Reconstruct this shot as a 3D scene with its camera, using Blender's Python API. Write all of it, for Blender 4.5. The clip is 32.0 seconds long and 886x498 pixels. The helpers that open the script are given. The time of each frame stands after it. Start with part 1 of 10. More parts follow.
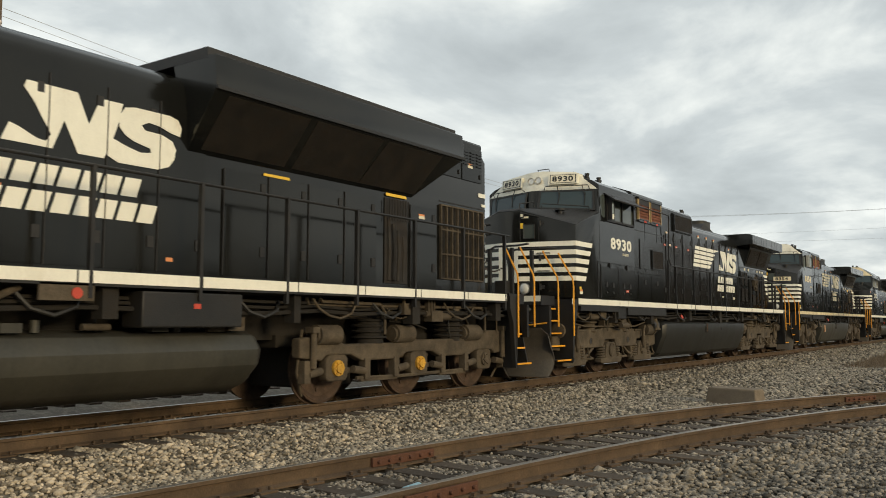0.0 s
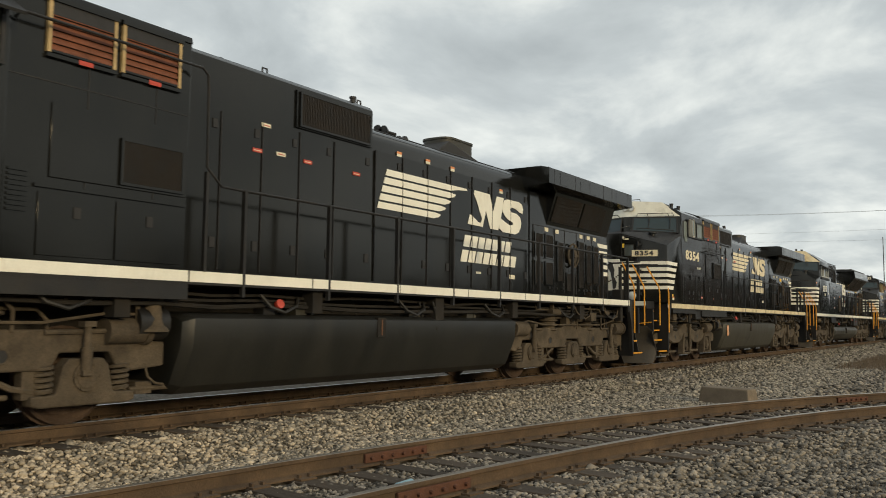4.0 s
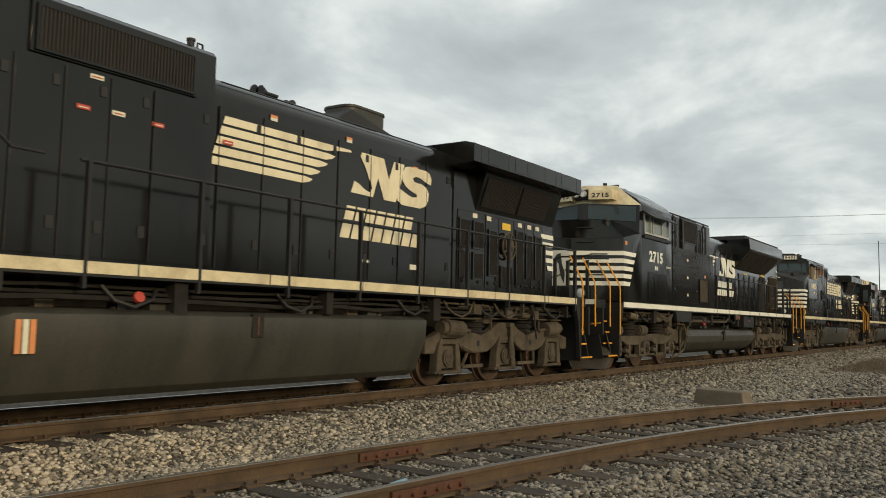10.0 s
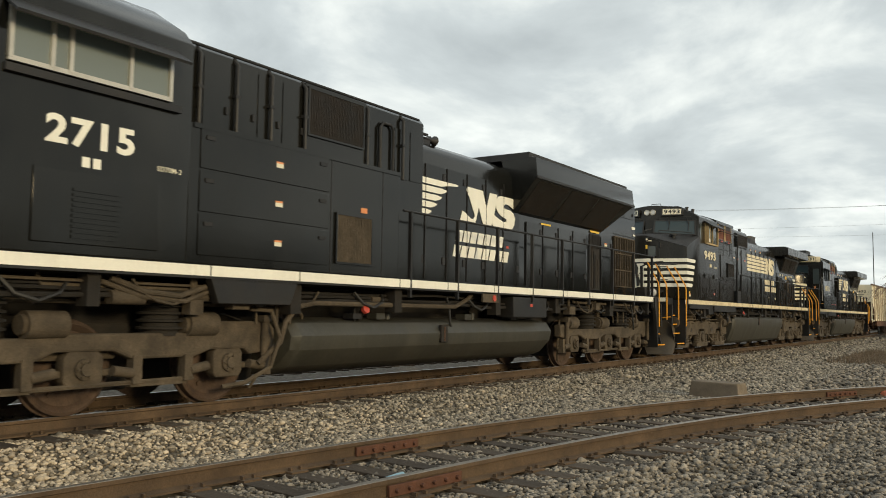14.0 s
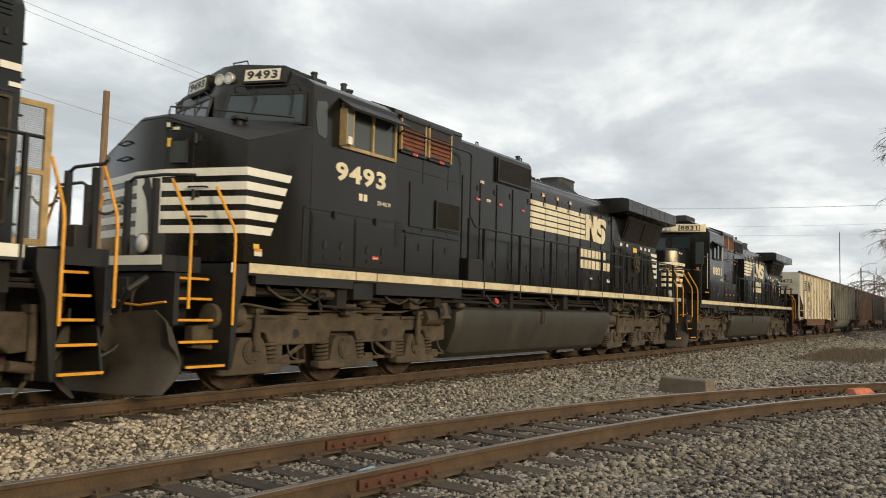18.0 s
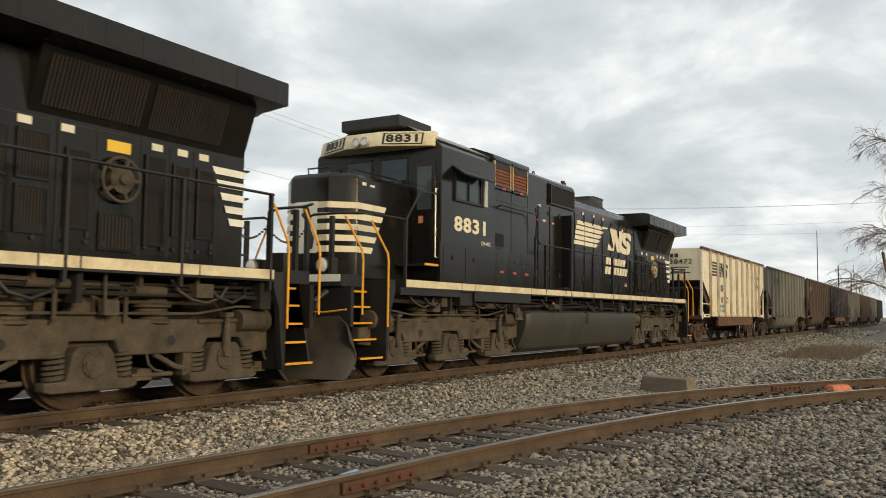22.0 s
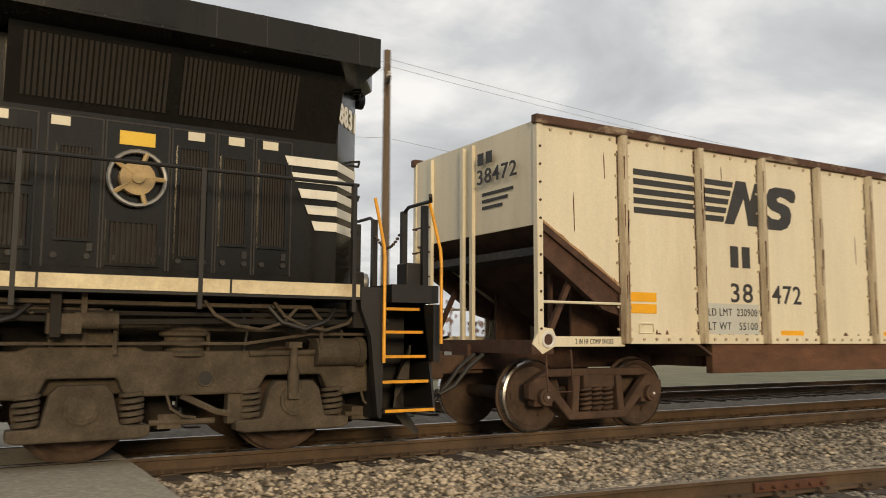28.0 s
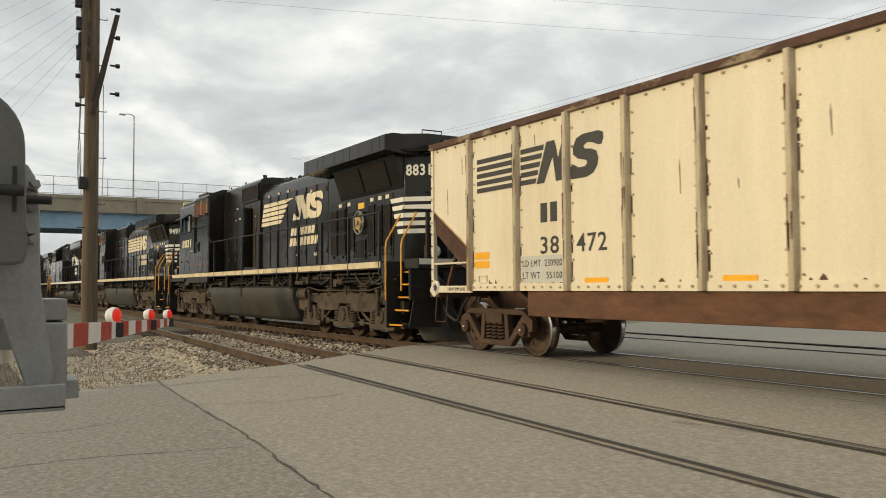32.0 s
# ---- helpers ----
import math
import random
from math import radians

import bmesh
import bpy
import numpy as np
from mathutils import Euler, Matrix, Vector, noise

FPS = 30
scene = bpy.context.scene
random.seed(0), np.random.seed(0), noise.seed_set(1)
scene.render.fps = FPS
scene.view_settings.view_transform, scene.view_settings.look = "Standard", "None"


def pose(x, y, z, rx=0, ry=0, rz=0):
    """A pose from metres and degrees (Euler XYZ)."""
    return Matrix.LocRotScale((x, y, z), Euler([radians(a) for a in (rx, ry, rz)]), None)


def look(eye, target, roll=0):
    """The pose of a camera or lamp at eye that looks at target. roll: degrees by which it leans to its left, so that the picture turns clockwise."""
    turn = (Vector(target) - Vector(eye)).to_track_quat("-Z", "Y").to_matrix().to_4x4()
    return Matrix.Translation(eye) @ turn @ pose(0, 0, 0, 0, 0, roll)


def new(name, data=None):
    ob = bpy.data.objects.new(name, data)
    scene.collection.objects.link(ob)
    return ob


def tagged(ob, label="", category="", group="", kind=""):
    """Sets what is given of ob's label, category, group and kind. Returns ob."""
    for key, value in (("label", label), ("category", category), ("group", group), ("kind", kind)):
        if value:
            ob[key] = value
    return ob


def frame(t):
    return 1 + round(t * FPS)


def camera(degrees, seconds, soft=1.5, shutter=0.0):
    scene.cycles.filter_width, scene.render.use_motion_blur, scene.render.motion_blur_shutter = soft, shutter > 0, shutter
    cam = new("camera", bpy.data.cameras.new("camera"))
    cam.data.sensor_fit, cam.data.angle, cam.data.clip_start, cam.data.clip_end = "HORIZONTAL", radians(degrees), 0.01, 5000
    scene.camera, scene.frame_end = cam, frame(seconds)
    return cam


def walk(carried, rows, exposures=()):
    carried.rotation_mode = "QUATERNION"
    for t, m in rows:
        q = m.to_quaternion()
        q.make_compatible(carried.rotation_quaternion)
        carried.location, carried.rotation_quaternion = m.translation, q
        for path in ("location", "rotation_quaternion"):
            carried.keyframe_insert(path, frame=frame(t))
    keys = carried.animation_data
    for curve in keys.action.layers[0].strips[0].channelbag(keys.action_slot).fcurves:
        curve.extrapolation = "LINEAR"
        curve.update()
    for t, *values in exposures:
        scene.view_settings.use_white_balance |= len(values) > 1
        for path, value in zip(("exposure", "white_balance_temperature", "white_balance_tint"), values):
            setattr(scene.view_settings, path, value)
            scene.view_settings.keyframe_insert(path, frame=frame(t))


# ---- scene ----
# A freight train passes a level crossing. x runs along the line (the train goes towards -x),
# y away from the watcher, z up from the rail tops of the main line.
EYE = (0.0, 0.0, 1.19)
YC = 9.487                    # centre of the main line
PATH = (
    (0, -55.28, 5.11, 0.03),
    (0.5, -55.13, 5.06, 0.23),
    (1, -55.24, 4.95, 0.34),
    (1.5, -55.25, 4.84, 0.34),
    (2, -55.40, 4.85, 0.30),
    (2.5, -55.46, 4.79, 0.42),
    (3, -55.56, 4.73, 0.46),
    (3.5, -55.54, 4.88, 0.55),
    (5.5, -55.88, 4.83, 0.78),
    (6, -55.96, 4.75, 0.67),
    (6.5, -56.14, 4.72, 0.75),
    (7, -56.17, 4.66, 0.89),
    (7.5, -56.18, 4.77, 0.83),
    (8, -56.22, 4.91, 0.90),
    (8.5, -56.10, 4.97, 1.02),
    (9, -55.97, 5.06, 1.05),
    (9.5, -55.92, 4.98, 1.21),
    (10, -55.86, 4.90, 1.12),
    (10.5, -55.73, 4.84, 1.08),
    (11, -55.70, 4.76, 1.16),
    (11.5, -55.66, 4.60, 1.11),
    (12, -55.69, 4.43, 1.16),
    (12.5, -55.81, 4.40, 1.03),
    (13, -55.81, 4.54, 0.91),
    (13.5, -55.96, 4.59, 0.84),
    (14, -56.18, 4.47, 0.80),
    (14.5, -56.42, 4.36, 0.83),
    (16.5, -57.13, 4.39, 1.22),
    (17, -57.35, 4.26, 1.39),
    (17.5, -57.58, 4.22, 1.33),
    (18, -58.04, 4.14, 1.35),
    (18.5, -58.45, 4.08, 1.25),
    (19, -58.72, 4.03, 1.13),
    (19.5, -58.89, 4.01, 1.07),
    (20, -58.94, 4.00, 1.04),
    (20.5, -59.01, 4.02, 0.89),
    (21, -59.12, 4.14, 0.87),
    (21.5, -59.26, 4.19, 0.79),
    (22, -59.32, 4.29, 0.71),
    (22.5, -59.33, 4.34, 0.69),
    (23, -59.46, 4.35, 0.64),
    (23.5, -59.60, 4.28, 0.66),
    (24, -59.74, 4.15, 0.73),
    (24.5, -59.97, 3.94, 0.76),
    (25, -60.02, 3.72, 0.75),
    (25.5, -59.64, 3.65, 0.65),
    (26, -57.43, 3.78, 0.16),
    (26.5, -53.27, 4.20, -0.34),
    (28.5, -15.05, 6.66, 0.62),
    (29, 4.84, 6.98, 0.75),
    (29.5, 21.75, 6.61, 0.18),
    (30, 33.25, 6.37, -0.04),
    (30.5, 42.57, 6.05, -0.07),
    (31, 50.90, 4.50, -0.95),
    (31.5, 56.31, 3.38, -0.25),
    (32, 59.06, 2.61, -0.33),
)

cam = camera(56.09, 32.0, 0.95, 0.2)
walk(cam, [(t, pose(*EYE, 90 + pitch, 0, yaw) @ pose(0, 0, 0, 0, 0, roll)) for t, yaw, pitch, roll in PATH],
     exposures=((0.0, -0.12, 6500, 3), (2.0, -0.12, 6500, 3), (3.5, -0.27, 6500, 3), (6.0, 0.08, 6500, 2), (7.0, -0.06, 6500, 2), (9.0, -0.05, 6500, 2), (10.0, -0.24, 6500, 2),
                (11.0, -0.1, 6500, 2), (14.0, -0.03, 6500, 2), (17.0, -0.28, 6500, 6), (18.0, 0.0, 6500, 6), (19.5, -0.12, 6550, 7), (21.0, 0.0, 6550, 6), (23.0, 0.0, 6450, 5),
                (26.0, 0.0, 6600, 8), (29.0, -0.24, 6850, 10), (30.0, -0.18, 6850, 9), (32.0, -0.05, 6750, 6)))

# how far the train has gone, second by second
GONE = (0.0, 3.98, 7.96, 11.94, 15.92, 19.91, 23.93, 28.0, 32.1, 36.23, 40.4, 44.62, 48.88, 53.18, 57.51, 61.83, 66.18,
        70.61, 75.09, 79.65, 84.24, 88.84, 93.45, 98.05, 102.64, 107.17, 111.7, 116.27, 120.9, 125.63, 130.37, 135.31, 140.50)


def gone(t):
    i = min(int(t), 31)
    u = t - i
    a, b = GONE[i], GONE[i + 1]
    ma = (GONE[i + 1] - GONE[max(i - 1, 0)]) / (2 if i else 1)
    mb = (GONE[min(i + 2, 32)] - GONE[i]) / (2 if i < 31 else 1)
    return ((2 * u**3 - 3 * u**2 + 1) * a + (u**3 - 2 * u**2 + u) * ma
            + (3 * u**2 - 2 * u**3) * b + (u**3 - u**2) * mb)


# ---- world and sun ----
world = bpy.data.worlds.new("sky")
scene.world = world
world.use_nodes = True


def build_sky():
    nt = world.node_tree
    nt.nodes.clear()
    n, l = nt.nodes, nt.links
    out = n.new("ShaderNodeOutputWorld")
    bg = n.new("ShaderNodeBackground")
    sky = n.new("ShaderNodeTexSky")
    sky.sky_type, sky.sun_disc = "NISHITA", False
    sky.sun_elevation, sky.sun_rotation = radians(13.5), radians(195.4)
    coord = n.new("ShaderNodeTexCoord")
    flat = n.new("ShaderNodeVectorMath")
    flat.operation = "NORMALIZE"
    sep = n.new("ShaderNodeSeparateXYZ")
    lift = n.new("ShaderNodeMath")
    lift.operation, lift.inputs[1].default_value = "ADD", 0.24
    top = n.new("ShaderNodeMath")
    top.operation, top.inputs[1].default_value = "MAXIMUM", 0.12
    dx = n.new("ShaderNodeMath")
    dx.operation = "DIVIDE"
    dy = n.new("ShaderNodeMath")
    dy.operation = "DIVIDE"
    comb = n.new("ShaderNodeCombineXYZ")
    big = n.new("ShaderNodeTexNoise")
    big.inputs["Scale"].default_value, big.inputs["Detail"].default_value = 1.9, 7.0
    big.inputs["Roughness"].default_value, big.inputs["Distortion"].default_value = 0.55, 0.3
    ramp = n.new("ShaderNodeValToRGB")
    e = ramp.color_ramp.elements
    e[0].position, e[0].color = 0.33, (0.60, 0.625, 0.66, 1)
    e[1].position, e[1].color = 0.66, (1.20, 1.19, 1.18, 1)
    mid = e.new(0.49)
    mid.color = (0.78, 0.805, 0.84, 1)
    blend = n.new("ShaderNodeMixRGB")
    blend.inputs[0].default_value = 0.92
    dim = n.new("ShaderNodeVectorMath")
    dim.operation = "SCALE"
    dim.inputs["Scale"].default_value = 0.09
    l.new(coord.outputs["Generated"], flat.inputs[0])
    l.new(flat.outputs[0], sep.inputs[0])
    l.new(sep.outputs["Z"], lift.inputs[0])
    l.new(lift.outputs[0], top.inputs[0])
    l.new(sep.outputs["X"], dx.inputs[0])
    l.new(top.outputs[0], dx.inputs[1])
    l.new(sep.outputs["Y"], dy.inputs[0])
    l.new(top.outputs[0], dy.inputs[1])
    l.new(dx.outputs[0], comb.inputs["X"])
    l.new(dy.outputs[0], comb.inputs["Y"])
    l.new(comb.outputs[0], big.inputs["Vector"])
    l.new(big.outputs["Fac"], ramp.inputs[0])
    l.new(sky.outputs[0], dim.inputs[0])
    l.new(dim.outputs[0], blend.inputs[1])
    l.new(ramp.outputs[0], blend.inputs[2])
    l.new(blend.outputs[0], bg.inputs["Color"])
    bg.inputs["Strength"].default_value = 0.95
    l.new(bg.outputs[0], out.inputs["Surface"])


build_sky()
sun = new("sun", bpy.data.lights.new("sun", "SUN"))
sun.data.energy, sun.data.angle, sun.data.color = 2.2, radians(11), (1.0, 0.76, 0.46)
sun.matrix_world = look((-16, -58, 14.5), (0, 0, 0))


# ---- materials ----
def mat(name, color, rough=0.6, metal=0.0, vary=0.25, scale=3.0, bump=0.15, fine=60.0, dirt=None, dirty=0.0,
        stretch=(1, 1, 1), spread=0.0, coat=0.0, island=False, low=0.38, high=0.72):
    """A painted, grimy or mineral surface: two sizes of variation, fine relief, and dirt of its own shape."""
    m = bpy.data.materials.new(name)
    m.use_nodes = True
    nt = m.node_tree
    n, l = nt.nodes, nt.links
    b = n["Principled BSDF"]
    b.inputs["Roughness"].default_value, b.inputs["Metallic"].default_value = rough, metal
    b.inputs["Coat Weight"].default_value = coat
    co = n.new("ShaderNodeTexCoord")
    mp = n.new("ShaderNodeMapping")
    mp.inputs["Scale"].default_value = stretch
    l.new(co.outputs["Object"], mp.inputs["Vector"])
    a = n.new("ShaderNodeTexNoise")
    a.inputs["Scale"].default_value, a.inputs["Detail"].default_value = scale, 6.0
    a.inputs["Roughness"].default_value = 0.65
    f = n.new("ShaderNodeTexNoise")
    f.inputs["Scale"].default_value, f.inputs["Detail"].default_value = fine, 3.0
    l.new(mp.outputs[0], a.inputs["Vector"])
    l.new(co.outputs["Object"], f.inputs["Vector"])
    r1 = n.new("ShaderNodeMapRange")
    r1.inputs["From Min"].default_value, r1.inputs["From Max"].default_value = 0.25, 0.75
    r1.inputs["To Min"].default_value, r1.inputs["To Max"].default_value = 1 - vary, 1 + vary
    l.new(a.outputs["Fac"], r1.inputs["Value"])
    r2 = n.new("ShaderNodeMapRange")
    r2.inputs["From Min"].default_value, r2.inputs["From Max"].default_value = 0.25, 0.75
    r2.inputs["To Min"].default_value, r2.inputs["To Max"].default_value = 1 - vary * 0.5, 1 + vary * 0.5
    l.new(f.outputs["Fac"], r2.inputs["Value"])
    k = n.new("ShaderNodeMath")
    k.operation = "MULTIPLY"
    l.new(r1.outputs[0], k.inputs[0])
    l.new(r2.outputs[0], k.inputs[1])
    last = k
    if spread:
        rnd = n.new("ShaderNodeNewGeometry" if island else "ShaderNodeObjectInfo")
        r3 = n.new("ShaderNodeMapRange")
        r3.inputs["To Min"].default_value, r3.inputs["To Max"].default_value = 1 - spread, 1 + spread
        l.new(rnd.outputs["Random Per Island" if island else "Random"], r3.inputs["Value"])
        k2 = n.new("ShaderNodeMath")
        k2.operation = "MULTIPLY"
        l.new(k.outputs[0], k2.inputs[0])
        l.new(r3.outputs[0], k2.inputs[1])
        last = k2
    v = n.new("ShaderNodeVectorMath")
    v.operation = "SCALE"
    v.inputs[0].default_value = color
    l.new(last.outputs[0], v.inputs["Scale"])
    end = v.outputs[0]
    if dirt:
        d = n.new("ShaderNodeTexNoise")
        d.inputs["Scale"].default_value, d.inputs["Detail"].default_value = scale * 0.7, 8.0
        d.inputs["Roughness"].default_value = 0.7
        off = n.new("ShaderNodeVectorMath")
        off.operation = "ADD"
        off.inputs[1].default_value = (7.3, 2.1, 4.4)
        l.new(mp.outputs[0], off.inputs[0])
        l.new(off.outputs[0], d.inputs["Vector"])
        r4 = n.new("ShaderNodeMapRange")
        r4.inputs["From Min"].default_value, r4.inputs["From Max"].default_value = low, high
        r4.inputs["To Max"].default_value = dirty
        l.new(d.outputs["Fac"], r4.inputs["Value"])
        mx = n.new("ShaderNodeMixRGB")
        mx.inputs[2].default_value = (*dirt, 1)
        l.new(r4.outputs[0], mx.inputs[0])
        l.new(end, mx.inputs[1])
        end = mx.outputs[0]
        rr = n.new("ShaderNodeMapRange")
        rr.inputs["To Min"].default_value, rr.inputs["To Max"].default_value = rough, min(1, rough + 0.35)
        l.new(r4.outputs[0], rr.inputs["Value"])
        l.new(rr.outputs[0], b.inputs["Roughness"])
    l.new(end, b.inputs["Base Color"])
    if bump:
        bp = n.new("ShaderNodeBump")
        bp.inputs["Strength"].default_value, bp.inputs["Distance"].default_value = bump, 0.02
        l.new(f.outputs["Fac"], bp.inputs["Height"])
        l.new(bp.outputs[0], b.inputs["Normal"])
    return m


def glow(name, color, strength):
    m = bpy.data.materials.new(name)
    m.use_nodes = True
    b = m.node_tree.nodes["Principled BSDF"]
    b.inputs["Base Color"].default_value = (*color, 1)
    b.inputs["Emission Color"].default_value, b.inputs["Emission Strength"].default_value = (*color, 1), strength
    return m


def glass(name, color=(0.02, 0.025, 0.03), rough=0.05):
    m = bpy.data.materials.new(name)
    m.use_nodes = True
    b = m.node_tree.nodes["Principled BSDF"]
    b.inputs["Base Color"].default_value, b.inputs["Roughness"].default_value = (*color, 1), rough
    b.inputs["IOR"].default_value = 1.45
    return m


BLACK = mat("black_enamel", (0.0060, 0.0064, 0.0062), 0.11, vary=0.3, scale=1.6, bump=0.02, fine=9, dirt=(0.026, 0.024, 0.018), dirty=0.24, stretch=(1, 1, 0.35))
DARK = mat("black_frame_paint", (0.010, 0.010, 0.0105), 0.5, vary=0.35, scale=3, bump=0.12, dirt=(0.036, 0.029, 0.021), dirty=0.4)
GRILLE = mat("grille_black", (0.012, 0.010, 0.008), 0.65, vary=0.4, scale=5, bump=0.2, dirt=(0.03, 0.02, 0.012), dirty=0.6)
ROOF = mat("roof_soot_black", (0.016, 0.016, 0.017), 0.6, vary=0.4, scale=2, bump=0.2, dirt=(0.06, 0.055, 0.05), dirty=0.4)
WHITE = mat("white_stripe_paint", (0.84, 0.82, 0.72), 0.4, vary=0.08, scale=3, bump=0.04, dirt=(0.45, 0.38, 0.27), dirty=0.35, stretch=(1, 1, 0.5), low=0.55)
CREAM = mat("aged_cream_sill_paint", (0.72, 0.62, 0.40), 0.45, vary=0.15, scale=3, bump=0.05, dirt=(0.25, 0.15, 0.07), dirty=0.6, low=0.45)
PLOW = mat("scuffed_plow_steel", (0.036, 0.031, 0.025), 0.7, vary=0.45, scale=3, bump=0.15, fine=30, dirt=(0.085, 0.068, 0.048), dirty=0.5)
MU_HOSE = mat("grey_air_hose", (0.07, 0.066, 0.058), 0.7, vary=0.3, scale=6, bump=0.1, dirt=(0.03, 0.026, 0.02), dirty=0.5)
GRIME = mat("brake_dust_steel", (0.092, 0.071, 0.047), 0.85, vary=0.4, scale=4, bump=0.35, fine=40, dirt=(0.027, 0.021, 0.015), dirty=0.75)
TANK_BLACK = mat("black_tank_paint", (0.013, 0.0135, 0.0125), 0.4, vary=0.35, scale=1.8, bump=0.05, fine=20, dirt=(0.035, 0.032, 0.025), dirty=0.4, stretch=(1.6, 1, 0.3))
TANK = mat("dusty_tank_paint", (0.038, 0.0365, 0.029), 0.5, vary=0.4, scale=1.8, bump=0.06, fine=20, dirt=(0.062, 0.056, 0.041), dirty=0.5, stretch=(1.6, 1, 0.3))
UNDER = mat("underframe_soot", (0.011, 0.0095, 0.008), 0.85, vary=0.5, scale=4, bump=0.3, dirt=(0.032, 0.025, 0.018), dirty=0.6)
YELLOW = mat("yellow_rail_paint", (0.80, 0.36, 0.022), 0.45, vary=0.15, scale=8, bump=0.05, dirt=(0.20, 0.10, 0.03), dirty=0.5, low=0.5)
WHEEL = mat("wheel_steel", (0.10, 0.065, 0.045), 0.7, metal=0.3, vary=0.4, scale=5, bump=0.2, dirt=(0.03, 0.022, 0.018), dirty=0.7)
BRIGHT = mat("polished_steel", (0.55, 0.53, 0.50), 0.25, metal=1.0, vary=0.15, scale=8, bump=0.05)
LOUVRE = mat("oxide_louvre", (0.19, 0.062, 0.028), 0.7, vary=0.3, scale=6, bump=0.15, dirt=(0.05, 0.022, 0.014), dirty=0.5)
FRAME_TAN = mat("tan_window_frame", (0.50, 0.36, 0.17), 0.5, vary=0.2, scale=6, bump=0.1, dirt=(0.15, 0.10, 0.05), dirty=0.5)
ALU = mat("window_aluminium", (0.55, 0.52, 0.45), 0.4, metal=0.5, vary=0.15, scale=6, bump=0.05)
REDTAG = mat("red_decal", (0.48, 0.06, 0.035), 0.5, vary=0.15)
ORTAG = mat("orange_decal", (0.70, 0.27, 0.10), 0.5, vary=0.15)
YTAG = mat("yellow_decal", (0.85, 0.55, 0.05), 0.45, vary=0.1)
WTAG = mat("pale_decal", (0.75, 0.70, 0.55), 0.45, vary=0.1)
# PANE and PANE_PALE: base colours lifted to stand for sky in the glass
PANE = glass("cab_glass", (0.062, 0.074, 0.072), 0.04)
PANE_BLUE = glass("tinted_glass", (0.035, 0.052, 0.058), 0.05)
PANE_PALE = glass("sky_toned_cab_glass", (0.17, 0.20, 0.195), 0.05)
LENS = mat("lamp_lens", (0.75, 0.74, 0.70), 0.1, vary=0.05, bump=0.0, coat=1.0)
HOSE = mat("rubber_hose", (0.02, 0.019, 0.018), 0.6, vary=0.3, bump=0.1)
HOP_CREAM = mat("cream_hopper_paint", (0.735, 0.675, 0.515), 0.5, vary=0.12, scale=1.3, bump=0.015, fine=40, dirt=(0.42, 0.28, 0.13), dirty=0.42, stretch=(1, 1, 0.16), low=0.5, high=0.85)
HOP_GREY = mat("grey_hopper_paint", (0.17, 0.165, 0.135), 0.65, vary=0.3, scale=1.6, bump=0.12, dirt=(0.07, 0.055, 0.04), dirty=0.6, stretch=(1, 1, 0.22))
HOP_BROWN = mat("oxide_hopper_paint", (0.095, 0.058, 0.036), 0.7, vary=0.3, scale=1.6, bump=0.12, dirt=(0.04, 0.03, 0.025), dirty=0.6, stretch=(1, 1, 0.22))
HOP_BLACK = mat("black_hopper_paint", (0.022, 0.021, 0.021), 0.65, vary=0.35, scale=1.6, bump=0.12, dirt=(0.06, 0.045, 0.035), dirty=0.5, stretch=(1, 1, 0.22))
HOP_STAIN = mat("rust_stained_cream", (0.40, 0.25, 0.12), 0.7, vary=0.4, scale=6, bump=0.03, fine=40, dirt=(0.22, 0.12, 0.055), dirty=0.6)
RUST = mat("rusted_steel", (0.135, 0.062, 0.031), 0.8, vary=0.45, scale=3, bump=0.25, dirt=(0.05, 0.028, 0.017), dirty=0.7, stretch=(0.6, 1, 1.6))
RUST_DARK = mat("dark_rusted_rim", (0.085, 0.042, 0.026), 0.8, vary=0.45, scale=5, bump=0.3, dirt=(0.03, 0.02, 0.016), dirty=0.6)
HOPPER_MARK = mat("faded_black_marking", (0.035, 0.035, 0.034), 0.6, vary=0.25, scale=8)
HOPPER_PLATE = mat("grey_stencil_panel", (0.52, 0.55, 0.52), 0.6, vary=0.1, scale=5, dirt=(0.5, 0.4, 0.25), dirty=0.4)
TRUCK_BROWN = mat("brown_cast_steel", (0.085, 0.048, 0.030), 0.8, vary=0.4, scale=4, bump=0.3, dirt=(0.03, 0.02, 0.014), dirty=0.6)
RAIL_SIDE = mat("rail_rust", (0.098, 0.063, 0.035), 0.85, vary=0.4, scale=2.5, bump=0.25, dirt=(0.030, 0.020, 0.014), dirty=0.65)
RAIL_TOP = mat("rail_head_steel", (0.34, 0.32, 0.30), 0.32, metal=0.9, vary=0.2, scale=3, bump=0.04, stretch=(0.2, 1, 1))
RAIL_DULL = mat("rail_head_dull", (0.30, 0.27, 0.235), 0.42, metal=0.75, vary=0.3, scale=3, bump=0.06, stretch=(0.2, 1, 1))
TIE = mat("creosoted_tie", (0.056, 0.041, 0.028), 0.9, vary=0.5, scale=3, bump=0.5, fine=30, dirt=(0.088, 0.068, 0.048), dirty=0.5, stretch=(8, 1, 1), spread=0.4)
# ballast in three tones, darker and greyer away from the crossing
STONE = mat("ballast_stone", (0.365, 0.307, 0.23), 0.9, vary=0.2, scale=8, bump=0.3, fine=50, spread=0.75, island=True)
STONE_MID = mat("mid_grey_ballast_stone", (0.225, 0.20, 0.16), 0.9, vary=0.2, scale=8, bump=0.3, fine=50, spread=0.8, island=True)
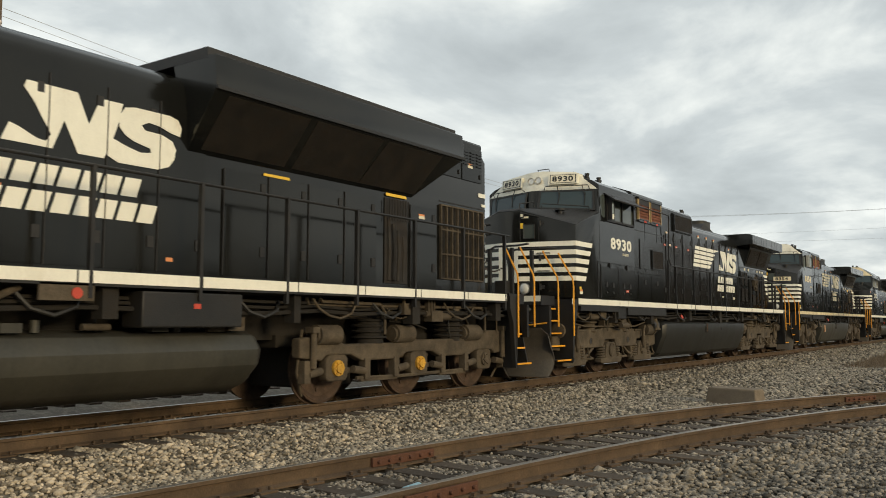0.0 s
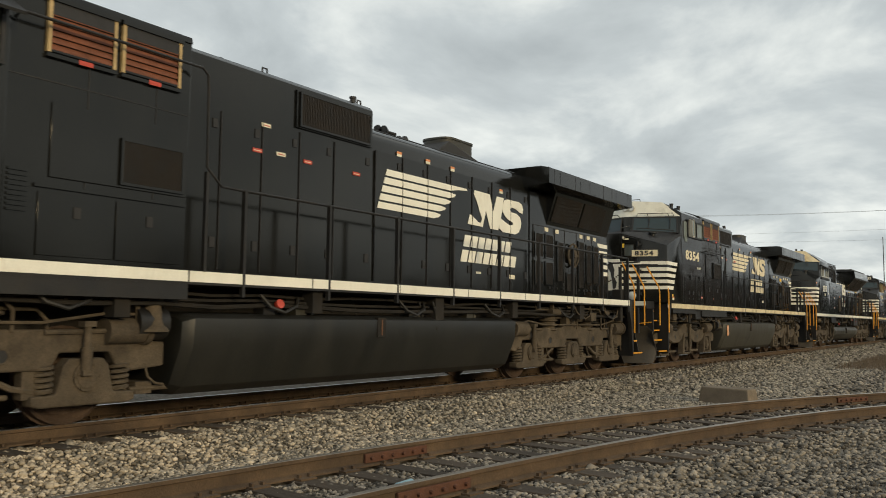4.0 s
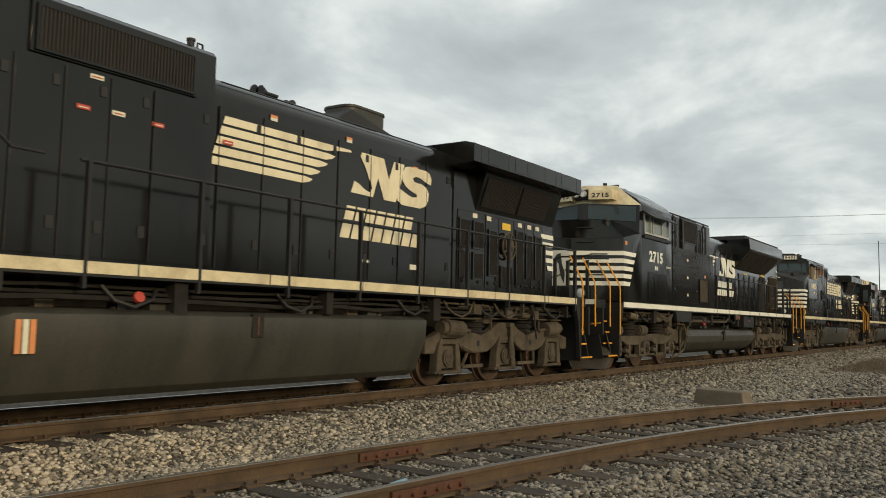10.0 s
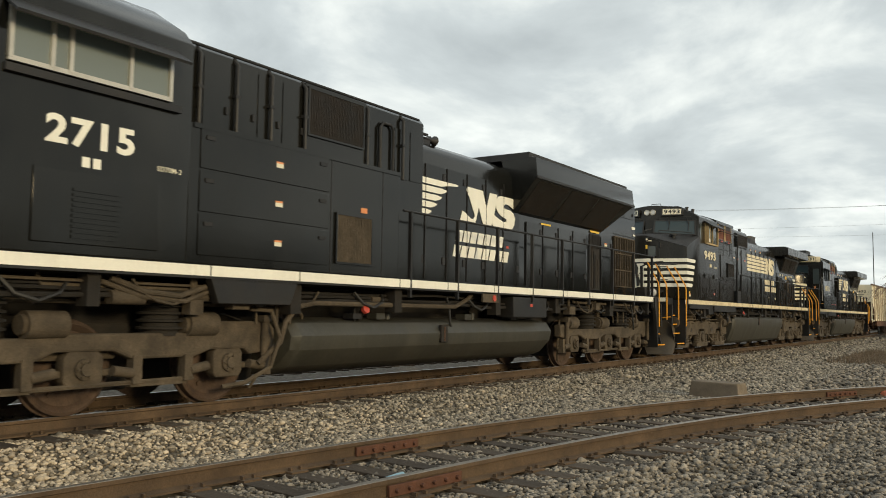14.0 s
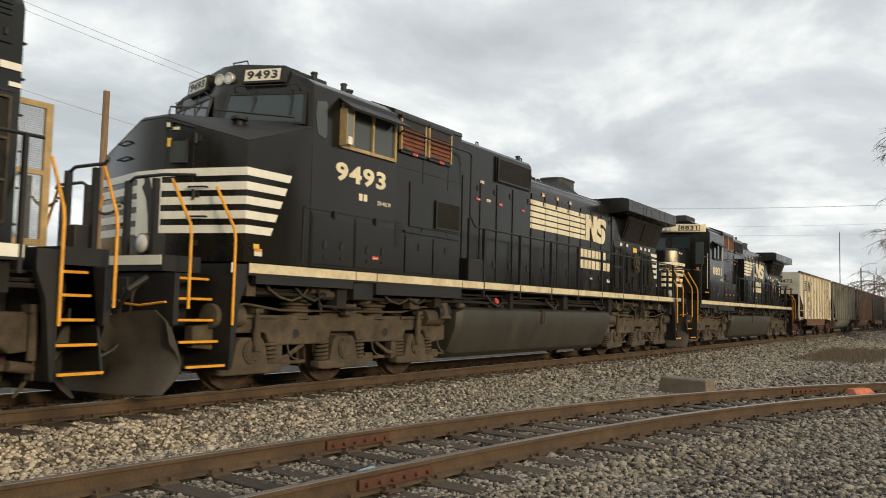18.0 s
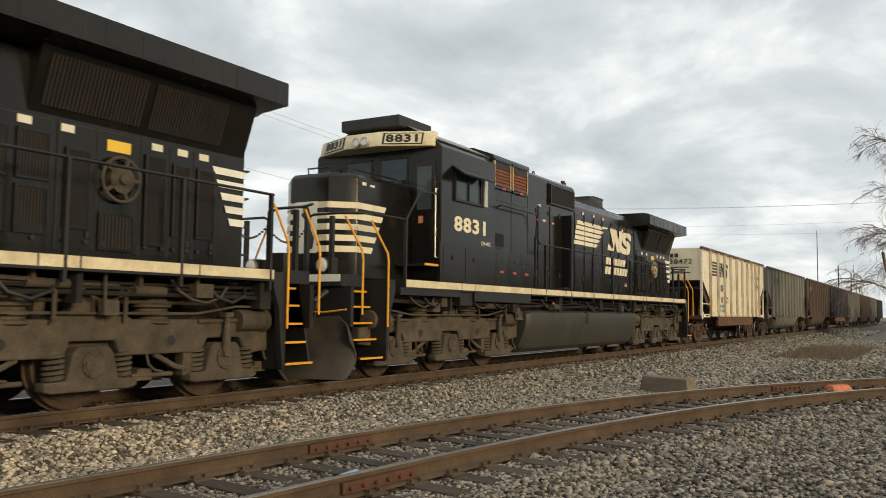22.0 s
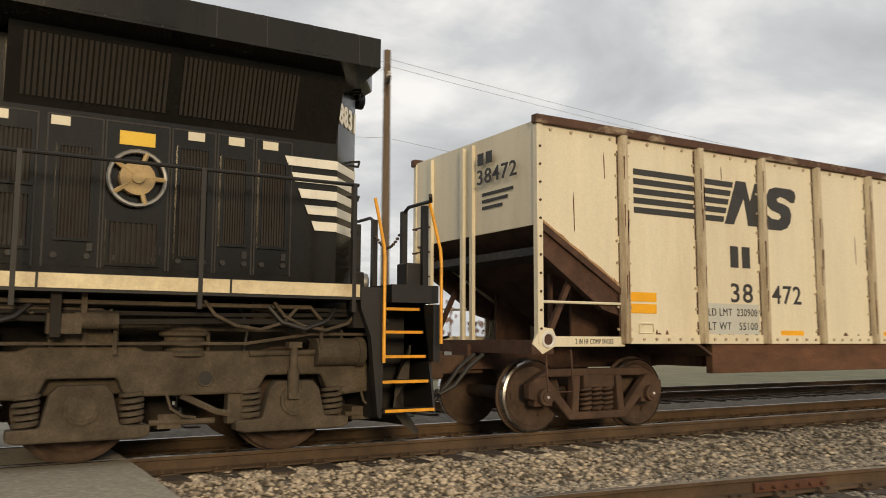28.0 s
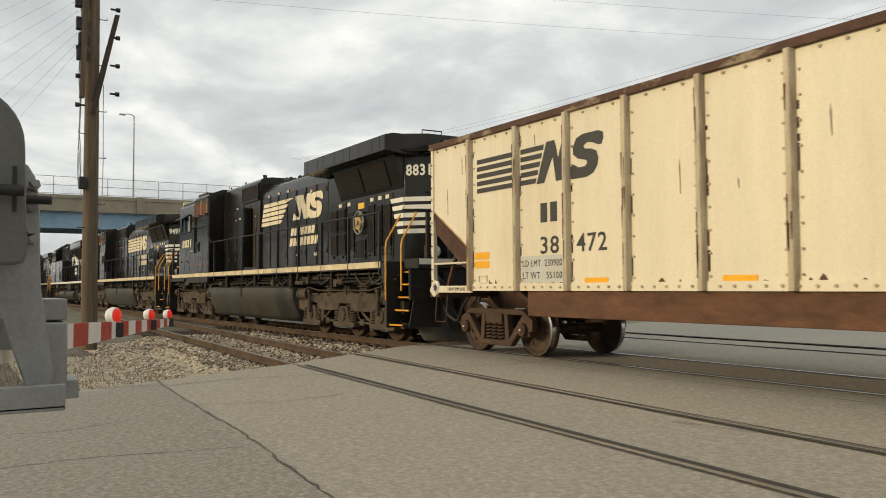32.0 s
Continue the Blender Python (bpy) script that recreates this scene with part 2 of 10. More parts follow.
STONE_GREY = mat("dark_grey_ballast_stone", (0.182, 0.16, 0.13), 0.9, vary=0.25, scale=8, bump=0.3, fine=50, spread=0.85, island=True)
BALLAST = mat("ballast_bed", (0.15, 0.132, 0.105), 0.95, vary=0.5, scale=11, bump=0.9, fine=26, dirt=(0.07, 0.06, 0.048), dirty=0.6, low=0.42, high=0.62)
ASPHALT = mat("worn_asphalt", (0.355, 0.320, 0.252), 0.92, vary=0.36, scale=22.0, bump=0.12, fine=60, dirt=(0.25, 0.228, 0.185), dirty=0.65, low=0.42, high=0.6)
ASPHALT_PATCH = mat("darker_asphalt_patch", (0.30, 0.275, 0.225), 0.92, vary=0.4, scale=26.0, bump=0.14, fine=70, dirt=(0.17, 0.155, 0.125), dirty=0.65, low=0.42, high=0.6)
ASPHALT_OLD = mat("grey_old_asphalt", (0.13, 0.127, 0.118), 0.9, vary=0.2, scale=0.9, bump=0.35, fine=90)
TAR = mat("tar_seam", (0.035, 0.033, 0.03), 0.7, vary=0.4, scale=6, bump=0.3)
CONCRETE = mat("weathered_concrete", (0.20, 0.16, 0.115), 0.9, vary=0.3, scale=2.5, bump=0.35, dirt=(0.09, 0.07, 0.05), dirty=0.6)
DECK = mat("bridge_concrete", (0.36, 0.31, 0.23), 0.9, vary=0.2, scale=0.8, bump=0.2, dirt=(0.18, 0.15, 0.11), dirty=0.5)
BLUE = mat("blue_girder_paint", (0.27, 0.42, 0.56), 0.5, vary=0.15, scale=0.8, bump=0.05, dirt=(0.16, 0.2, 0.22), dirty=0.4)
GALV = mat("galvanised_steel", (0.33, 0.33, 0.32), 0.45, metal=0.6, vary=0.18, scale=5, bump=0.08, dirt=(0.2, 0.19, 0.17), dirty=0.4)
CASTING = mat("grey_painted_casting", (0.125, 0.122, 0.105), 0.5, vary=0.2, scale=4, bump=0.1)
# paler than WOOD_POLE: warm low sunlight is put into the brown
POLE_BROWN = mat("sunlit_brown_pole_wood", (0.25, 0.165, 0.10), 0.9, vary=0.4, scale=4, bump=0.5, fine=40, dirt=(0.10, 0.07, 0.045), dirty=0.5, stretch=(4, 4, 0.25))
WOOD_POLE = mat("weathered_pole_wood", (0.16, 0.115, 0.075), 0.9, vary=0.4, scale=4, bump=0.5, fine=40, dirt=(0.06, 0.045, 0.032), dirty=0.6, stretch=(4, 4, 0.25))
WOOD_DARK = mat("dark_crossarm_wood", (0.06, 0.043, 0.032), 0.9, vary=0.4, scale=4, bump=0.4)
IRON = mat("black_iron", (0.018, 0.017, 0.017), 0.6, vary=0.3, scale=8, bump=0.1)
ARM_WHITE = mat("gate_white_sheeting", (0.75, 0.74, 0.72), 0.4, vary=0.06, scale=6, dirt=(0.45, 0.42, 0.38), dirty=0.4)
ARM_RED = mat("gate_red_sheeting", (0.42, 0.03, 0.022), 0.4, vary=0.12, scale=6, dirt=(0.2, 0.05, 0.04), dirty=0.4)
LAMP_RED = glow("lit_red_lens", (0.70, 0.02, 0.012), 0.35)
GRASS = mat("dry_grass_ground", (0.20, 0.185, 0.10), 0.95, vary=0.4, scale=0.9, bump=0.6, fine=30, dirt=(0.26, 0.22, 0.14), dirty=0.7)
FIELD = mat("rough_verge_ground", (0.15, 0.137, 0.11), 0.95, vary=0.4, scale=0.6, bump=0.6, fine=24, dirt=(0.13, 0.13, 0.07), dirty=0.7)
BARK = mat("grey_bark", (0.13, 0.105, 0.09), 0.9, vary=0.3, scale=6, bump=0.4)
TWIG = mat("reddish_twig", (0.17, 0.115, 0.10), 0.9, vary=0.3, scale=6, bump=0.1)
BRUSH = mat("dead_brush", (0.22, 0.165, 0.11), 0.95, vary=0.3, scale=2, bump=0.2, spread=0.4, island=True)
WALL = mat("cream_store_wall", (0.72, 0.62, 0.36), 0.8, vary=0.08, scale=0.8, bump=0.05)
WALL_DARK = mat("shop_window_glass", (0.07, 0.10, 0.11), 0.15, vary=0.2, scale=1)
CARPAINT = mat("white_vehicle_paint", (0.78, 0.77, 0.74), 0.3, vary=0.05, coat=0.5)
CARRED = mat("red_vehicle_paint", (0.5, 0.04, 0.03), 0.3, vary=0.05, coat=0.5)
LITTER = mat("pale_blue_wrapper", (0.36, 0.55, 0.62), 0.5, vary=0.2, scale=20)
SPRAY = mat("orange_marking_paint", (0.62, 0.16, 0.07), 0.7, vary=0.3, scale=12, bump=0.2, dirt=(0.2, 0.15, 0.1), dirty=0.6)
WIRE = mat("wire_grey", (0.33, 0.33, 0.335), 0.7, vary=0.1, bump=0)
PORCELAIN = mat("porcelain", (0.45, 0.42, 0.38), 0.3, vary=0.15)
RUSTPLATE = mat("joint_bar_rust", (0.105, 0.042, 0.022), 0.85, vary=0.35, scale=6, bump=0.3, dirt=(0.04, 0.022, 0.015), dirty=0.5)
MULE = mat("rusty_chain", (0.09, 0.06, 0.04), 0.8, vary=0.3)
COAL = mat("coal_load", (0.018, 0.018, 0.019), 0.6, vary=0.5, scale=6, bump=1.0, fine=15)
CABLE = mat("cable_black", (0.012, 0.012, 0.013), 0.7, vary=0.1, bump=0)
HUB = mat("yellow_journal_paint", (0.62, 0.34, 0.03), 0.6, vary=0.25, scale=8, bump=0.2, dirt=(0.16, 0.10, 0.04), dirty=0.7)
HOP_RIB = mat("weathered_post_paint", (0.50, 0.43, 0.30), 0.6, vary=0.22, scale=3, bump=0.1, fine=30, dirt=(0.17, 0.095, 0.05), dirty=0.75, stretch=(3, 3, 0.35), low=0.47, high=0.68)
STRIP = mat("yellow_reflective_strip", (0.88, 0.43, 0.012), 0.4, vary=0.06, scale=5, bump=0.02)
SAND = mat("pale_sandy_straw", (0.40, 0.35, 0.255), 0.95, vary=0.45, scale=7.0, bump=0.3, fine=60, dirt=(0.19, 0.17, 0.11), dirty=0.75, low=0.44, high=0.6)
WOODS = mat("dark_evergreen_wood", (0.03, 0.034, 0.022), 0.95, vary=0.4, scale=0.6, bump=0)
AGED = mat("aged_white_marking", (0.80, 0.71, 0.50), 0.45, vary=0.12, scale=3, bump=0.05, dirt=(0.36, 0.27, 0.16), dirty=0.45, stretch=(1, 1, 0.5), low=0.5)
BROW = mat("faded_white_brow_paint", (0.74, 0.71, 0.60), 0.45, vary=0.12, scale=3, bump=0.05, dirt=(0.25, 0.20, 0.13), dirty=0.5, low=0.5)
BLACK_DUSTY = mat("dusty_black_enamel", (0.0085, 0.0083, 0.0072), 0.17, vary=0.35, scale=1.6, bump=0.03, fine=12, dirt=(0.026, 0.022, 0.015), dirty=0.40, stretch=(1, 1, 0.35))
TAR_THIN = mat("grey_crack_fill", (0.10, 0.092, 0.078), 0.85, vary=0.4, scale=6, bump=0.3)
PUTTY = mat("oily_engine_paint", (0.16, 0.125, 0.075), 0.6, vary=0.35, scale=5, bump=0.2, dirt=(0.04, 0.03, 0.02), dirty=0.6)
RIM = mat("flaking_rim_paint", (0.085, 0.042, 0.026), 0.8, vary=0.45, scale=5, bump=0.3, dirt=(0.40, 0.33, 0.23), dirty=0.7, stretch=(0.5, 1, 1), low=0.52, high=0.62)
for m, gloss in ((BLACK, 0.44), (BLACK_DUSTY, 0.36)):        # grimy enamel: gloss cut and tinted warm against bluish sky reflections
    m.node_tree.nodes["Principled BSDF"].inputs["Specular IOR Level"].default_value = gloss
    m.node_tree.nodes["Principled BSDF"].inputs["Specular Tint"].default_value = (1.0, 0.95, 0.86, 1)


# ---- mesh helpers ----
class Shape:
    """Collects simple solids into one mesh."""

    def __init__(self):
        self.v, self.f = [], []

    def add(self, v, f):
        k = len(self.v)
        self.v += [tuple(p) for p in v]
        self.f += [tuple(i + k for i in q) for q in f]
        return self

    def box(self, x0, x1, y0, y1, z0, z1):
        x0, x1, y0, y1, z0, z1 = min(x0, x1), max(x0, x1), min(y0, y1), max(y0, y1), min(z0, z1), max(z0, z1)
        return self.add([(x0, y0, z0), (x1, y0, z0), (x1, y1, z0), (x0, y1, z0), (x0, y0, z1), (x1, y0, z1), (x1, y1, z1), (x0, y1, z1)],
                        [(0, 3, 2, 1), (4, 5, 6, 7), (0, 1, 5, 4), (1, 2, 6, 5), (2, 3, 7, 6), (3, 0, 4, 7)])

    def hull8(self, low, high):
        """A block between two quads."""
        return self.add(list(low) + list(high), [(0, 3, 2, 1), (4, 5, 6, 7), (0, 1, 5, 4), (1, 2, 6, 5), (2, 3, 7, 6), (3, 0, 4, 7)])

    def prism(self, poly, axis, a, b):
        """poly: (x, z) pushed along y, (y, z) along x, or (x, y) along z."""
        def at(p, c):
            return (p[0], c, p[1]) if axis == "y" else (c, p[0], p[1]) if axis == "x" else (p[0], p[1], c)
        area = sum(p[0] * q[1] - q[0] * p[1] for p, q in zip(poly, poly[1:] + poly[:1]))
        a, b = min(a, b), max(a, b)
        poly = list(poly) if (area > 0) else list(poly)[::-1]
        n = len(poly)
        v = [at(p, a) for p in poly] + [at(p, b) for p in poly]
        base, cap = tuple(range(n)), tuple(range(n, 2 * n))
        side = [(i, (i + 1) % n, (i + 1) % n + n, i + n) for i in range(n)]
        if axis == "y":
            return self.add(v, [base, cap[::-1]] + [q[::-1] for q in side])
        return self.add(v, [base[::-1], cap] + side)

    def loft(self, rings, close=True):
        """Skins equal rings of points, with end caps."""
        n, v, f = len(rings[0]), [], []
        for r in rings:
            v += r
        for k in range(len(rings) - 1):
            for i in range(n):
                j = (i + 1) % n
                f.append((k * n + i, k * n + j, (k + 1) * n + j, (k + 1) * n + i))
        if close:
            f += [tuple(range(n))[::-1], tuple(range((len(rings) - 1) * n, len(rings) * n))]
        return self.add(v, f)

    def cyl(self, p, q, r, n=10, r2=None):
        p, q = Vector(p), Vector(q)
        d = (q - p).normalized()
        s = d.orthogonal().normalized()
        u = d.cross(s)
        r2 = r if r2 is None else r2
        ring = lambda c, rad: [tuple(c + (s * math.cos(2 * math.pi * i / n) + u * math.sin(2 * math.pi * i / n)) * rad) for i in range(n)]
        return self.loft([ring(p, r), ring(q, r2)])

    def tube(self, pts, r, n=6):
        pts = [Vector(p) for p in pts]
        rings, s = [], None
        for i, p in enumerate(pts):
            d = (pts[min(i + 1, len(pts) - 1)] - pts[max(i - 1, 0)]).normalized()
            s = (d.orthogonal() if s is None else s - d * s.dot(d)).normalized()
            u = d.cross(s)
            rings.append([tuple(p + (s * math.cos(2 * math.pi * k / n) + u * math.sin(2 * math.pi * k / n)) * r) for k in range(n)])
        return self.loft(rings)

    def lathe(self, x, y, prof, n=16):
        """A turned solid about an upright axis: (height, radius) pairs."""
        return self.loft([[(x + r * math.cos(math.tau * i / n), y + r * math.sin(math.tau * i / n), z) for i in range(n)] for z, r in prof])

    def spring(self, x, y, z0, z1, r, wire, turns):
        m = int(turns * 10)
        return self.tube([(x + r * math.cos(i * math.tau / 10), y + r * math.sin(i * math.tau / 10), z0 + (z1 - z0) * i / m) for i in range(m + 1)], wire, 5)

    def poly(self, pts):
        """One flat face."""
        return self.add(pts, [tuple(range(len(pts)))])

    def mesh(self, name, material, bevel=0.0, smooth=True):
        me = bpy.data.meshes.new(name)
        me.from_pydata(self.v, [], self.f)
        if bevel:
            bm = bmesh.new()
            bm.from_mesh(me)
            bmesh.ops.recalc_face_normals(bm, faces=bm.faces)
            edges = [e for e in bm.edges if len(e.link_faces) == 2 and e.calc_face_angle(0) > 0.5]
            bmesh.ops.bevel(bm, geom=edges, offset=bevel, segments=2, profile=0.5, affect="EDGES", clamp_overlap=True)
            bm.to_mesh(me)
            bm.free()
        me.materials.append(material)
        if smooth:
            me.polygons.foreach_set("use_smooth", [True] * len(me.polygons))
            me.set_sharp_from_angle(angle=radians(20 if bevel else 38))
        me.update()
        return me


def part(name, shape, material, parent, label="", at=None, bevel=0.0, stuff=False):
    """ONE mesh object under a thing or a part (or at top level, without a parent)."""
    me = shape.mesh(name, material, bevel) if isinstance(shape, Shape) else shape
    ob = new(name, me)
    if parent:
        ob.parent = parent
    if at:
        ob.location = at
    if label:
        ob["label"] = label
    if stuff:
        ob["kind"] = "stuff"
    return ob


def thing(name, label, category, group="", at=(0, 0, 0), kind=""):
    ob = new(name)
    ob.location = at
    ob.empty_display_size = 0.2
    return tagged(ob, label, category, group, kind)


def lettering(name, words, size, material, parent, m, width=0.0, bold=0.012, shear=0.0):
    """Words with the built-in font as a thin mesh, at the pose m in the parent's space; width: squeezed or stretched to it."""
    if not words:
        return None
    cu = bpy.data.curves.new(name, "FONT")
    cu.body, cu.size, cu.extrude, cu.offset, cu.shear = words, 1.0, 0.004, bold, shear
    cu.resolution_u, cu.space_character = 3, 1.12
    tmp = bpy.data.objects.new(name, cu)
    me = bpy.data.meshes.new_from_object(tmp)
    bpy.data.objects.remove(tmp)
    xs = [v.co.x for v in me.vertices]
    ys = [v.co.y for v in me.vertices]
    sy = size / (max(ys) - min(ys))
    sx = width / (max(xs) - min(xs)) if width else sy
    x0, y0 = min(xs), min(ys)
    for v in me.vertices:
        v.co = ((v.co.x - x0) * sx, (v.co.y - y0) * sy, v.co.z)
    # one object for each character: loose pieces that overlap in x belong together
    link = list(range(len(me.vertices)))

    def find(a):
        while link[a] != a:
            link[a] = link[link[a]]
            a = link[a]
        return a

    for p in me.polygons:
        for k in p.vertices[1:]:
            link[find(k)] = find(p.vertices[0])
    spans = {}
    for v in me.vertices:
        k = find(v.index)
        lo, hi = spans.get(k, (9e9, -9e9))
        spans[k] = (min(lo, v.co.x), max(hi, v.co.x))
    signs = []
    for k, (lo, hi) in sorted(spans.items(), key=lambda q: q[1]):
        if signs and lo < signs[-1][1] - 0.3 * (hi - lo):
            signs[-1] = (signs[-1][0], max(hi, signs[-1][1]), signs[-1][2] | {k})
        else:
            signs.append((lo, hi, {k}))
    ob = None
    for lo, hi, keys in signs:
        faces = [tuple(p.vertices) for p in me.polygons if find(p.vertices[0]) in keys]
        used = sorted({k for q in faces for k in q})
        at = {k: n for n, k in enumerate(used)}
        s = Shape().add([tuple(me.vertices[k].co) for k in used], [tuple(at[k] for k in q) for q in faces])
        ob = part(name, s.mesh(name, material, smooth=False), material, parent)
        ob.matrix_basis = m
    return ob


NEAR = Matrix.Rotation(radians(90), 4, "X")        # writing on a side that faces -y


def face_near(x, y, z):
    return Matrix.Translation((x, y, z)) @ NEAR


def face_ahead(x, y, z, turn=0.0):
    """Writing on a face that looks towards -x, turned a little about z."""
    return Matrix.Translation((x, y, z)) @ Matrix.Rotation(radians(-90 + turn), 4, "Z") @ NEAR


def face_behind(x, y, z):
    return Matrix.Translation((x, y, z)) @ Matrix.Rotation(radians(90), 4, "Z") @ NEAR


def panel(pts, y, thick=0.006):
    """A thin plate of outline (x, z), proud of the wall at y towards -y."""
    return Shape().prism(pts, "y", y - thick, y)


# ---- ground, road and tracks ----
def near_line(x):
    """The middle of the curved near track."""
    d = max(x - 2.0, 0.0)
    e = min(d, 26.0)
    y = 5.0 - 0.055 * (x - 2.0) - (0.004 + 0.00045 * e) * e * e
    return y - (0.055 + 0.008 * 26 + 0.00135 * 676 - 0.055) * max(d - 26.0, 0.0)


NZ = -0.09                    # rail tops of the near track
ROAD_L, ROAD_R = -13.4, 1.5


def road_left(y):
    return -12.1 - 0.52 * (y - 2.4)


def bed(x, y):
    """Height of the ballast and verges."""
    main = abs(y - YC)
    third = abs(y - (YC + 5.1))
    near = abs(y - near_line(x)) / math.hypot(1, 0.12 + 0.01 * max(min(x, 22), 0))
    z = -0.42
    for d, top in ((main, -0.205), (third, -0.21), (near, NZ - 0.196)):
        z = max(z, top - max(0.0, d - 1.45) * 0.33)
    return z


def height(x, y):
    if y > 8.0:
        r = -0.012 - 0.012 * max(0, y - 12)
    elif y > 5.0:
        r = -0.012 - 0.085 * (8.0 - y) / 3.0
    else:
        r = -0.097 - 0.006 * max(0, 5.0 - y)
    return max(r, -0.22)


def sheet(name, xs, ys, fz, material, keep=None, parent=None):
    """A sheet of ground over a grid, with its heights."""
    v, f = [], []
    nx, ny = len(xs), len(ys)
    for x in xs:
        for y in ys:
            v.append((x, y, fz(x, y)))
    for i in range(nx - 1):
        for j in range(ny - 1):
            if keep is None or keep((xs[i] + xs[i + 1]) / 2, (ys[j] + ys[j + 1]) / 2):
                a = i * ny + j
                f.append((a, a + ny, a + ny + 1, a + 1))
    return part(name, Shape().add(v, f), material, parent)


def steps(*stops):
    out = []
    for a, b, d in stops:
        n = max(1, round((b - a) / d))
        out += [a + (b - a) * i / n for i in range(n)]
    return out + [stops[-1][1]]


def far_height(x, y):
    edge = max(abs(x) - 150, y - 60, -60 - y, 0)
    inside = -14.5 < x < 1.8 and -30 < y < 40
    z = bed(x, y) - (0.05 if -30 < x < 262 and -8 < y < 18 else 0.0)
    if inside:
        z = min(z, height(x, y)) - 0.10
    return z - min(edge, 60) * 0.004


ground = sheet("ground", steps((-2500, -150, 260), (-150, -30, 6), (-30, 30, 0.5), (30, 150, 4), (150, 2500, 260)),
               steps((-1500, -60, 240), (-60, -3, 3), (-3, 16, 0.32), (16, 60, 4), (60, 2500, 300)), far_height, FIELD)
tagged(ground, "grey-brown stony verge of gravel and dry weeds", "ground", kind="structure")

ballast = sheet("ballast_bed", steps((-70, -13, 1.2), (-13, 26, 0.25), (26, 60, 1.0), (60, 260, 5)), steps((-6, 0, 0.6), (0, 17, 0.2)),
                lambda x, y: bed(x, y) - 0.012 + 0.010 * noise.noise((x * 2.1, y * 2.1, 0)),
                BALLAST, lambda x, y: not (road_left(y) - 0.2 < x < 1.4) and (y > 6.2 or abs(y - near_line(x)) < 7.5 or (x > 20 and y > -4)))
tagged(ballast, "grey crushed stone ballast under the tracks", "ballast", kind="structure")

road = sheet("road", steps((-13.0, 1.5, 0.5)), steps((-30, -4, 2), (-4, 18, 0.5), (18, 45, 3)),
             lambda x, y: height(x, y) + 0.006 * noise.noise((x * 0.7, y * 0.7, 3)), ASPHALT)
for v in road.data.vertices:      # the left edge runs askew, the right one almost square
    u = (v.co.x + 13.0) / 14.5
    v.co.x = (1 - u) * road_left(max(v.co.y, -6)) + u * (1.55 + 0.02 * (8.5 - v.co.y))
tagged(road, "worn grey asphalt road over the level crossing", "road", kind="structure")

lot = sheet("pavement", steps((-60, 40, 5)), steps((-60, -2.2, 3)), lambda x, y: -0.12, ASPHALT_OLD, lambda x, y: x > 2 or x < -11)
tagged(lot, "plain grey asphalt apron beside the road", "pavement", kind="structure")


def seam(name, pts, width):
    s = Shape()
    rng = random.Random(len(pts) * 7 + int(width * 1000))
    left, right = [], []
    fine = []
    for a, b in zip(pts, pts[1:]):
        for i in range(12):
            u = i / 12
            fine.append((a[0] + (b[0] - a[0]) * u, a[1] + (b[1] - a[1]) * u))
    fine.append(pts[-1])
    for i, (x, y) in enumerate(fine):
        a, b = fine[max(i - 1, 0)], fine[min(i + 1, len(fine) - 1)]
        dx, dy = b[0] - a[0], b[1] - a[1]
        k = math.hypot(dx, dy)
        w, j = width * rng.uniform(0.5, 1.3), rng.uniform(-0.02, 0.02)
        left.append((x - dy / k * (w + j), y + dx / k * (w + j), height(x, y) + 0.009))
        right.append((x + dy / k * (w - j), y - dx / k * (w - j), height(x, y) + 0.009))
    n = len(fine)
    s.add(left + right, [(i, n + i, n + i + 1, i + 1) for i in range(n - 1)])
    return tagged(part(name, s, TAR_THIN, None), "dark cracked seam in the asphalt road", "seam", kind="structure")


seam("road_seam_1", [(-11.9, 0.6), (-11.83, 1.4), (-11.47, 2.6), (-11.72, 3.44), (-11.62, 4.43), (-11.13, 6.42), (-10.59, 7.52), (-10.75, 8.6)], 0.012)
seam("road_seam_2", [(-12.3, 2.62), (-10.96, 2.49), (-8.09, 2.36), (-6.37, 2.23), (-4.78, 2.07), (-1.0, 1.78)], 0.010)
seam("road_seam_3", [(-8.6, 0.2), (-8.4, 0.9), (-8.7, 1.6), (-8.5, 2.3)], 0.006)
seam("road_seam_4", [(-6.95, 0.3), (-6.98, 1.08), (-6.7, 2.19)], 0.007)
seam("road_seam_5", [(-9.4, 2.4), (-9.1, 3.3), (-9.3, 4.2)], 0.006)
seam("road_seam_6", [(-5.6, 5.8), (-4.2, 6.1), (-2.6, 5.9), (-0.8, 6.2)], 0.008)
seam("road_seam_7", [(-11.2, 8.0), (-8.9, 7.9), (-6.1, 8.1), (-3.0, 7.9)], 0.008)
patch = sheet("road_patch", steps((-12.3, -0.6, 0.45)), steps((-3.0, 2.4, 0.3)), lambda x, y: height(x, y) + 0.0075 + 0.006 * noise.noise((x * 0.7, y * 0.7, 3)), ASPHALT_PATCH,
              lambda x, y: x > road_left(y) + 0.1)
for v in patch.data.vertices:      # its far edge follows the seam
    if v.co.y > 2.39:
        v.co.y = 2.62 - 0.074 * (v.co.x + 12.3)
    elif v.co.y > 2.0:
        v.co.y = min(v.co.y, 2.5 - 0.074 * (v.co.x + 12.3))
tagged(patch, "darker resurfaced patch of the asphalt road", "road patch", kind="structure")


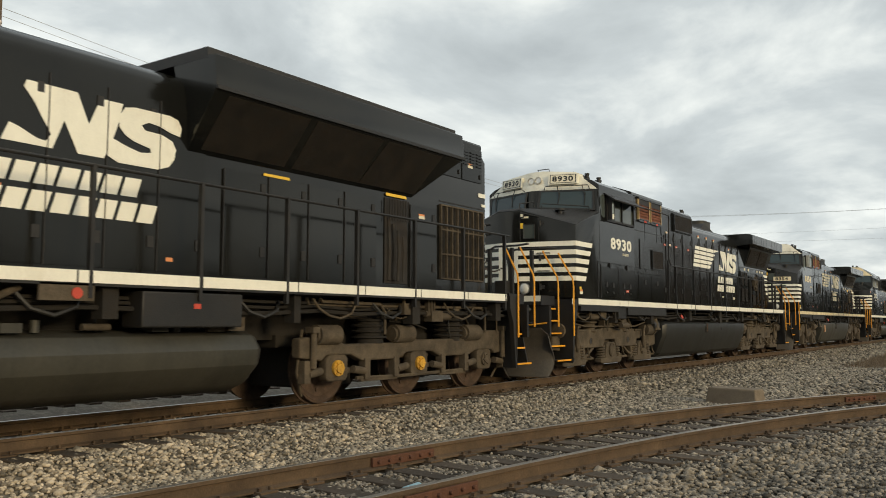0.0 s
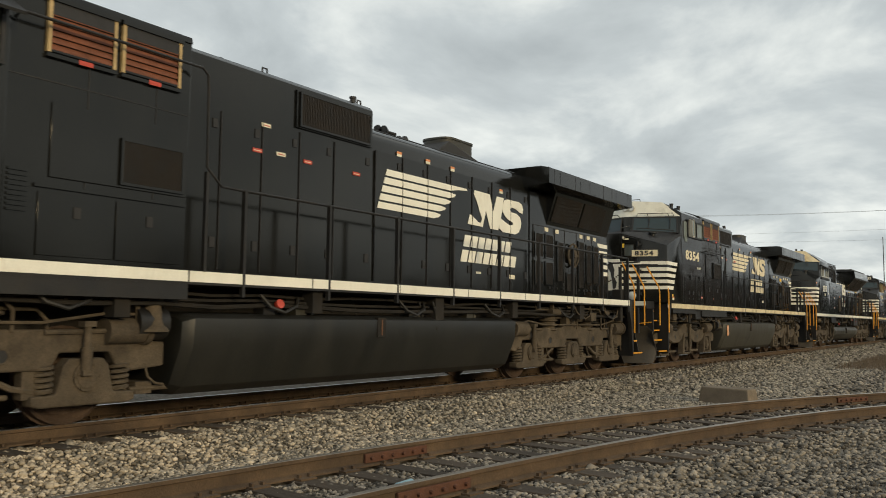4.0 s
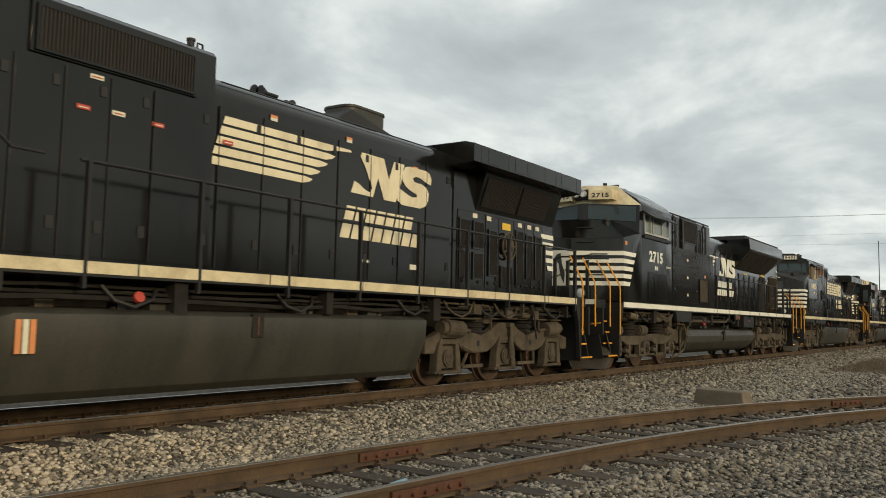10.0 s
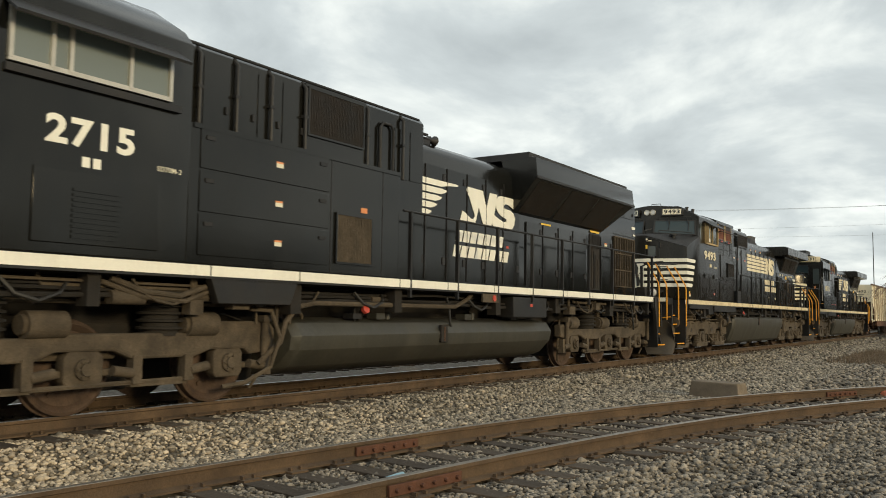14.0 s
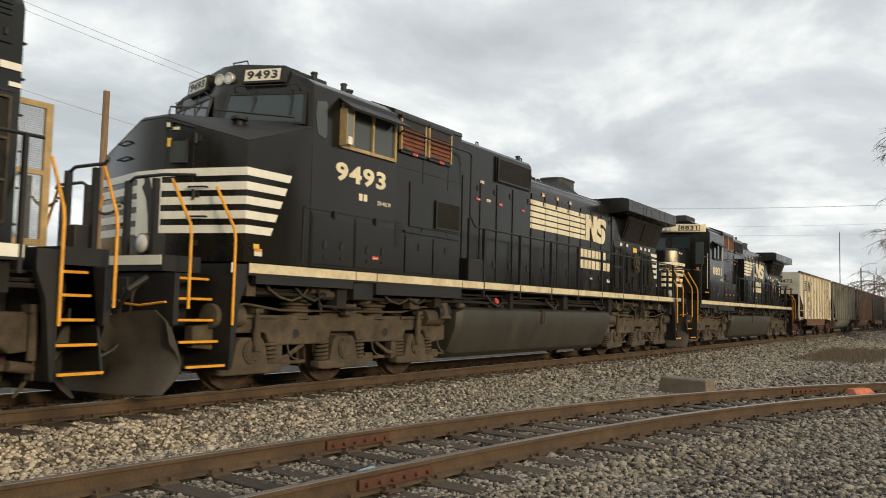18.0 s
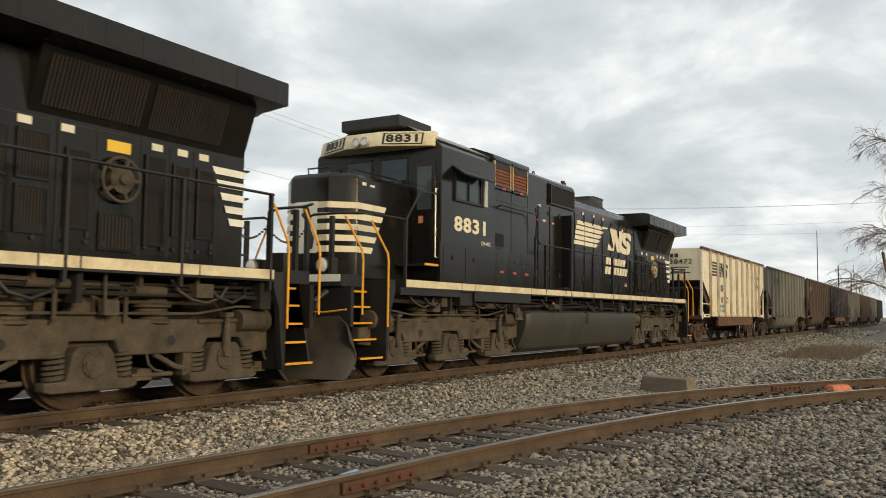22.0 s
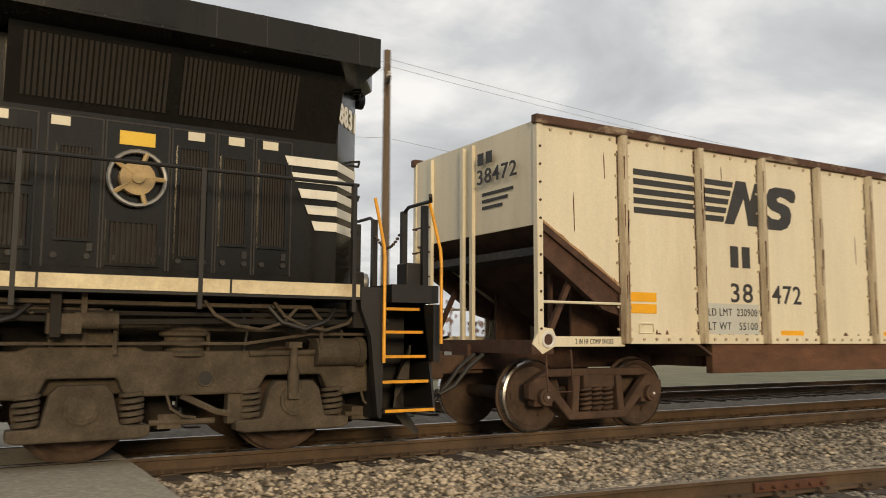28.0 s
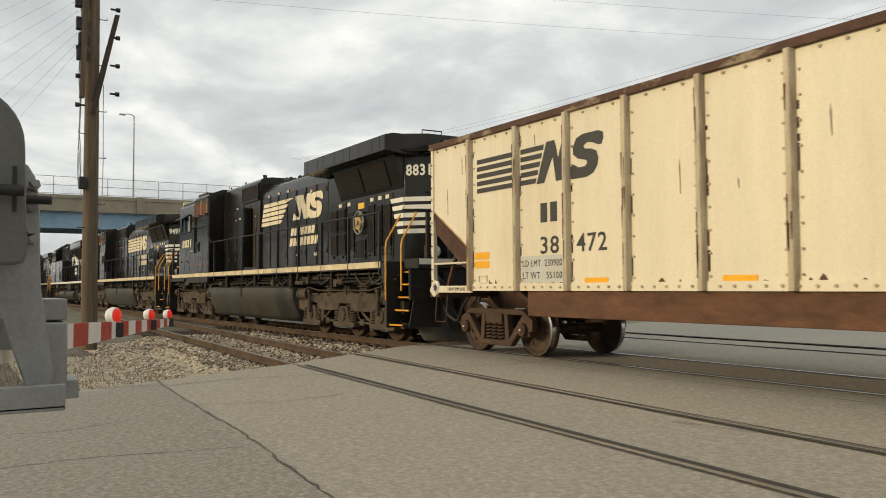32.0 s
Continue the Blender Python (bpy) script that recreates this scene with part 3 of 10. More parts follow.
def rail_strip(line, x0, x1, step, side, top):
    """Points and normals along one rail: side is the distance from the track's middle."""
    out, x = [], x0
    while x <= x1 + 1e-6:
        y = line(x)
        d = (line(x + 0.05) - line(x - 0.05)) / 0.1
        k = math.hypot(1, d)
        out.append((x - side * d / k, y + side / k, top, -d / k, 1 / k))
        x += step
    return out


WEB = ((-0.075, -0.172), (0.075, -0.172), (0.075, -0.155), (0.012, -0.135), (0.012, -0.045), (0.036, -0.036),
       (0.036, -0.004), (-0.036, -0.004), (-0.036, -0.036), (-0.012, -0.045), (-0.012, -0.135), (-0.075, -0.155))
HEAD = ((-0.036, -0.006), (0.036, -0.006), (0.034, -0.001), (0.026, 0.0), (-0.026, 0.0), (-0.034, -0.001))


def rail(name, line, x0, x1, step, side, top, shine, label, parent):
    pts = rail_strip(line, x0, x1, step, side, top)
    s, h = Shape(), Shape()
    s.loft([[(x + nx * a, y + ny * a, z + b) for a, b in WEB] for x, y, z, nx, ny in pts])
    h.loft([[(x + nx * a, y + ny * a, z + b) for a, b in HEAD] for x, y, z, nx, ny in pts])
    ob = part(name, s, RAIL_SIDE, parent, label)
    part("rail_head", h, shine, ob, "worn steel running surface")
    return ob


def main_line(x):
    return YC


def third_line(x):
    return YC + 5.1


TIE_MESH = Shape().box(-0.115, 0.115, -1.30, 1.30, -0.17, 0).mesh("tie", TIE, 0.012)


def track(name, label, line, top, runs, shine, ties_x, rng):
    root = thing(name, label, "railway track", at=(0, 0, 0), kind="structure")
    for side in (-0.7525, 0.7525):
        rail("rail", line, runs[0], runs[1], runs[2], side, top, shine, "rusty steel rail", root)
    spikes = Shape()
    a, b, gap = ties_x
    x = a
    while x < b:
        x += gap * rng.uniform(0.94, 1.06)
        if road_left(line(x)) - 0.2 < x < 1.75:
            continue
        d = (line(x + 0.05) - line(x - 0.05)) / 0.1
        turn = math.degrees(math.atan(d)) + rng.uniform(-1.2, 1.2)
        t = part("tie", TIE_MESH, TIE, root)
        off = rng.uniform(-0.06, 0.06)
        t.matrix_basis = pose(x, line(x) + off, top - 0.172 + rng.uniform(-0.008, 0.004), rng.uniform(-0.5, 0.5), 0, turn)
        m = pose(x, line(x), top - 0.172, 0, 0, math.degrees(math.atan(d)))
        for side in (-0.7525, 0.7525):
            p = Shape().box(-0.095, 0.095, side - 0.17, side + 0.17, -0.002, 0.016)
            for sx, sy in ((-0.06, -0.10), (0.06, -0.10), (-0.05, 0.10), (0.06, 0.10)):
                p.box(sx - 0.012, sx + 0.012, side + sy - 0.018, side + sy + 0.018, 0.01, 0.045)
            spikes.add([tuple(m @ Vector(q)) for q in p.v], p.f)
    ob = part("tie_plates", spikes, RAIL_SIDE, root, "rusty tie plates with spikes")
    ob["kind"] = "stuff"
    return root


rng = random.Random(5)
main_track = track("track_main", "main railway line on creosoted ties", main_line, 0.0, (-160, 300, 20), RAIL_TOP, (-30, 45, 0.52), rng)
near_track = track("track_near", "rusty curved siding track on old wooden ties", near_line, NZ, (-70, 40, 0.5), RAIL_DULL, (-30, 31, 0.52), rng)
third_track = track("track_far", "second track behind the train", third_line, -0.01, (-160, 300, 20), RAIL_DULL, (0, 30, 0.54), rng)


def flangeway(line, top, name):
    """The dark groove beside each rail where the road crosses, with its rubber seal."""
    s = Shape()
    for side, inner in ((-0.7525, 1), (0.7525, -1)):
        a, b = side + inner * 0.04, side + inner * 0.115
        o1, o2 = side - inner * 0.04, side - inner * 0.072
        for u0, u1, lift in ((a, b, 0.007), (o1, o2, 0.007)):
            p = rail_strip(line, -16.0, 1.9, 0.6, u0, top)
            q = rail_strip(line, -16.0, 1.9, 0.6, u1, top)
            p = [w for w in p if w[0] > road_left(w[1])]
            q = q[-len(p):]
            n = len(p)
            s.add([(w[0], w[1], max(height(w[0], w[1]) + 0.010, top - 0.012)) for w in p]
                  + [(w[0], w[1], max(height(w[0], w[1]) + 0.010, top - 0.012)) for w in q],
                  [(i, i + 1, n + i + 1, n + i) for i in range(n - 1)])
    return tagged(part(name, s, TAR, None), "black flangeway groove along the rails in the road", "flangeway", kind="structure")


flangeway(main_line, 0.0, "flangeway_main")
flangeway(near_line, NZ, "flangeway_near")
flangeway(third_line, -0.01, "flangeway_far")


def joint_bar(x, side, line, top):
    """A bolted joint bar on the side of a rail."""
    d = (line(x + 0.05) - line(x - 0.05)) / 0.1
    bar = Shape().box(-0.45, 0.45, -0.052, -0.018, -0.14, -0.05)
    for i in range(6):
        u = -0.375 + 0.15 * i
        bar.cyl((u, -0.05, -0.095), (u, -0.085, -0.095), 0.02, 6)
    ob = part("joint_bar", bar, RUSTPLATE, near_track, "rusty bolted joint bar", bevel=0.006)
    k = math.hypot(1, d)
    ob.matrix_basis = pose(x - side * d / k, line(x) + side / k, top, 0, 0, math.degrees(math.atan(d)))


joint_bar(6.85, 0.7525, near_line, NZ)
joint_bar(5.75, -0.7525, near_line, NZ)
joint_bar(16.8, 0.7525, near_line, NZ)
joint_bar(-9.8, -0.7525, near_line, NZ)


def stones(name, areas, rng, label, material):
    """Crushed stone: many small rough lumps in one mesh."""
    lump = bmesh.new()
    bmesh.ops.create_icosphere(lump, subdivisions=1, radius=1.0)
    base = np.array([v.co[:] for v in lump.verts])
    tri = np.array([[v.index for v in f.verts] for f in lump.faces])
    lump.free()
    spots = []
    for (x0, x1, y0, y1, per, size) in areas:
        n = int((x1 - x0) * (y1 - y0) * per)
        xs, ys = rng.uniform(x0, x1, n), rng.uniform(y0, y1, n)
        rs = size * np.exp(rng.normal(0, 0.28, n))
        for x, y, r in zip(xs, ys, rs):
            if road_left(y) + 0.1 < x < 1.62:
                continue
            near = abs(y - near_line(x))
            if abs(near - 0.7525) < 0.10 or abs(abs(y - YC) - 0.7525) < 0.10:
                continue
            z = bed(x, y)
            low = (0.004 if x > 0 else -0.032) if near < 1.45 else 0.0
            spots.append((x, y, z + r * 0.15 - low, r * (0.8 if near < 1.45 else 1)))
    sp = np.array(spots)
    n = len(sp)
    lumps = rng.uniform(0.62, 1.15, (24, len(base), 1)) * base[None]
    pick = rng.integers(0, 24, n)
    ang = rng.uniform(0, math.tau, n)
    sq = rng.uniform(0.5, 0.95, n)
    st = rng.uniform(0.75, 1.35, n)
    p = lumps[pick]
    c, s_ = np.cos(ang)[:, None], np.sin(ang)[:, None]
    px, py, pz = p[:, :, 0] * st[:, None], p[:, :, 1], p[:, :, 2] * sq[:, None]
    v = np.stack([px * c - py * s_, px * s_ + py * c, pz], 2) * sp[:, 3][:, None, None] + sp[:, None, :3]
    f = tri[None] + (np.arange(n) * len(base))[:, None, None]
    me = bpy.data.meshes.new(name)
    nv, nf = n * len(base), n * len(tri)
    me.vertices.add(nv)
    me.vertices.foreach_set("co", v.reshape(-1))
    me.loops.add(nf * 3)
    me.loops.foreach_set("vertex_index", f.reshape(-1).astype(np.int32))
    me.polygons.add(nf)
    me.polygons.foreach_set("loop_start", np.arange(0, nf * 3, 3, dtype=np.int32))
    me.update(calc_edges=True)
    me.materials.append(material)
    return tagged(new(name, me), label, "gravel", kind="stuff")


stones("grey_ballast_stones", ((5.0, 7.0, 5.6, 8.75, 240, 0.0235), (7.0, 10, 5.6, 8.75, 520, 0.0235), (10, 19, 4.5, 8.75, 430, 0.027), (19, 34, 4.0, 8.8, 120, 0.038), (34, 60, 3.0, 8.8, 36, 0.05), (32, 62, -0.5, 3.0, 24, 0.055), (60, 110, 5.0, 8.8, 9, 0.075)),
       np.random.default_rng(8), "loose grey and tan crushed stone between the tracks", STONE_MID)
stones("ballast_stones", ((1.7, 5.0, 5.6, 8.75, 860, 0.0235), (5.0, 7.0, 5.6, 8.75, 600, 0.0235), (7.0, 10, 5.6, 8.75, 320, 0.0235), (10, 16, 4.5, 8.75, 40, 0.028), (-26, -12.5, 3.2, 8.8, 190, 0.034), (-21, -13.2, 1.4, 4.4, 170, 0.022), (1.7, 12, 9.0, 12, 80, 0.04)),
       np.random.default_rng(3), "loose tan crushed stone beside the crossing", STONE)
stones("siding_stones", ((1.7, 10, 2.6, 5.6, 300, 0.022), (1.7, 8.0, 2.2, 5.6, 470, 0.0235), (6.0, 14, -0.6, 4.6, 370, 0.026), (14, 20, -3.0, 4.6, 150, 0.035), (20, 34, -4.0, 4.2, 50, 0.045)),
       np.random.default_rng(4), "loose dark grey crushed stone along the siding", STONE_GREY)


# ---- the train ----
SPIN = []                     # (wheelset, radius): turned by motions()


def wheelset(parent, x, r, tread, material=None):
    """Two wheels on an axle, along y, round their own middle."""
    s = Shape()
    for sd in (-1, 1):
        y = sd * 0.715
        prof = ((r, 0.0), (r, 0.11), (r * 0.93, 0.125), (r * 0.86, 0.10), (r * 0.80, 0.065), (r * 0.45, 0.05), (r * 0.30, 0.09), (0.10, 0.10))
        n = 32
        rings = [[(q * math.cos(math.tau * i / n), y + sd * (w - 0.01), q * math.sin(math.tau * i / n)) for i in range(n)] for q, w in prof]
        back = [[(q * math.cos(math.tau * i / n), y + sd * (w - 0.01), q * math.sin(math.tau * i / n)) for i in range(n)]
                for q, w in ((0.10, -0.06), (r * 0.8, -0.03), (r + 0.028, -0.028), (r + 0.028, -0.002), (r, 0.0))]
        s.loft(back[:1] + back[1:] + rings[1:])
        for k in range(3):        # chalked and worn marks on the plate
            a = 0.4 + k * 2.1
            s.cyl((r * 0.62 * math.cos(a), y + sd * 0.05, r * 0.62 * math.sin(a)), (r * 0.62 * math.cos(a), y + sd * 0.068, r * 0.62 * math.sin(a)), 0.035, 8)
    s.cyl((0, -0.98, 0), (0, 0.98, 0), 0.085, 12)
    ob = part("wheelset", s, material or WHEEL, parent, at=(x, 0, r))
    t = {}
    for sd in (-1, 1):
        n = 40
        ring = lambda q, y: [(q * math.cos(math.tau * i / n), y, q * math.sin(math.tau * i / n)) for i in range(n)]
        a, b = sd * 0.707, sd * 0.815
        v = ring(r + 0.001, a) + ring(r + 0.001, b) + ring(r * 0.945, b + sd * 0.0165)
        t[sd] = Shape().add(v, [(i, (i + 1) % n, n + (i + 1) % n, n + i) for i in range(n)] + [(n + i, n + (i + 1) % n, 2 * n + (i + 1) % n, 2 * n + i) for i in range(n)])
    if tread:
        for sd in (-1, 1):
            part("tread", t[sd], BRIGHT, parent, "bright worn wheel tread", at=(x, 0, r))
    SPIN.append((ob, r))
    return ob


def ge_truck(root, xc):
    """Three-axle cast truck: a deep beam over pedestal boxes with wide feet and coil springs."""
    s = Shape()
    top = [(-3.05, 0.62), (-3.05, 0.90), (-2.62, 0.93), (-2.15, 1.05), (-0.55, 1.05), (-0.45, 1.09), (0.45, 1.09), (0.55, 1.05), (2.15, 1.05), (2.62, 0.93), (3.05, 0.90), (3.05, 0.62)]
    low = [(2.62, 0.58), (2.40, 0.66), (2.34, 0.80), (1.74, 0.80), (1.66, 0.66), (1.50, 0.62), (0.50, 0.62), (0.36, 0.66), (0.30, 0.80), (-0.30, 0.80), (-0.36, 0.66), (-0.50, 0.62), (-1.50, 0.62), (-1.66, 0.66),
           (-1.74, 0.80), (-2.34, 0.80), (-2.40, 0.66), (-2.62, 0.58)]
    s.box(-1.3, 1.3, -1.0, 1.0, 0.64, 0.86)
    truck = part("truck", s, GRIME, root, "dusty brown cast truck", at=(xc, 0, 0), bevel=0.025)
    for sd in (-1, 1):
        part("side_frame", Shape().prism(top + low, "y", sd * 1.0, sd * 1.17), GRIME, truck, "dusty brown cast side frame", bevel=0.025)
    for sd in (-1, 1):
        for x in (-1.12, 1.12):
            part("lightening_hole", Shape().cyl((x, sd * 1.168, 0.78), (x, sd * 1.175, 0.78), 0.065, 14), IRON, truck)
            part("hole_rim", Shape().tube([(x + 0.075 * math.cos(q * math.tau / 14), sd * 1.17, 0.78 + 0.075 * math.sin(q * math.tau / 14)) for q in range(15)], 0.012, 5), GRIME, truck)
        for a in (-2.04, 0.0, 2.04):
            w = Shape()
            w.prism([(a - 0.61, 0.36), (a - 0.34, 0.37), (a - 0.27, 0.66), (a - 0.20, 0.74), (a + 0.20, 0.74), (a + 0.27, 0.66), (a + 0.34, 0.37), (a + 0.61, 0.36), (a + 0.61, 0.26), (a + 0.52, 0.235), (a - 0.52, 0.235), (a - 0.61, 0.26)], "y", sd * 1.02, sd * 1.20)
            box = part("journal_box", w, GRIME, truck, bevel=0.02)
            cap = Shape().cyl((a, sd * 1.19, 0.545), (a, sd * 1.225, 0.545), 0.160, 22)
            cap.cyl((a, sd * 1.22, 0.545), (a, sd * 1.235, 0.545), 0.125, 18)
            for i in range(6):
                cap.cyl((a + 0.142 * math.cos(i * 1.047), sd * 1.22, 0.545 + 0.142 * math.sin(i * 1.047)), (a + 0.142 * math.cos(i * 1.047), sd * 1.236, 0.545 + 0.142 * math.sin(i * 1.047)), 0.014, 6)
            part("journal_cap", cap, GRIME, truck)
            for k in (-0.45, 0.45):
                part("coil_spring", Shape().spring(a + k, sd * 1.10, 0.36, 0.66, 0.098, 0.026, 5), GRIME, truck)
            part("safety_chain", Shape().tube([(a + 0.75, sd * 1.16, 0.66), (a + 0.80, sd * 1.16, 0.50), (a + 0.92, sd * 1.14, 0.42), (a + 1.05, sd * 1.12, 0.40)], 0.016, 5), GRIME, truck)
            part("brake_head", Shape().box(a + 0.70, a + 0.92, sd * 0.74, sd * 1.08, 0.30, 0.44).cyl((a + 0.62, sd * 1.06, 0.36), (a + 1.25, sd * 1.06, 0.36), 0.03, 8), GRIME, truck)
        for k in (-1, 1):         # brake cylinders and dampers at the ends
            c = Shape().cyl((k * 2.25, sd * 1.16, 1.03), (k * 2.75, sd * 1.16, 1.03), 0.15, 14).cyl((k * 2.72, sd * 1.16, 1.03), (k * 2.80, sd * 1.16, 1.03), 0.165, 14)
            c.cyl((k * 1.55, sd * 1.18, 1.02), (k * 2.25, sd * 1.18, 1.03), 0.03, 8)
            part("brake_cylinder", c, GRIME, truck)
            part("damper", Shape().cyl((k * 2.0, sd * 1.25, 0.60), (k * 2.0, sd * 1.25, 0.86), 0.06, 10).cyl((k * 2.0, sd * 1.25, 0.86), (k * 2.0, sd * 1.25, 1.12), 0.04, 10).box(k * 2.0 - 0.07, k * 2.0 + 0.07, sd * 1.18, sd * 1.30, 1.08, 1.14).box(k * 2.0 - 0.06, k * 2.0 + 0.06, sd * 1.18, sd * 1.30, 0.56, 0.62), GRIME, truck)
            part("rubber_spring", Shape().lathe(k * 0.95, sd * 0.98, ((0.90, 0.20), (0.98, 0.20), (1.0, 0.25), (1.03, 0.25), (1.05, 0.20), (1.08, 0.20), (1.10, 0.25), (1.13, 0.25), (1.15, 0.20), (1.18, 0.20), (1.20, 0.25), (1.23, 0.25), (1.25, 0.2), (1.3, 0.2))), GRIME, truck)
            rod = Shape().tube([(k * 0.9, sd * 1.12, 0.62), (k * 1.25, sd * 1.12, 0.45), (k * 1.5, sd * 1.12, 0.40)], 0.035, 6).box(k * 1.36, k * 1.60, sd * 1.0, sd * 1.14, 0.33, 0.68)
            part("brake_rigging", rod, GRIME, truck)
        part("brake_pipe", Shape().tube([(-2.6, sd * 1.21, 1.12), (-2.2, sd * 1.21, 1.20), (-1.5, sd * 1.21, 1.12), (1.5, sd * 1.21, 1.12), (2.2, sd * 1.21, 1.22), (2.85, sd * 1.21, 1.22), (2.9, sd * 1.21, 1.05)], 0.018, 6), GRIME, truck)
    for sd in (-1, 1):
        part("frame_pedestal", Shape().prism([(-0.34, 1.08), (0.34, 1.08), (0.20, 1.30), (0.12, 1.32), (-0.12, 1.32), (-0.20, 1.30)], "y", sd * 1.0, sd * 1.12).box(-0.30, -0.26, sd * 1.0, sd * 1.16, 1.08, 1.28).box(0.26, 0.30, sd * 1.0, sd * 1.16, 1.08, 1.28).box(-0.02, 0.02, sd * 1.0, sd * 1.16, 1.08, 1.32), GRIME, truck)
    for a in (-2.04, 0.0, 2.04):
        wheelset(truck, a, 0.53, False)
        part("traction_motor", Shape().box(a - 0.15, a + 0.95, -0.58, 0.58, 0.22, 0.86), UNDER, truck, "sooty traction motor between the wheels", bevel=0.03)
    # added dark block: stops daylight showing between the side frames
    part("dark_filler_block", Shape().box(-2.8, 2.8, -0.62, 0.62, 0.84, 1.02), UNDER, truck)
    return truck


def old_ge_truck(root, xc):
    """Three-axle cast truck of the older kind: a beam that sags between square pedestals, with no coil springs in view."""
    half = [(0.28, 1.17), (0.55, 1.03), (0.87, 0.93), (1.20, 0.97), (1.62, 1.05), (2.30, 1.00), (2.50, 0.92), (2.78, 0.86), (2.78, 0.60)]
    arch = [(2.48, 0.60), (2.38, 0.80), (2.26, 0.87), (1.84, 0.87), (1.62, 0.69), (1.36, 0.60), (1.04, 0.58), (0.70, 0.60), (0.46, 0.70), (0.24, 0.87)]
    ring = [(-x, z) for x, z in half[::-1]] + half + arch + [(-x, z) for x, z in arch[::-1]]
    truck = part("truck", Shape().box(-1.3, 1.3, -1.0, 1.0, 0.64, 0.86), GRIME, root, "dusty brown cast truck", at=(xc, 0, 0), bevel=0.025)
    for sd in (-1, 1):
        part("side_frame", Shape().prism(ring, "y", sd * 1.0, sd * 1.18), GRIME, truck, "sagging cast side frame", bevel=0.03)
        part("frame_rib", Shape().tube([(-1.60, sd * 1.18, 0.72), (-1.30, sd * 1.18, 0.635), (-1.04, sd * 1.18, 0.62), (-0.74, sd * 1.18, 0.64), (-0.48, sd * 1.18, 0.74)], 0.022, 6), GRIME, truck)
        for x in (-1.04, 1.04):
            part("lightening_hole", Shape().cyl((x, sd * 1.178, 0.77), (x, sd * 1.186, 0.77), 0.055, 14), IRON, truck)
            part("rubber_spring", Shape().lathe(x * 0.92, sd * 0.98, ((0.86, 0.20), (0.95, 0.20), (0.97, 0.24), (1.0, 0.24), (1.02, 0.20), (1.05, 0.20), (1.07, 0.24), (1.10, 0.24), (1.12, 0.20), (1.15, 0.20), (1.17, 0.24), (1.2, 0.24), (1.22, 0.2), (1.3, 0.2))), UNDER, truck)
        for a in (-2.05, 0.0, 2.05):
            part("pedestal", Shape().prism([(a - 0.40, 0.29), (a - 0.36, 0.62), (a - 0.26, 0.90), (a + 0.26, 0.90), (a + 0.36, 0.62), (a + 0.40, 0.29), (a + 0.23, 0.29), (a + 0.21, 0.76), (a - 0.21, 0.76), (a - 0.23, 0.29)], "y", sd * 1.02, sd * 1.20), GRIME, truck, bevel=0.02)
            part("pedestal_tie_bar", Shape().box(a - 0.43, a + 0.43, sd * 1.03, sd * 1.19, 0.245, 0.295), GRIME, truck, bevel=0.008)
            part("journal_box", Shape().prism([(a - 0.205, 0.33), (a + 0.205, 0.33), (a + 0.205, 0.68), (a + 0.15, 0.74), (a - 0.15, 0.74), (a - 0.205, 0.68)], "y", sd * 1.02, sd * 1.15), GRIME, truck, bevel=0.015)
            cap = Shape().cyl((a, sd * 1.15, 0.52), (a, sd * 1.19, 0.52), 0.155, 22).cyl((a, sd * 1.18, 0.52), (a, sd * 1.205, 0.52), 0.118, 18)
            for i in range(3):
                q = 0.5 + i * 2.094
                cap.cyl((a + 0.06 * math.cos(q), sd * 1.20, 0.52 + 0.06 * math.sin(q)), (a + 0.06 * math.cos(q), sd * 1.22, 0.52 + 0.06 * math.sin(q)), 0.018, 6)
            part("journal_cap", cap, GRIME, truck)
            for k in (-0.31, 0.31):
                part("pedestal_bolt", Shape().cyl((a + k, sd * 1.19, 0.26), (a + k, sd * 1.21, 0.26), 0.025, 8), GRIME, truck)
        for k in (-1, 1):
            part("brake_cylinder", Shape().cyl((k * 1.66, sd * 1.18, 1.03), (k * 2.20, sd * 1.18, 1.06), 0.155, 16).cyl((k * 2.18, sd * 1.18, 1.06), (k * 2.34, sd * 1.18, 1.06), 0.12, 14).cyl((k * 1.38, sd * 1.20, 1.0), (k * 1.68, sd * 1.18, 1.03), 0.04, 8), GRIME, truck, bevel=0.01)
            part("slack_adjuster", Shape().tube([(k * 1.36, sd * 1.14, 0.98), (k * 1.30, sd * 1.10, 0.60), (k * 1.42, sd * 1.05, 0.34)], 0.035, 6).box(k * 0.70, k * 1.42, sd * 1.02, sd * 1.08, 0.31, 0.37), GRIME, truck)
            part("wear_plate", Shape().box(k * 1.82, k * 2.30, sd * 1.17, sd * 1.20, 0.86, 0.93), GRIME, truck)
        part("damper", Shape().cyl((0.08, sd * 1.25, 0.52), (0.08, sd * 1.25, 0.84), 0.055, 10).cyl((0.08, sd * 1.25, 0.84), (0.08, sd * 1.25, 1.12), 0.038, 10).box(0.0, 0.16, sd * 1.17, sd * 1.29, 1.08, 1.16).box(0.02, 0.14, sd * 1.17, sd * 1.29, 0.47, 0.53), GRIME, truck)
        part("brake_pipe", Shape().tube([(-2.6, sd * 1.21, 1.24), (-1.3, sd * 1.21, 1.23), (0.4, sd * 1.21, 1.25), (2.4, sd * 1.21, 1.24)], 0.018, 6), GRIME, truck)
    for a in (-2.05, 0.0, 2.05):
        wheelset(truck, a, 0.53, False)
        part("traction_motor", Shape().box(a - 0.15, a + 0.95, -0.58, 0.58, 0.22, 0.86), UNDER, truck, "sooty traction motor between the wheels", bevel=0.03)
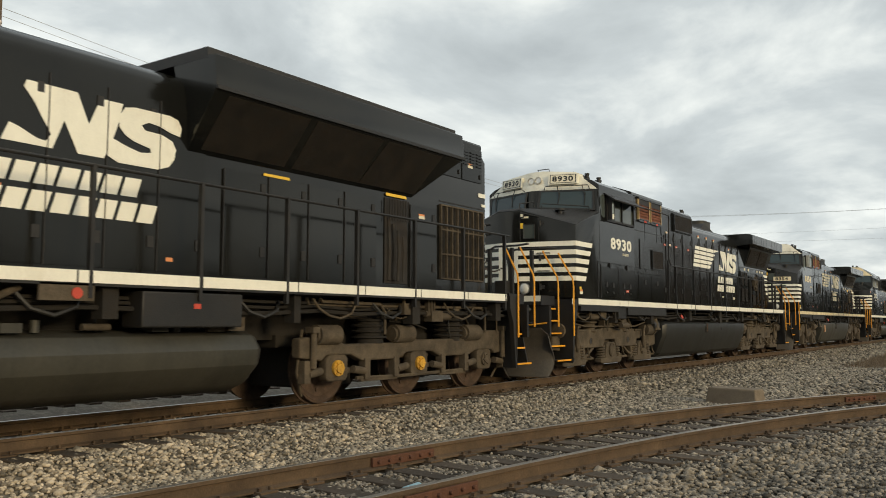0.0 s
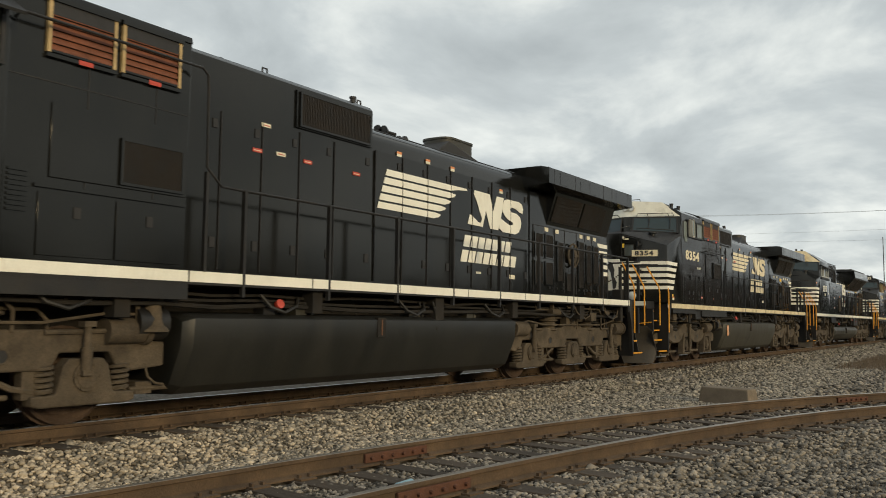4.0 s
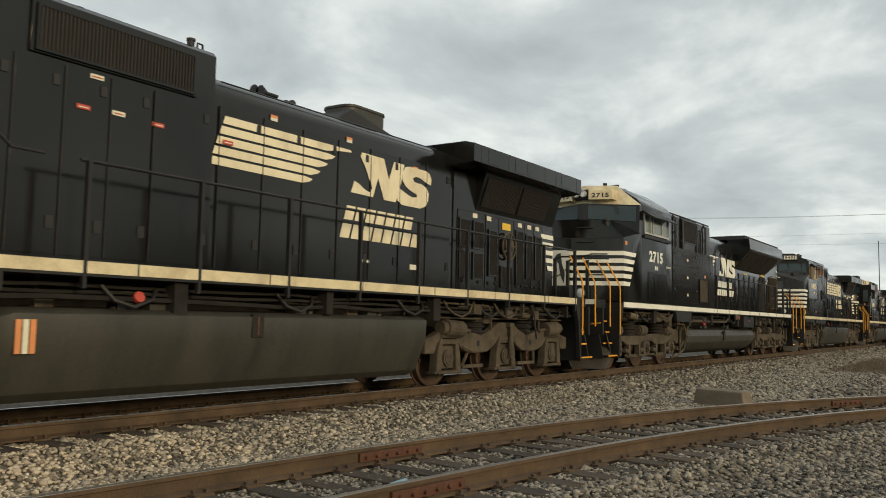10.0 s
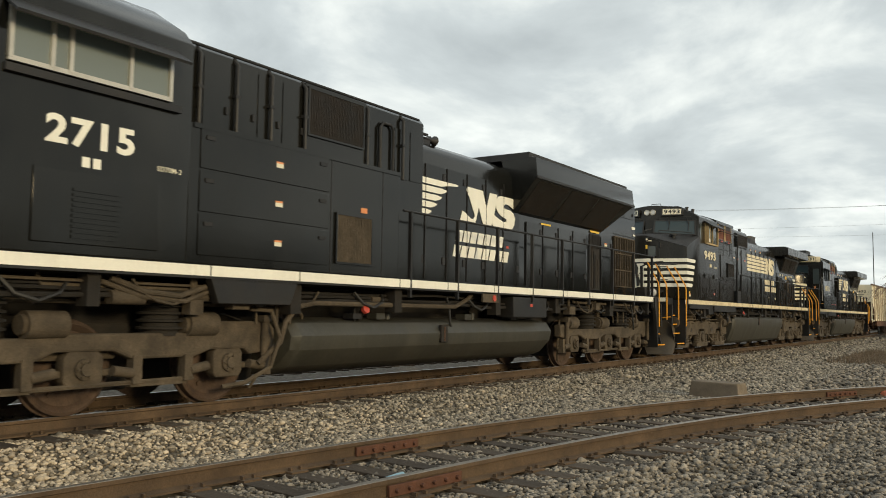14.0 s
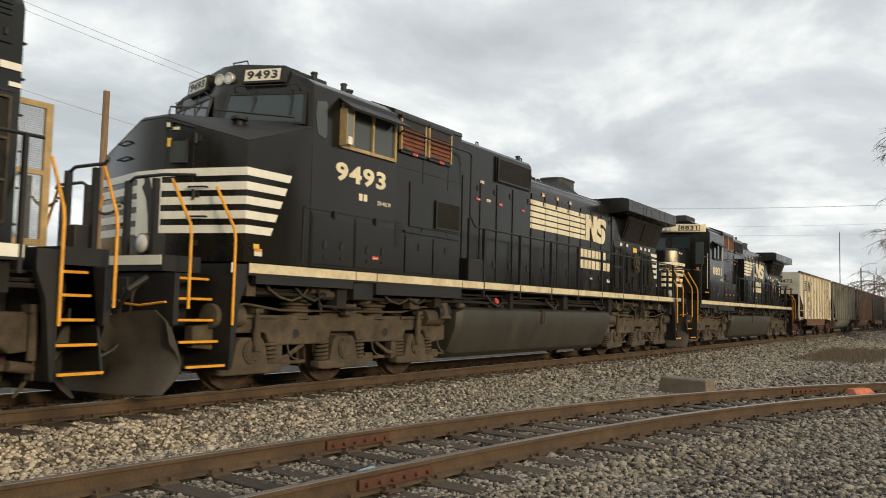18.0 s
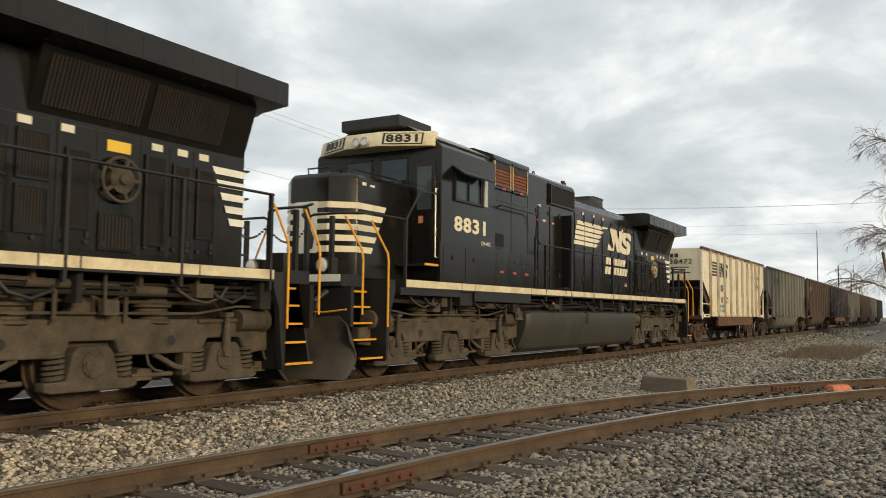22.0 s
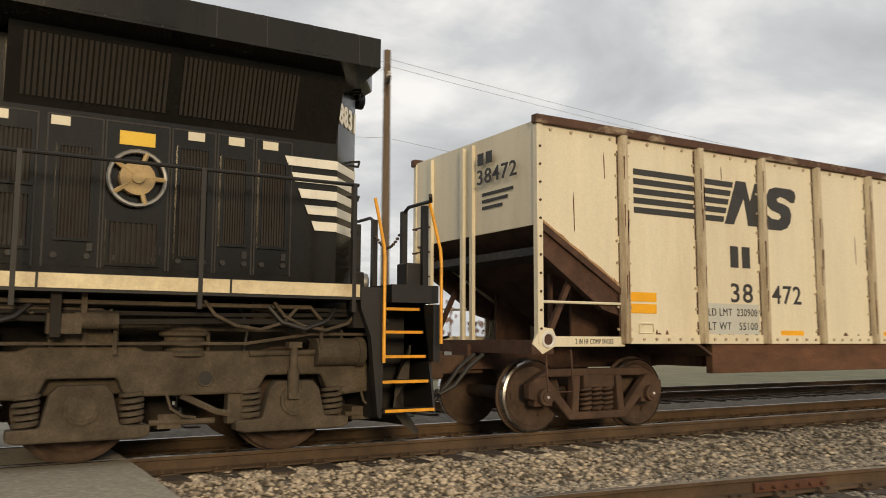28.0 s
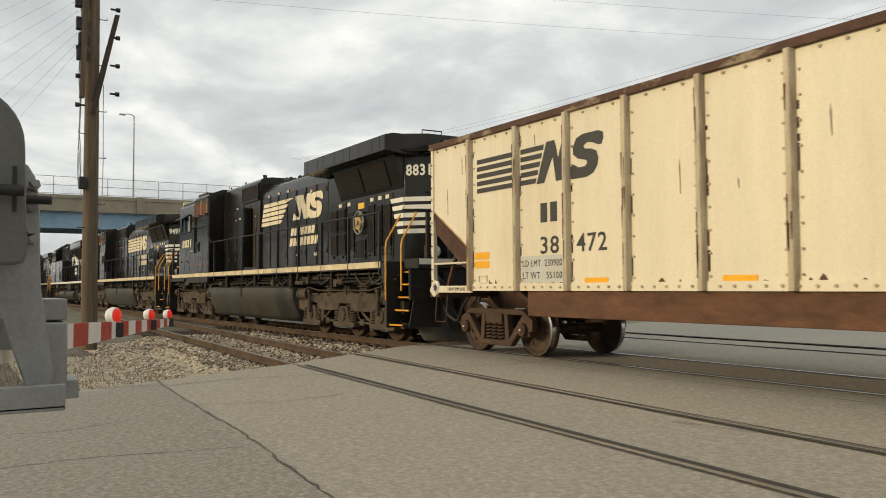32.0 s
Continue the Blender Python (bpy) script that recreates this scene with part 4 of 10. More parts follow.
    # added dark block that keeps daylight from showing through the truck
    part("dark_filler_block", Shape().box(-2.8, 2.8, -0.62, 0.62, 0.84, 1.02), UNDER, truck)
    return truck


def emd_truck(root, xc, hubs=None):
    """Three-axle fabricated truck, its wheels well in view below the frame."""
    s = Shape()
    top = [(-2.85, 0.70), (-2.85, 0.98), (-2.2, 1.02), (-1.9, 0.88), (-0.6, 0.88), (-0.3, 0.92), (1.4, 0.92), (1.7, 1.06), (2.75, 1.06), (2.85, 0.95), (2.85, 0.66)]
    low = [(2.4, 0.62), (2.3, 0.70), (1.75, 0.70), (1.5, 0.62), (0.6, 0.62), (0.35, 0.72), (-0.35, 0.72), (-0.6, 0.62), (-1.5, 0.62), (-1.75, 0.72), (-2.3, 0.72), (-2.4, 0.64)]
    s.box(-0.5, 0.5, -0.98, 0.98, 0.62, 0.85)
    truck = part("truck", s, GRIME, root, "dusty brown fabricated truck", at=(xc, 0, 0), bevel=0.03)
    for sd in (-1, 1):
        part("side_frame", Shape().prism(top + low, "y", sd * 0.98, sd * 1.16), GRIME, truck, "dusty brown fabricated side frame", bevel=0.03)
    for sd in (-1, 1):
        for a in (-2.05, 0.0, 2.05):
            jb = Shape().prism([(a - 0.24, 0.40), (a - 0.19, 0.34), (a + 0.19, 0.34), (a + 0.24, 0.40), (a + 0.24, 0.66), (a + 0.17, 0.74), (a - 0.17, 0.74), (a - 0.24, 0.66)], "y", sd * 0.98, sd * 1.14)
            jb.box(a - 0.5, a + 0.5, sd * 1.0, sd * 1.08, 0.44, 0.52)
            box = part("journal_box", jb, GRIME, truck, bevel=0.02)
            cap = Shape().cyl((a, sd * 1.13, 0.53), (a, sd * 1.18, 0.53), 0.118, 18).cyl((a, sd * 1.18, 0.53), (a, sd * 1.21, 0.53), 0.07, 14)
            for i in range(6):
                cap.cyl((a + 0.09 * math.cos(i * 1.047), sd * 1.17, 0.53 + 0.09 * math.sin(i * 1.047)), (a + 0.09 * math.cos(i * 1.047), sd * 1.20, 0.53 + 0.09 * math.sin(i * 1.047)), 0.018, 6)
            part("journal_cap", cap, hubs if hubs and a < 1 else GRIME, truck, "yellow journal cap" if hubs and a < 1 else "")
            for k in (-1, 1):
                part("damper", Shape().cyl((a + k * 0.35, sd * 1.14, 0.50), (a + k * 0.62, sd * 1.14, 0.46), 0.06, 10).box(a + k * 0.60, a + k * 0.72, sd * 1.05, sd * 1.18, 0.34, 0.66), GRIME, truck)
        for k, x in ((-1, -2.25), (1, -0.45), (1, 1.6)):
            c = Shape().cyl((x - 0.25, sd * 1.12, 1.02), (x + 0.2, sd * 1.12, 1.02), 0.15, 14).cyl((x - 0.30, sd * 1.12, 1.02), (x - 0.24, sd * 1.12, 1.02), 0.11, 14)
            part("brake_cylinder", c, GRIME, truck)
        for x in (-1.1, 1.1):
            st = Shape().lathe(x, sd * 0.95, [(0.88, 0.23)] + [(0.95 + 0.09 * (q // 4) + (0.0, 0.01, 0.035, 0.045)[q % 4], (0.23, 0.28, 0.28, 0.23)[q % 4]) for q in range(16)] + [(1.32, 0.23)])
            part("rubber_spring", st, UNDER, truck)
        for k in (-1, 1):
            part("damper_post", Shape().cyl((k * 2.62, sd * 1.2, 0.55), (k * 2.62, sd * 1.2, 1.1), 0.05, 10).box(k * 2.62 - 0.07, k * 2.62 + 0.07, sd * 1.1, sd * 1.26, 1.05, 1.14), GRIME, truck)
            part("sand_pipe", Shape().tube([(k * 2.7, sd * 1.05, 1.1), (k * 2.8, sd * 1.05, 0.5), (k * 2.6, sd * 0.95, 0.15)], 0.022, 6), GRIME, truck)
        part("tie_rod", Shape().tube([(-1.6, sd * 1.12, 0.36), (-0.5, sd * 1.12, 0.34), (1.5, sd * 1.12, 0.36)], 0.03, 6).box(-1.5, -0.6, sd * 1.08, sd * 1.14, 0.30, 0.36).box(0.6, 1.4, sd * 1.08, sd * 1.14, 0.30, 0.36), GRIME, truck)
    for a in (-2.05, 0.0, 2.05):
        wheelset(truck, a, 0.53, False)
        part("traction_motor", Shape().box(a - 0.15, a + 0.95, -0.58, 0.58, 0.22, 0.86), UNDER, truck, "sooty traction motor between the wheels", bevel=0.03)
    # added dark block, closing the truck to light from behind
    part("dark_filler_block", Shape().box(-2.8, 2.8, -0.62, 0.62, 0.84, 1.02), UNDER, truck)
    return truck


def coupler(root, x, way):
    """Coupler with its air hoses; way: -1 at the front, 1 at the rear."""
    c = Shape().box(x - way * 0.95, x - way * 0.25, -0.12, 0.12, 0.72, 0.96)
    c.prism([(x - way * 0.30, -0.17), (x - way * 0.02, -0.20), (x, -0.05), (x - way * 0.03, 0.20), (x - way * 0.30, 0.17)], "z", 0.66, 1.02)
    part("coupler", c, TRUCK_BROWN, root, "rust-brown cast steel coupler", bevel=0.02)
    for y, sag in ((-0.42, 0.30), (0.42, 0.30), (-0.62, 0.40)):
        part("air_hose", Shape().tube([(x - way * 0.62, y, 0.98), (x - way * 0.40, y, 0.82), (x - way * 0.22, y * 0.95, 0.60), (x - way * 0.05, y * 0.85, sag + 0.10), (x - way * 0.01, y * 0.8, sag + 0.14)], 0.028, 8), HOSE, root)


def plow(root, x, way, span=1.0):
    """Curved steel snowplough with rounded upper corners, a rib along its edge, and the air hoses before it."""
    rings = []
    for y, xo, zt in ((-1.40, 0.50, 0.70), (-1.36, 0.46, 0.96), (-1.22, 0.37, 1.10), (-0.95, 0.21, 1.08), (-0.62, 0.09, 1.02), (-0.5, 0.06, 0.66), (0.0, 0.0, 0.60), (0.5, 0.06, 0.66),
                      (0.62, 0.09, 1.02), (0.95, 0.21, 1.08), (1.22, 0.37, 1.10), (1.36, 0.46, 0.96), (1.40, 0.50, 0.70)):
        f = x - way * (-0.06 + 0.72 * xo)
        prof = [(0.06 - 0.30 * math.sin(math.pi * q / 6) ** 1.0 * 0.75 + 0.10 * q / 6, zt + (0.09 - zt) * q / 6) for q in range(7)]
        rings.append([(f + way * a, y * span, z) for a, z in prof] + [(f + way * (a - 0.025), y * span, z) for a, z in prof[::-1]])
    part("plow", Shape().loft(rings), PLOW, root, "scuffed dark steel snowplow")
    for k in range(4):
        y = -0.10 - 0.09 * k
        part("brake_hose", Shape().tube([(x - way * 0.30, y, 1.30), (x - way * 0.16, y - 0.02, 1.05), (x - way * 0.08, y + 0.04, 0.72), (x + way * 0.02, y + 0.16, 0.45), (x + way * 0.06, y + 0.34, 0.36),
                                         (x + way * 0.03, y + 0.48, 0.42)], 0.021, 6), MU_HOSE, root, "grey hanging air hose")
        part("hose_coupling", Shape().cyl((x + way * 0.03, y + 0.47, 0.40), (x + way * 0.02, y + 0.54, 0.48), 0.032, 8), GALV, root, "steel hose coupling")


def step_well(root, x0, x1, way, sd, stripe):
    """Corner steps with yellow edges; x0: outer end."""
    a, b = min(x0, x1), max(x0, x1)
    s = Shape()
    s.box(a, b, sd * 0.60, sd * 0.64, 0.36, 1.72)
    i0, i1 = (b, b + 0.03) if way < 0 else (a - 0.03, a)
    s.prism([(sd * 0.62, 0.34), (sd * 1.48, 0.34), (sd * 1.495, 0.60), (sd * 1.495, 1.72), (sd * 0.62, 1.72)], "x", i0, i1)
    o0, o1 = (a - 0.03, a) if way < 0 else (b, b + 0.03)
    s.prism([(sd * 0.62, 0.36), (sd * 1.36, 0.36), (sd * 1.10, 1.62), (sd * 0.62, 1.72)], "x", o0, o1)
    s.prism([(b + 0.03, 0.36), (b + 0.05, 0.36), (b + 0.14, 1.20), (b + 0.26, 1.50), (b + 0.26, 1.72), (b + 0.03, 1.72)] if way < 0 else [(a - 0.03, 0.36), (a - 0.05, 0.36), (a - 0.14, 1.20), (a - 0.26, 1.50), (a - 0.26, 1.72), (a - 0.03, 1.72)], "y", sd * 1.40, sd * 1.49)
    well = part("step_well", s, DARK, root, "black steel corner steps")
    for i, z in enumerate((0.42, 0.72, 0.99, 1.26, 1.52)):
        y1 = (1.46, 1.32, 1.25, 1.18, 1.10)[i]
        tr = part("step_tread", Shape().box(a + 0.03, b - 0.03, sd * (y1 - 0.26), sd * y1, z - 0.025, z), DARK, well)
        part("step_edge", Shape().box(a + 0.05, b - 0.05, sd * (y1 - 0.01), sd * (y1 + 0.01), z - 0.028, z + 0.004), YELLOW, tr, "worn yellow step edge")
    inner, outer = (b, a) if way < 0 else (a, b)
    for x, zb in ((inner, 0.92), (outer, 1.12)):
        rail_ = Shape().tube([(x, sd * 1.52, zb), (x, sd * 1.52, 2.02), (x, sd * 1.50, 2.16), (x + way * 0.03, sd * 1.28, 2.55), (x + way * 0.04, sd * 1.18, 2.73)], 0.019, 8)
        part("grab_rail", rail_, YELLOW, root, "yellow-painted steel grab rail")
    return well


def end_rails(root, x, way):
    """Railing and chain across the end platform."""
    for sd in (-1, 1):
        f = Shape()
        for y in (0.42, 0.95):
            f.box(x - 0.035, x + 0.035, sd * y - 0.035, sd * y + 0.035, 1.72, 2.74)
        f.tube([(x, sd * 0.42, 2.72), (x, sd * 0.55, 2.78), (x, sd * 1.1, 2.78), (x - way * 0.2, sd * 1.44, 2.78)], 0.022, 8)
        part("end_post", f, DARK, root, "black end railing with posts")
    ch = Shape()
    for i in range(16):
        y = -0.42 + 0.84 * i / 15
        z = 2.55 - 0.22 * math.sin(math.pi * i / 15)
        ch.cyl((x, y - 0.02, z), (x, y + 0.02, z), 0.018, 6)
    part("chain", ch, MULE, root, "sagging safety chain", stuff=True)
    d = Shape().box(x + way * 0.05, x - way * 0.55, -1.2, 1.2, 1.58, 1.78)
    part("end_platform", d, DARK, root)
    part("end_plate", Shape().box(x - way * 0.02, x - way * 0.10, -1.35, 1.35, 0.92, 1.56), DARK, root, "black steel end plate")
    part("cable_box", Shape().box(x + way * 0.10, x - way * 0.02, -0.62, -0.34, 1.22, 1.50), DARK, root, bevel=0.01)
    for y, z in ((-0.75, 1.42), (-0.55, 1.45), (0.5, 1.40), (0.8, 1.36)):
        part("brake_hose", Shape().tube([(x + way * 0.0, y, z), (x + way * 0.10, y, z - 0.10), (x + way * 0.12, y + 0.04, z - 0.45), (x + way * 0.06, y + 0.12, z - 0.62)], 0.02, 6), HOSE, root)
    part("end_stripe", Shape().box(x + way * 0.052, x + way * 0.062, -1.18, 1.18, 1.655, 1.775), WHITE, root, "white stripe on the end platform")
    for sd in (-1, 1):
        lb = Shape().box(x - way * 0.02, x - way * 0.22, sd * 0.66, sd * 0.92, 1.78, 2.06)
        lamp = part("ditch_light", lb, DARK, root, bevel=0.02)
        part("lamp_bowl", Shape().cyl((x - way * 0.06, sd * 0.79, 1.93), (x + way * 0.05, sd * 0.79, 1.93), 0.10, 18, 0.125), GALV, lamp, "steel ditch light bowl")
        part("lens", Shape().cyl((x + way * 0.05, sd * 0.79, 1.93), (x + way * 0.075, sd * 0.79, 1.93), 0.108, 18, 0.07), LENS, lamp, "clear ditch light lens")
    g = Shape().tube([(x + way * 0.02, -0.9, 1.5), (x + way * 0.2, -0.8, 1.35), (x + way * 0.15, -0.5, 1.1), (x + way * 0.1, -0.35, 1.25)], 0.045, 8)
    part("jumper_hose", g, HOSE, root, "black jumper cable at the end sill")
    part("cut_lever", Shape().tube([(x + way * 0.1, -1.35, 1.2), (x + way * 0.12, -0.9, 1.15), (x + way * 0.12, -0.2, 1.2)], 0.016, 6), YELLOW if way < 0 else DARK, root)


def side_rail(root, xs, z, posts=None, y=1.48):
    for sd in (-1, 1):
        part("handrail", Shape().tube([(xs[0], sd * y, z), (xs[1], sd * y, z)], 0.020, 8), DARK, root, "black steel handrail")
        for x in posts:
            part("rail_post", Shape().box(x - 0.022, x + 0.022, sd * (y - 0.03), sd * (y + 0.03), 1.45, z + 0.01), DARK, root)


def sill(root, x0, x1, breaks, material):
    """Deck edge with its white reflective stripe in lengths."""
    part("deck", Shape().box(x0, x1, -1.50, 1.50, 1.58, 1.745), DARK, root, "black steel running board")
    for sd in (-1, 1):
        at = [x0] + list(breaks) + [x1]
        for a, b in zip(at, at[1:]):
            part("sill_stripe", Shape().box(a + 0.012, b - 0.012, sd * 1.50, sd * 1.508, 1.61, 1.74), material, root, "white reflective sill stripe")


def fuel_tank(root, x0, x1, rounded, label, paint):
    rings = []
    if rounded:
        half = [(0.45, 0.28), (0.85, 0.30), (1.15, 0.42), (1.38, 0.66), (1.42, 0.86), (1.30, 1.04), (1.0, 1.10), (0.4, 1.12)]
    else:
        half = [(0.55, 0.24), (1.05, 0.26), (1.22, 0.36), (1.42, 0.85), (1.44, 1.18), (1.30, 1.24), (0.8, 1.26), (0.4, 1.27)]
    full = [(-y, z) for y, z in half[::-1]] + half
    for x, k in ((x0, 0.90), (x0 + 0.12, 1.0), (x1 - 0.12, 1.0), (x1, 0.90)):
        rings.append([(x, y * (0.94 + 0.06 * (k > 0.95)), 0.75 + (z - 0.75) * k) for y, z in full])
    t = part("fuel_tank", Shape().loft(rings), paint, root, label, bevel=0.006)
    y = -1.432 if rounded else -1.437
    x = x0 + 0.46 * (x1 - x0)
    zz = 0.70 if rounded else 0.92
    gauge = part("sight_glass", Shape().box(x - 0.10, x + 0.10, y - 0.012, y + 0.05, zz, zz + 0.30), UNDER, t, "recessed fuel sight glass", bevel=0.006)
    part("gauge_tube", Shape().box(x - 0.012, x + 0.012, y - 0.018, y - 0.012, zz + 0.03, zz + 0.27), RUST, gauge)
    zf = 1.12 if rounded else 1.26
    part("filler_neck", Shape().tube([(x0 + 1.6, -1.20, zf - 0.03), (x0 + 1.6, -1.27, zf + 0.08), (x0 + 1.58, -1.33, zf + 0.11)], 0.045, 8).box(x0 + 1.35, x0 + 1.55, -1.3, -1.1, zf - 0.02, zf + 0.06), DARK, t)
    part("filler_cap", Shape().cyl((x0 + 1.58, -1.33, zf + 0.11), (x0 + 1.575, -1.38, zf + 0.13), 0.065, 12), REDTAG, t, "red fuel filler cap")
    for u in (0.25, 0.58, 0.8):
        xx = x0 + u * (x1 - x0)
        part("tank_fitting", Shape().box(xx, xx + 0.22, -1.25, -1.05, zf - 0.03, zf + 0.07), TANK, t)
        part("tank_vent", Shape().cyl((xx + 0.4, -1.15, zf - 0.03), (xx + 0.4, -1.15, zf + 0.1), 0.05, 10), TANK, t)
    return t


def underside(root, x0, x1, rng):
    """Pipes, conduits and boxes in the shade below the deck."""
    part("centre_sill", Shape().box(x0, x1, -0.55, 0.55, 0.95, 1.58), UNDER, root, "sooty centre sill")
    for k in range(3):
        z = 1.34 + 0.07 * k
        pts, x = [], x0 + 0.2
        while x < x1:
            pts.append((x, -1.30 + 0.05 * k + rng.uniform(-0.03, 0.03), z + rng.uniform(-0.025, 0.025)))
            x += 0.9
        part("conduit", Shape().tube(pts, 0.022 + 0.008 * (k == 0), 6), UNDER, root)
    for k in range(16):
        x = rng.uniform(x0 + 0.3, x1 - 1.2)
        z, y = rng.uniform(1.18, 1.52), rng.uniform(-1.42, -0.9)
        kind = k % 4
        if kind == 0:
            sh = Shape().tube([(x, y, 1.56), (x, y, z), (x + rng.uniform(0.3, 0.9), y - 0.03, z - 0.03), (x + 1.0, y, z - rng.uniform(0.0, 0.25))], rng.uniform(0.012, 0.028), 6)
        elif kind == 1:
            sh = Shape().tube([(x, y, 1.5), (x + 0.1, y, 1.3), (x + 0.05, y - 0.05, 1.05), (x + 0.2, y, 0.85)], rng.uniform(0.014, 0.022), 6)
        elif kind == 2:
            sh = Shape().box(x, x + rng.uniform(0.08, 0.3), y - 0.05, y + 0.05, z - 0.12, z + 0.05).cyl((x + 0.04, y, z), (x + 0.04, y, 1.58), 0.02, 6)
        else:
            sh = Shape().cyl((x, y, z - 0.05), (x + rng.uniform(0.15, 0.5), y, z - 0.05), rng.uniform(0.03, 0.08), 10)
        part(("air_pipe", "hanging_hose", "valve_block", "air_filter")[kind], sh, (UNDER, HOSE, GRIME, GRIME)[kind], root)
    for xa, xb in ((x0 + 0.3, x0 + 5.6), (x1 - 6.0, x1 - 0.9)):       # pipework above the trucks
        for k in range(5):
            y, z = -1.05 - 0.06 * k, 1.28 + 0.055 * k
            xs = sorted(rng.uniform(xa, xb) for q in range(2))
            part("air_pipe", Shape().tube([(xs[0], y, 1.56), (xs[0] + 0.05, y, z), (xs[1] + 0.5, y, z + rng.uniform(-0.03, 0.03)), (xs[1] + 0.62, y, z - 0.14), (xs[1] + 0.62, y, 1.02)], rng.uniform(0.016, 0.03), 6), GRIME, root)
        for k in range(6):
            x = rng.uniform(xa, xb - 0.4)
            z = rng.uniform(1.26, 1.46)
            if k % 3 == 0:
                sh = Shape().cyl((x, -1.28, z), (x + rng.uniform(0.25, 0.6), -1.28, z), rng.uniform(0.05, 0.085), 12).box(x + 0.05, x + 0.10, -1.32, -1.24, z, 1.58)
            elif k % 3 == 1:
                sh = Shape().box(x, x + rng.uniform(0.14, 0.32), -1.36, -1.2, z - 0.12, z + 0.06).cyl((x + 0.06, -1.3, z), (x + 0.06, -1.3, 1.58), 0.03, 8)
            else:
                sh = Shape().tube([(x, -1.34, 1.54), (x + 0.10, -1.37, 1.40), (x + 0.30, -1.38, 1.30), (x + 0.55, -1.37, 1.26), (x + 0.80, -1.36, 1.33), (x + 0.95, -1.33, 1.48)], 0.018, 6)
            part(("air_dryer", "valve_block", "hanging_hose")[k % 3], sh, GRIME, root)
        x = (xa + xb) / 2 + rng.uniform(-0.5, 0.5)
        ch = Shape()
        for q in range(18):
            u = q / 17
            ch.cyl((x + 0.7 * u, -1.27, 1.42 - 0.62 * u * (1 - u)), (x + 0.7 * u + 0.03, -1.27, 1.42 - 0.62 * u * (1 - u) + 0.012 * (q % 2)), 0.013, 5)
        part("slack_chain", ch, GRIME, root, stuff=True)
    for k in range(7):
        x = x0 + (x1 - x0) * (k + 0.5) / 7 + rng.uniform(-0.3, 0.3)
        part("cable_loop", Shape().tube([(x, -1.3, 1.50), (x + 0.12, -1.38, 1.34), (x + 0.36, -1.40, 1.27), (x + 0.62, -1.36, 1.36), (x + 0.75, -1.25, 1.48)], 0.024, 6), HOSE, root)
        part("bracket", Shape().box(x + 0.9, x + 0.9 + rng.uniform(0.06, 0.25), -1.40, -1.2, 1.30 - rng.uniform(0, 0.14), 1.58), UNDER, root)


def grille(parent, name, x0, x1, z0, z1, y, n, material=None, upright=True, lab=""):
    """A framed opening with real slats, on a wall that faces -y."""
    back = part(name, Shape().box(x0, x1, y - 0.004, y + 0.004, z0, z1), GRILLE, parent, lab)
    fr = Shape()
    fr.box(x0 - 0.03, x1 + 0.03, y - 0.03, y, z1, z1 + 0.03).box(x0 - 0.03, x1 + 0.03, y - 0.03, y, z0 - 0.03, z0)
    fr.box(x0 - 0.03, x0, y - 0.03, y, z0, z1).box(x1, x1 + 0.03, y - 0.03, y, z0, z1)
    part("grille_frame", fr, BLACK, back)
    sl = Shape()
    for i in range(n):
        if upright:
            x = x0 + (x1 - x0) * (i + 0.5) / n
            w = (x1 - x0) / n * 0.28
            sl.box(x - w, x + w, y - 0.024, y - 0.004, z0, z1)
        else:
            z = z0 + (z1 - z0) * (i + 0.5) / n
            w = (z1 - z0) / n
            sl.add([(x0, y - 0.03, z - w * 0.45), (x1, y - 0.03, z - w * 0.45), (x1, y - 0.006, z + w * 0.35), (x0, y - 0.006, z + w * 0.35),
                    (x0, y - 0.03, z - w * 0.62), (x1, y - 0.03, z - w * 0.62), (x1, y - 0.006, z + w * 0.18), (x0, y - 0.006, z + w * 0.18)],
                   [(0, 1, 2, 3), (7, 6, 5, 4), (0, 4, 5, 1), (2, 6, 7, 3), (1, 5, 6, 2), (3, 7, 4, 0)])
    part("slats", sl, material or GRILLE, back, stuff=True)
    return back


HINGE_MESH = Shape().cyl((0, 0, -0.05), (0, 0, 0.05), 0.009, 6).mesh("hinge", BLACK)


def hood_doors(root, x0, x1, z0, z1, y, n, rng, tags=True):
    """Tall engine-room doors with seams, hinges and latches."""
    for i in range(n):
        a, b = x0 + (x1 - x0) * i / n, x0 + (x1 - x0) * (i + 1) / n
        d = part("hood_door", Shape().box(a + 0.008, b - 0.008, y - 0.012, y + 0.004, z0, z1), BLACK, root, bevel=0.003)
        part("door_gap", Shape().box(a - 0.006, a + 0.006, y - 0.030, y - 0.010, z0, z1), IRON, d, "dark gap beside the door")
        part("latch", Shape().box(b - 0.14, b - 0.05, y - 0.026, y - 0.010, z0 + 0.28, z0 + 0.42), IRON, d)
        part("latch", Shape().box(b - 0.14, b - 0.06, y - 0.026, y - 0.010, z1 - 0.24, z1 - 0.12), IRON, d)
        for z in (z0 + 0.2, (z0 + z1) / 2, z1 - 0.2):
            part("hinge", HINGE_MESH, BLACK, d, at=(a + 0.016, y - 0.014, z))
        if tags and rng.random() < 0.35:
            z = z0 + rng.choice((0.14, 0.85, 1.35)) * 0.9
            part("warning_decal", Shape().box(a + 0.14, a + 0.24, y - 0.0155, y - 0.0125, z, z + 0.05), rng.choice((REDTAG, WTAG, WTAG, ORTAG)), d)


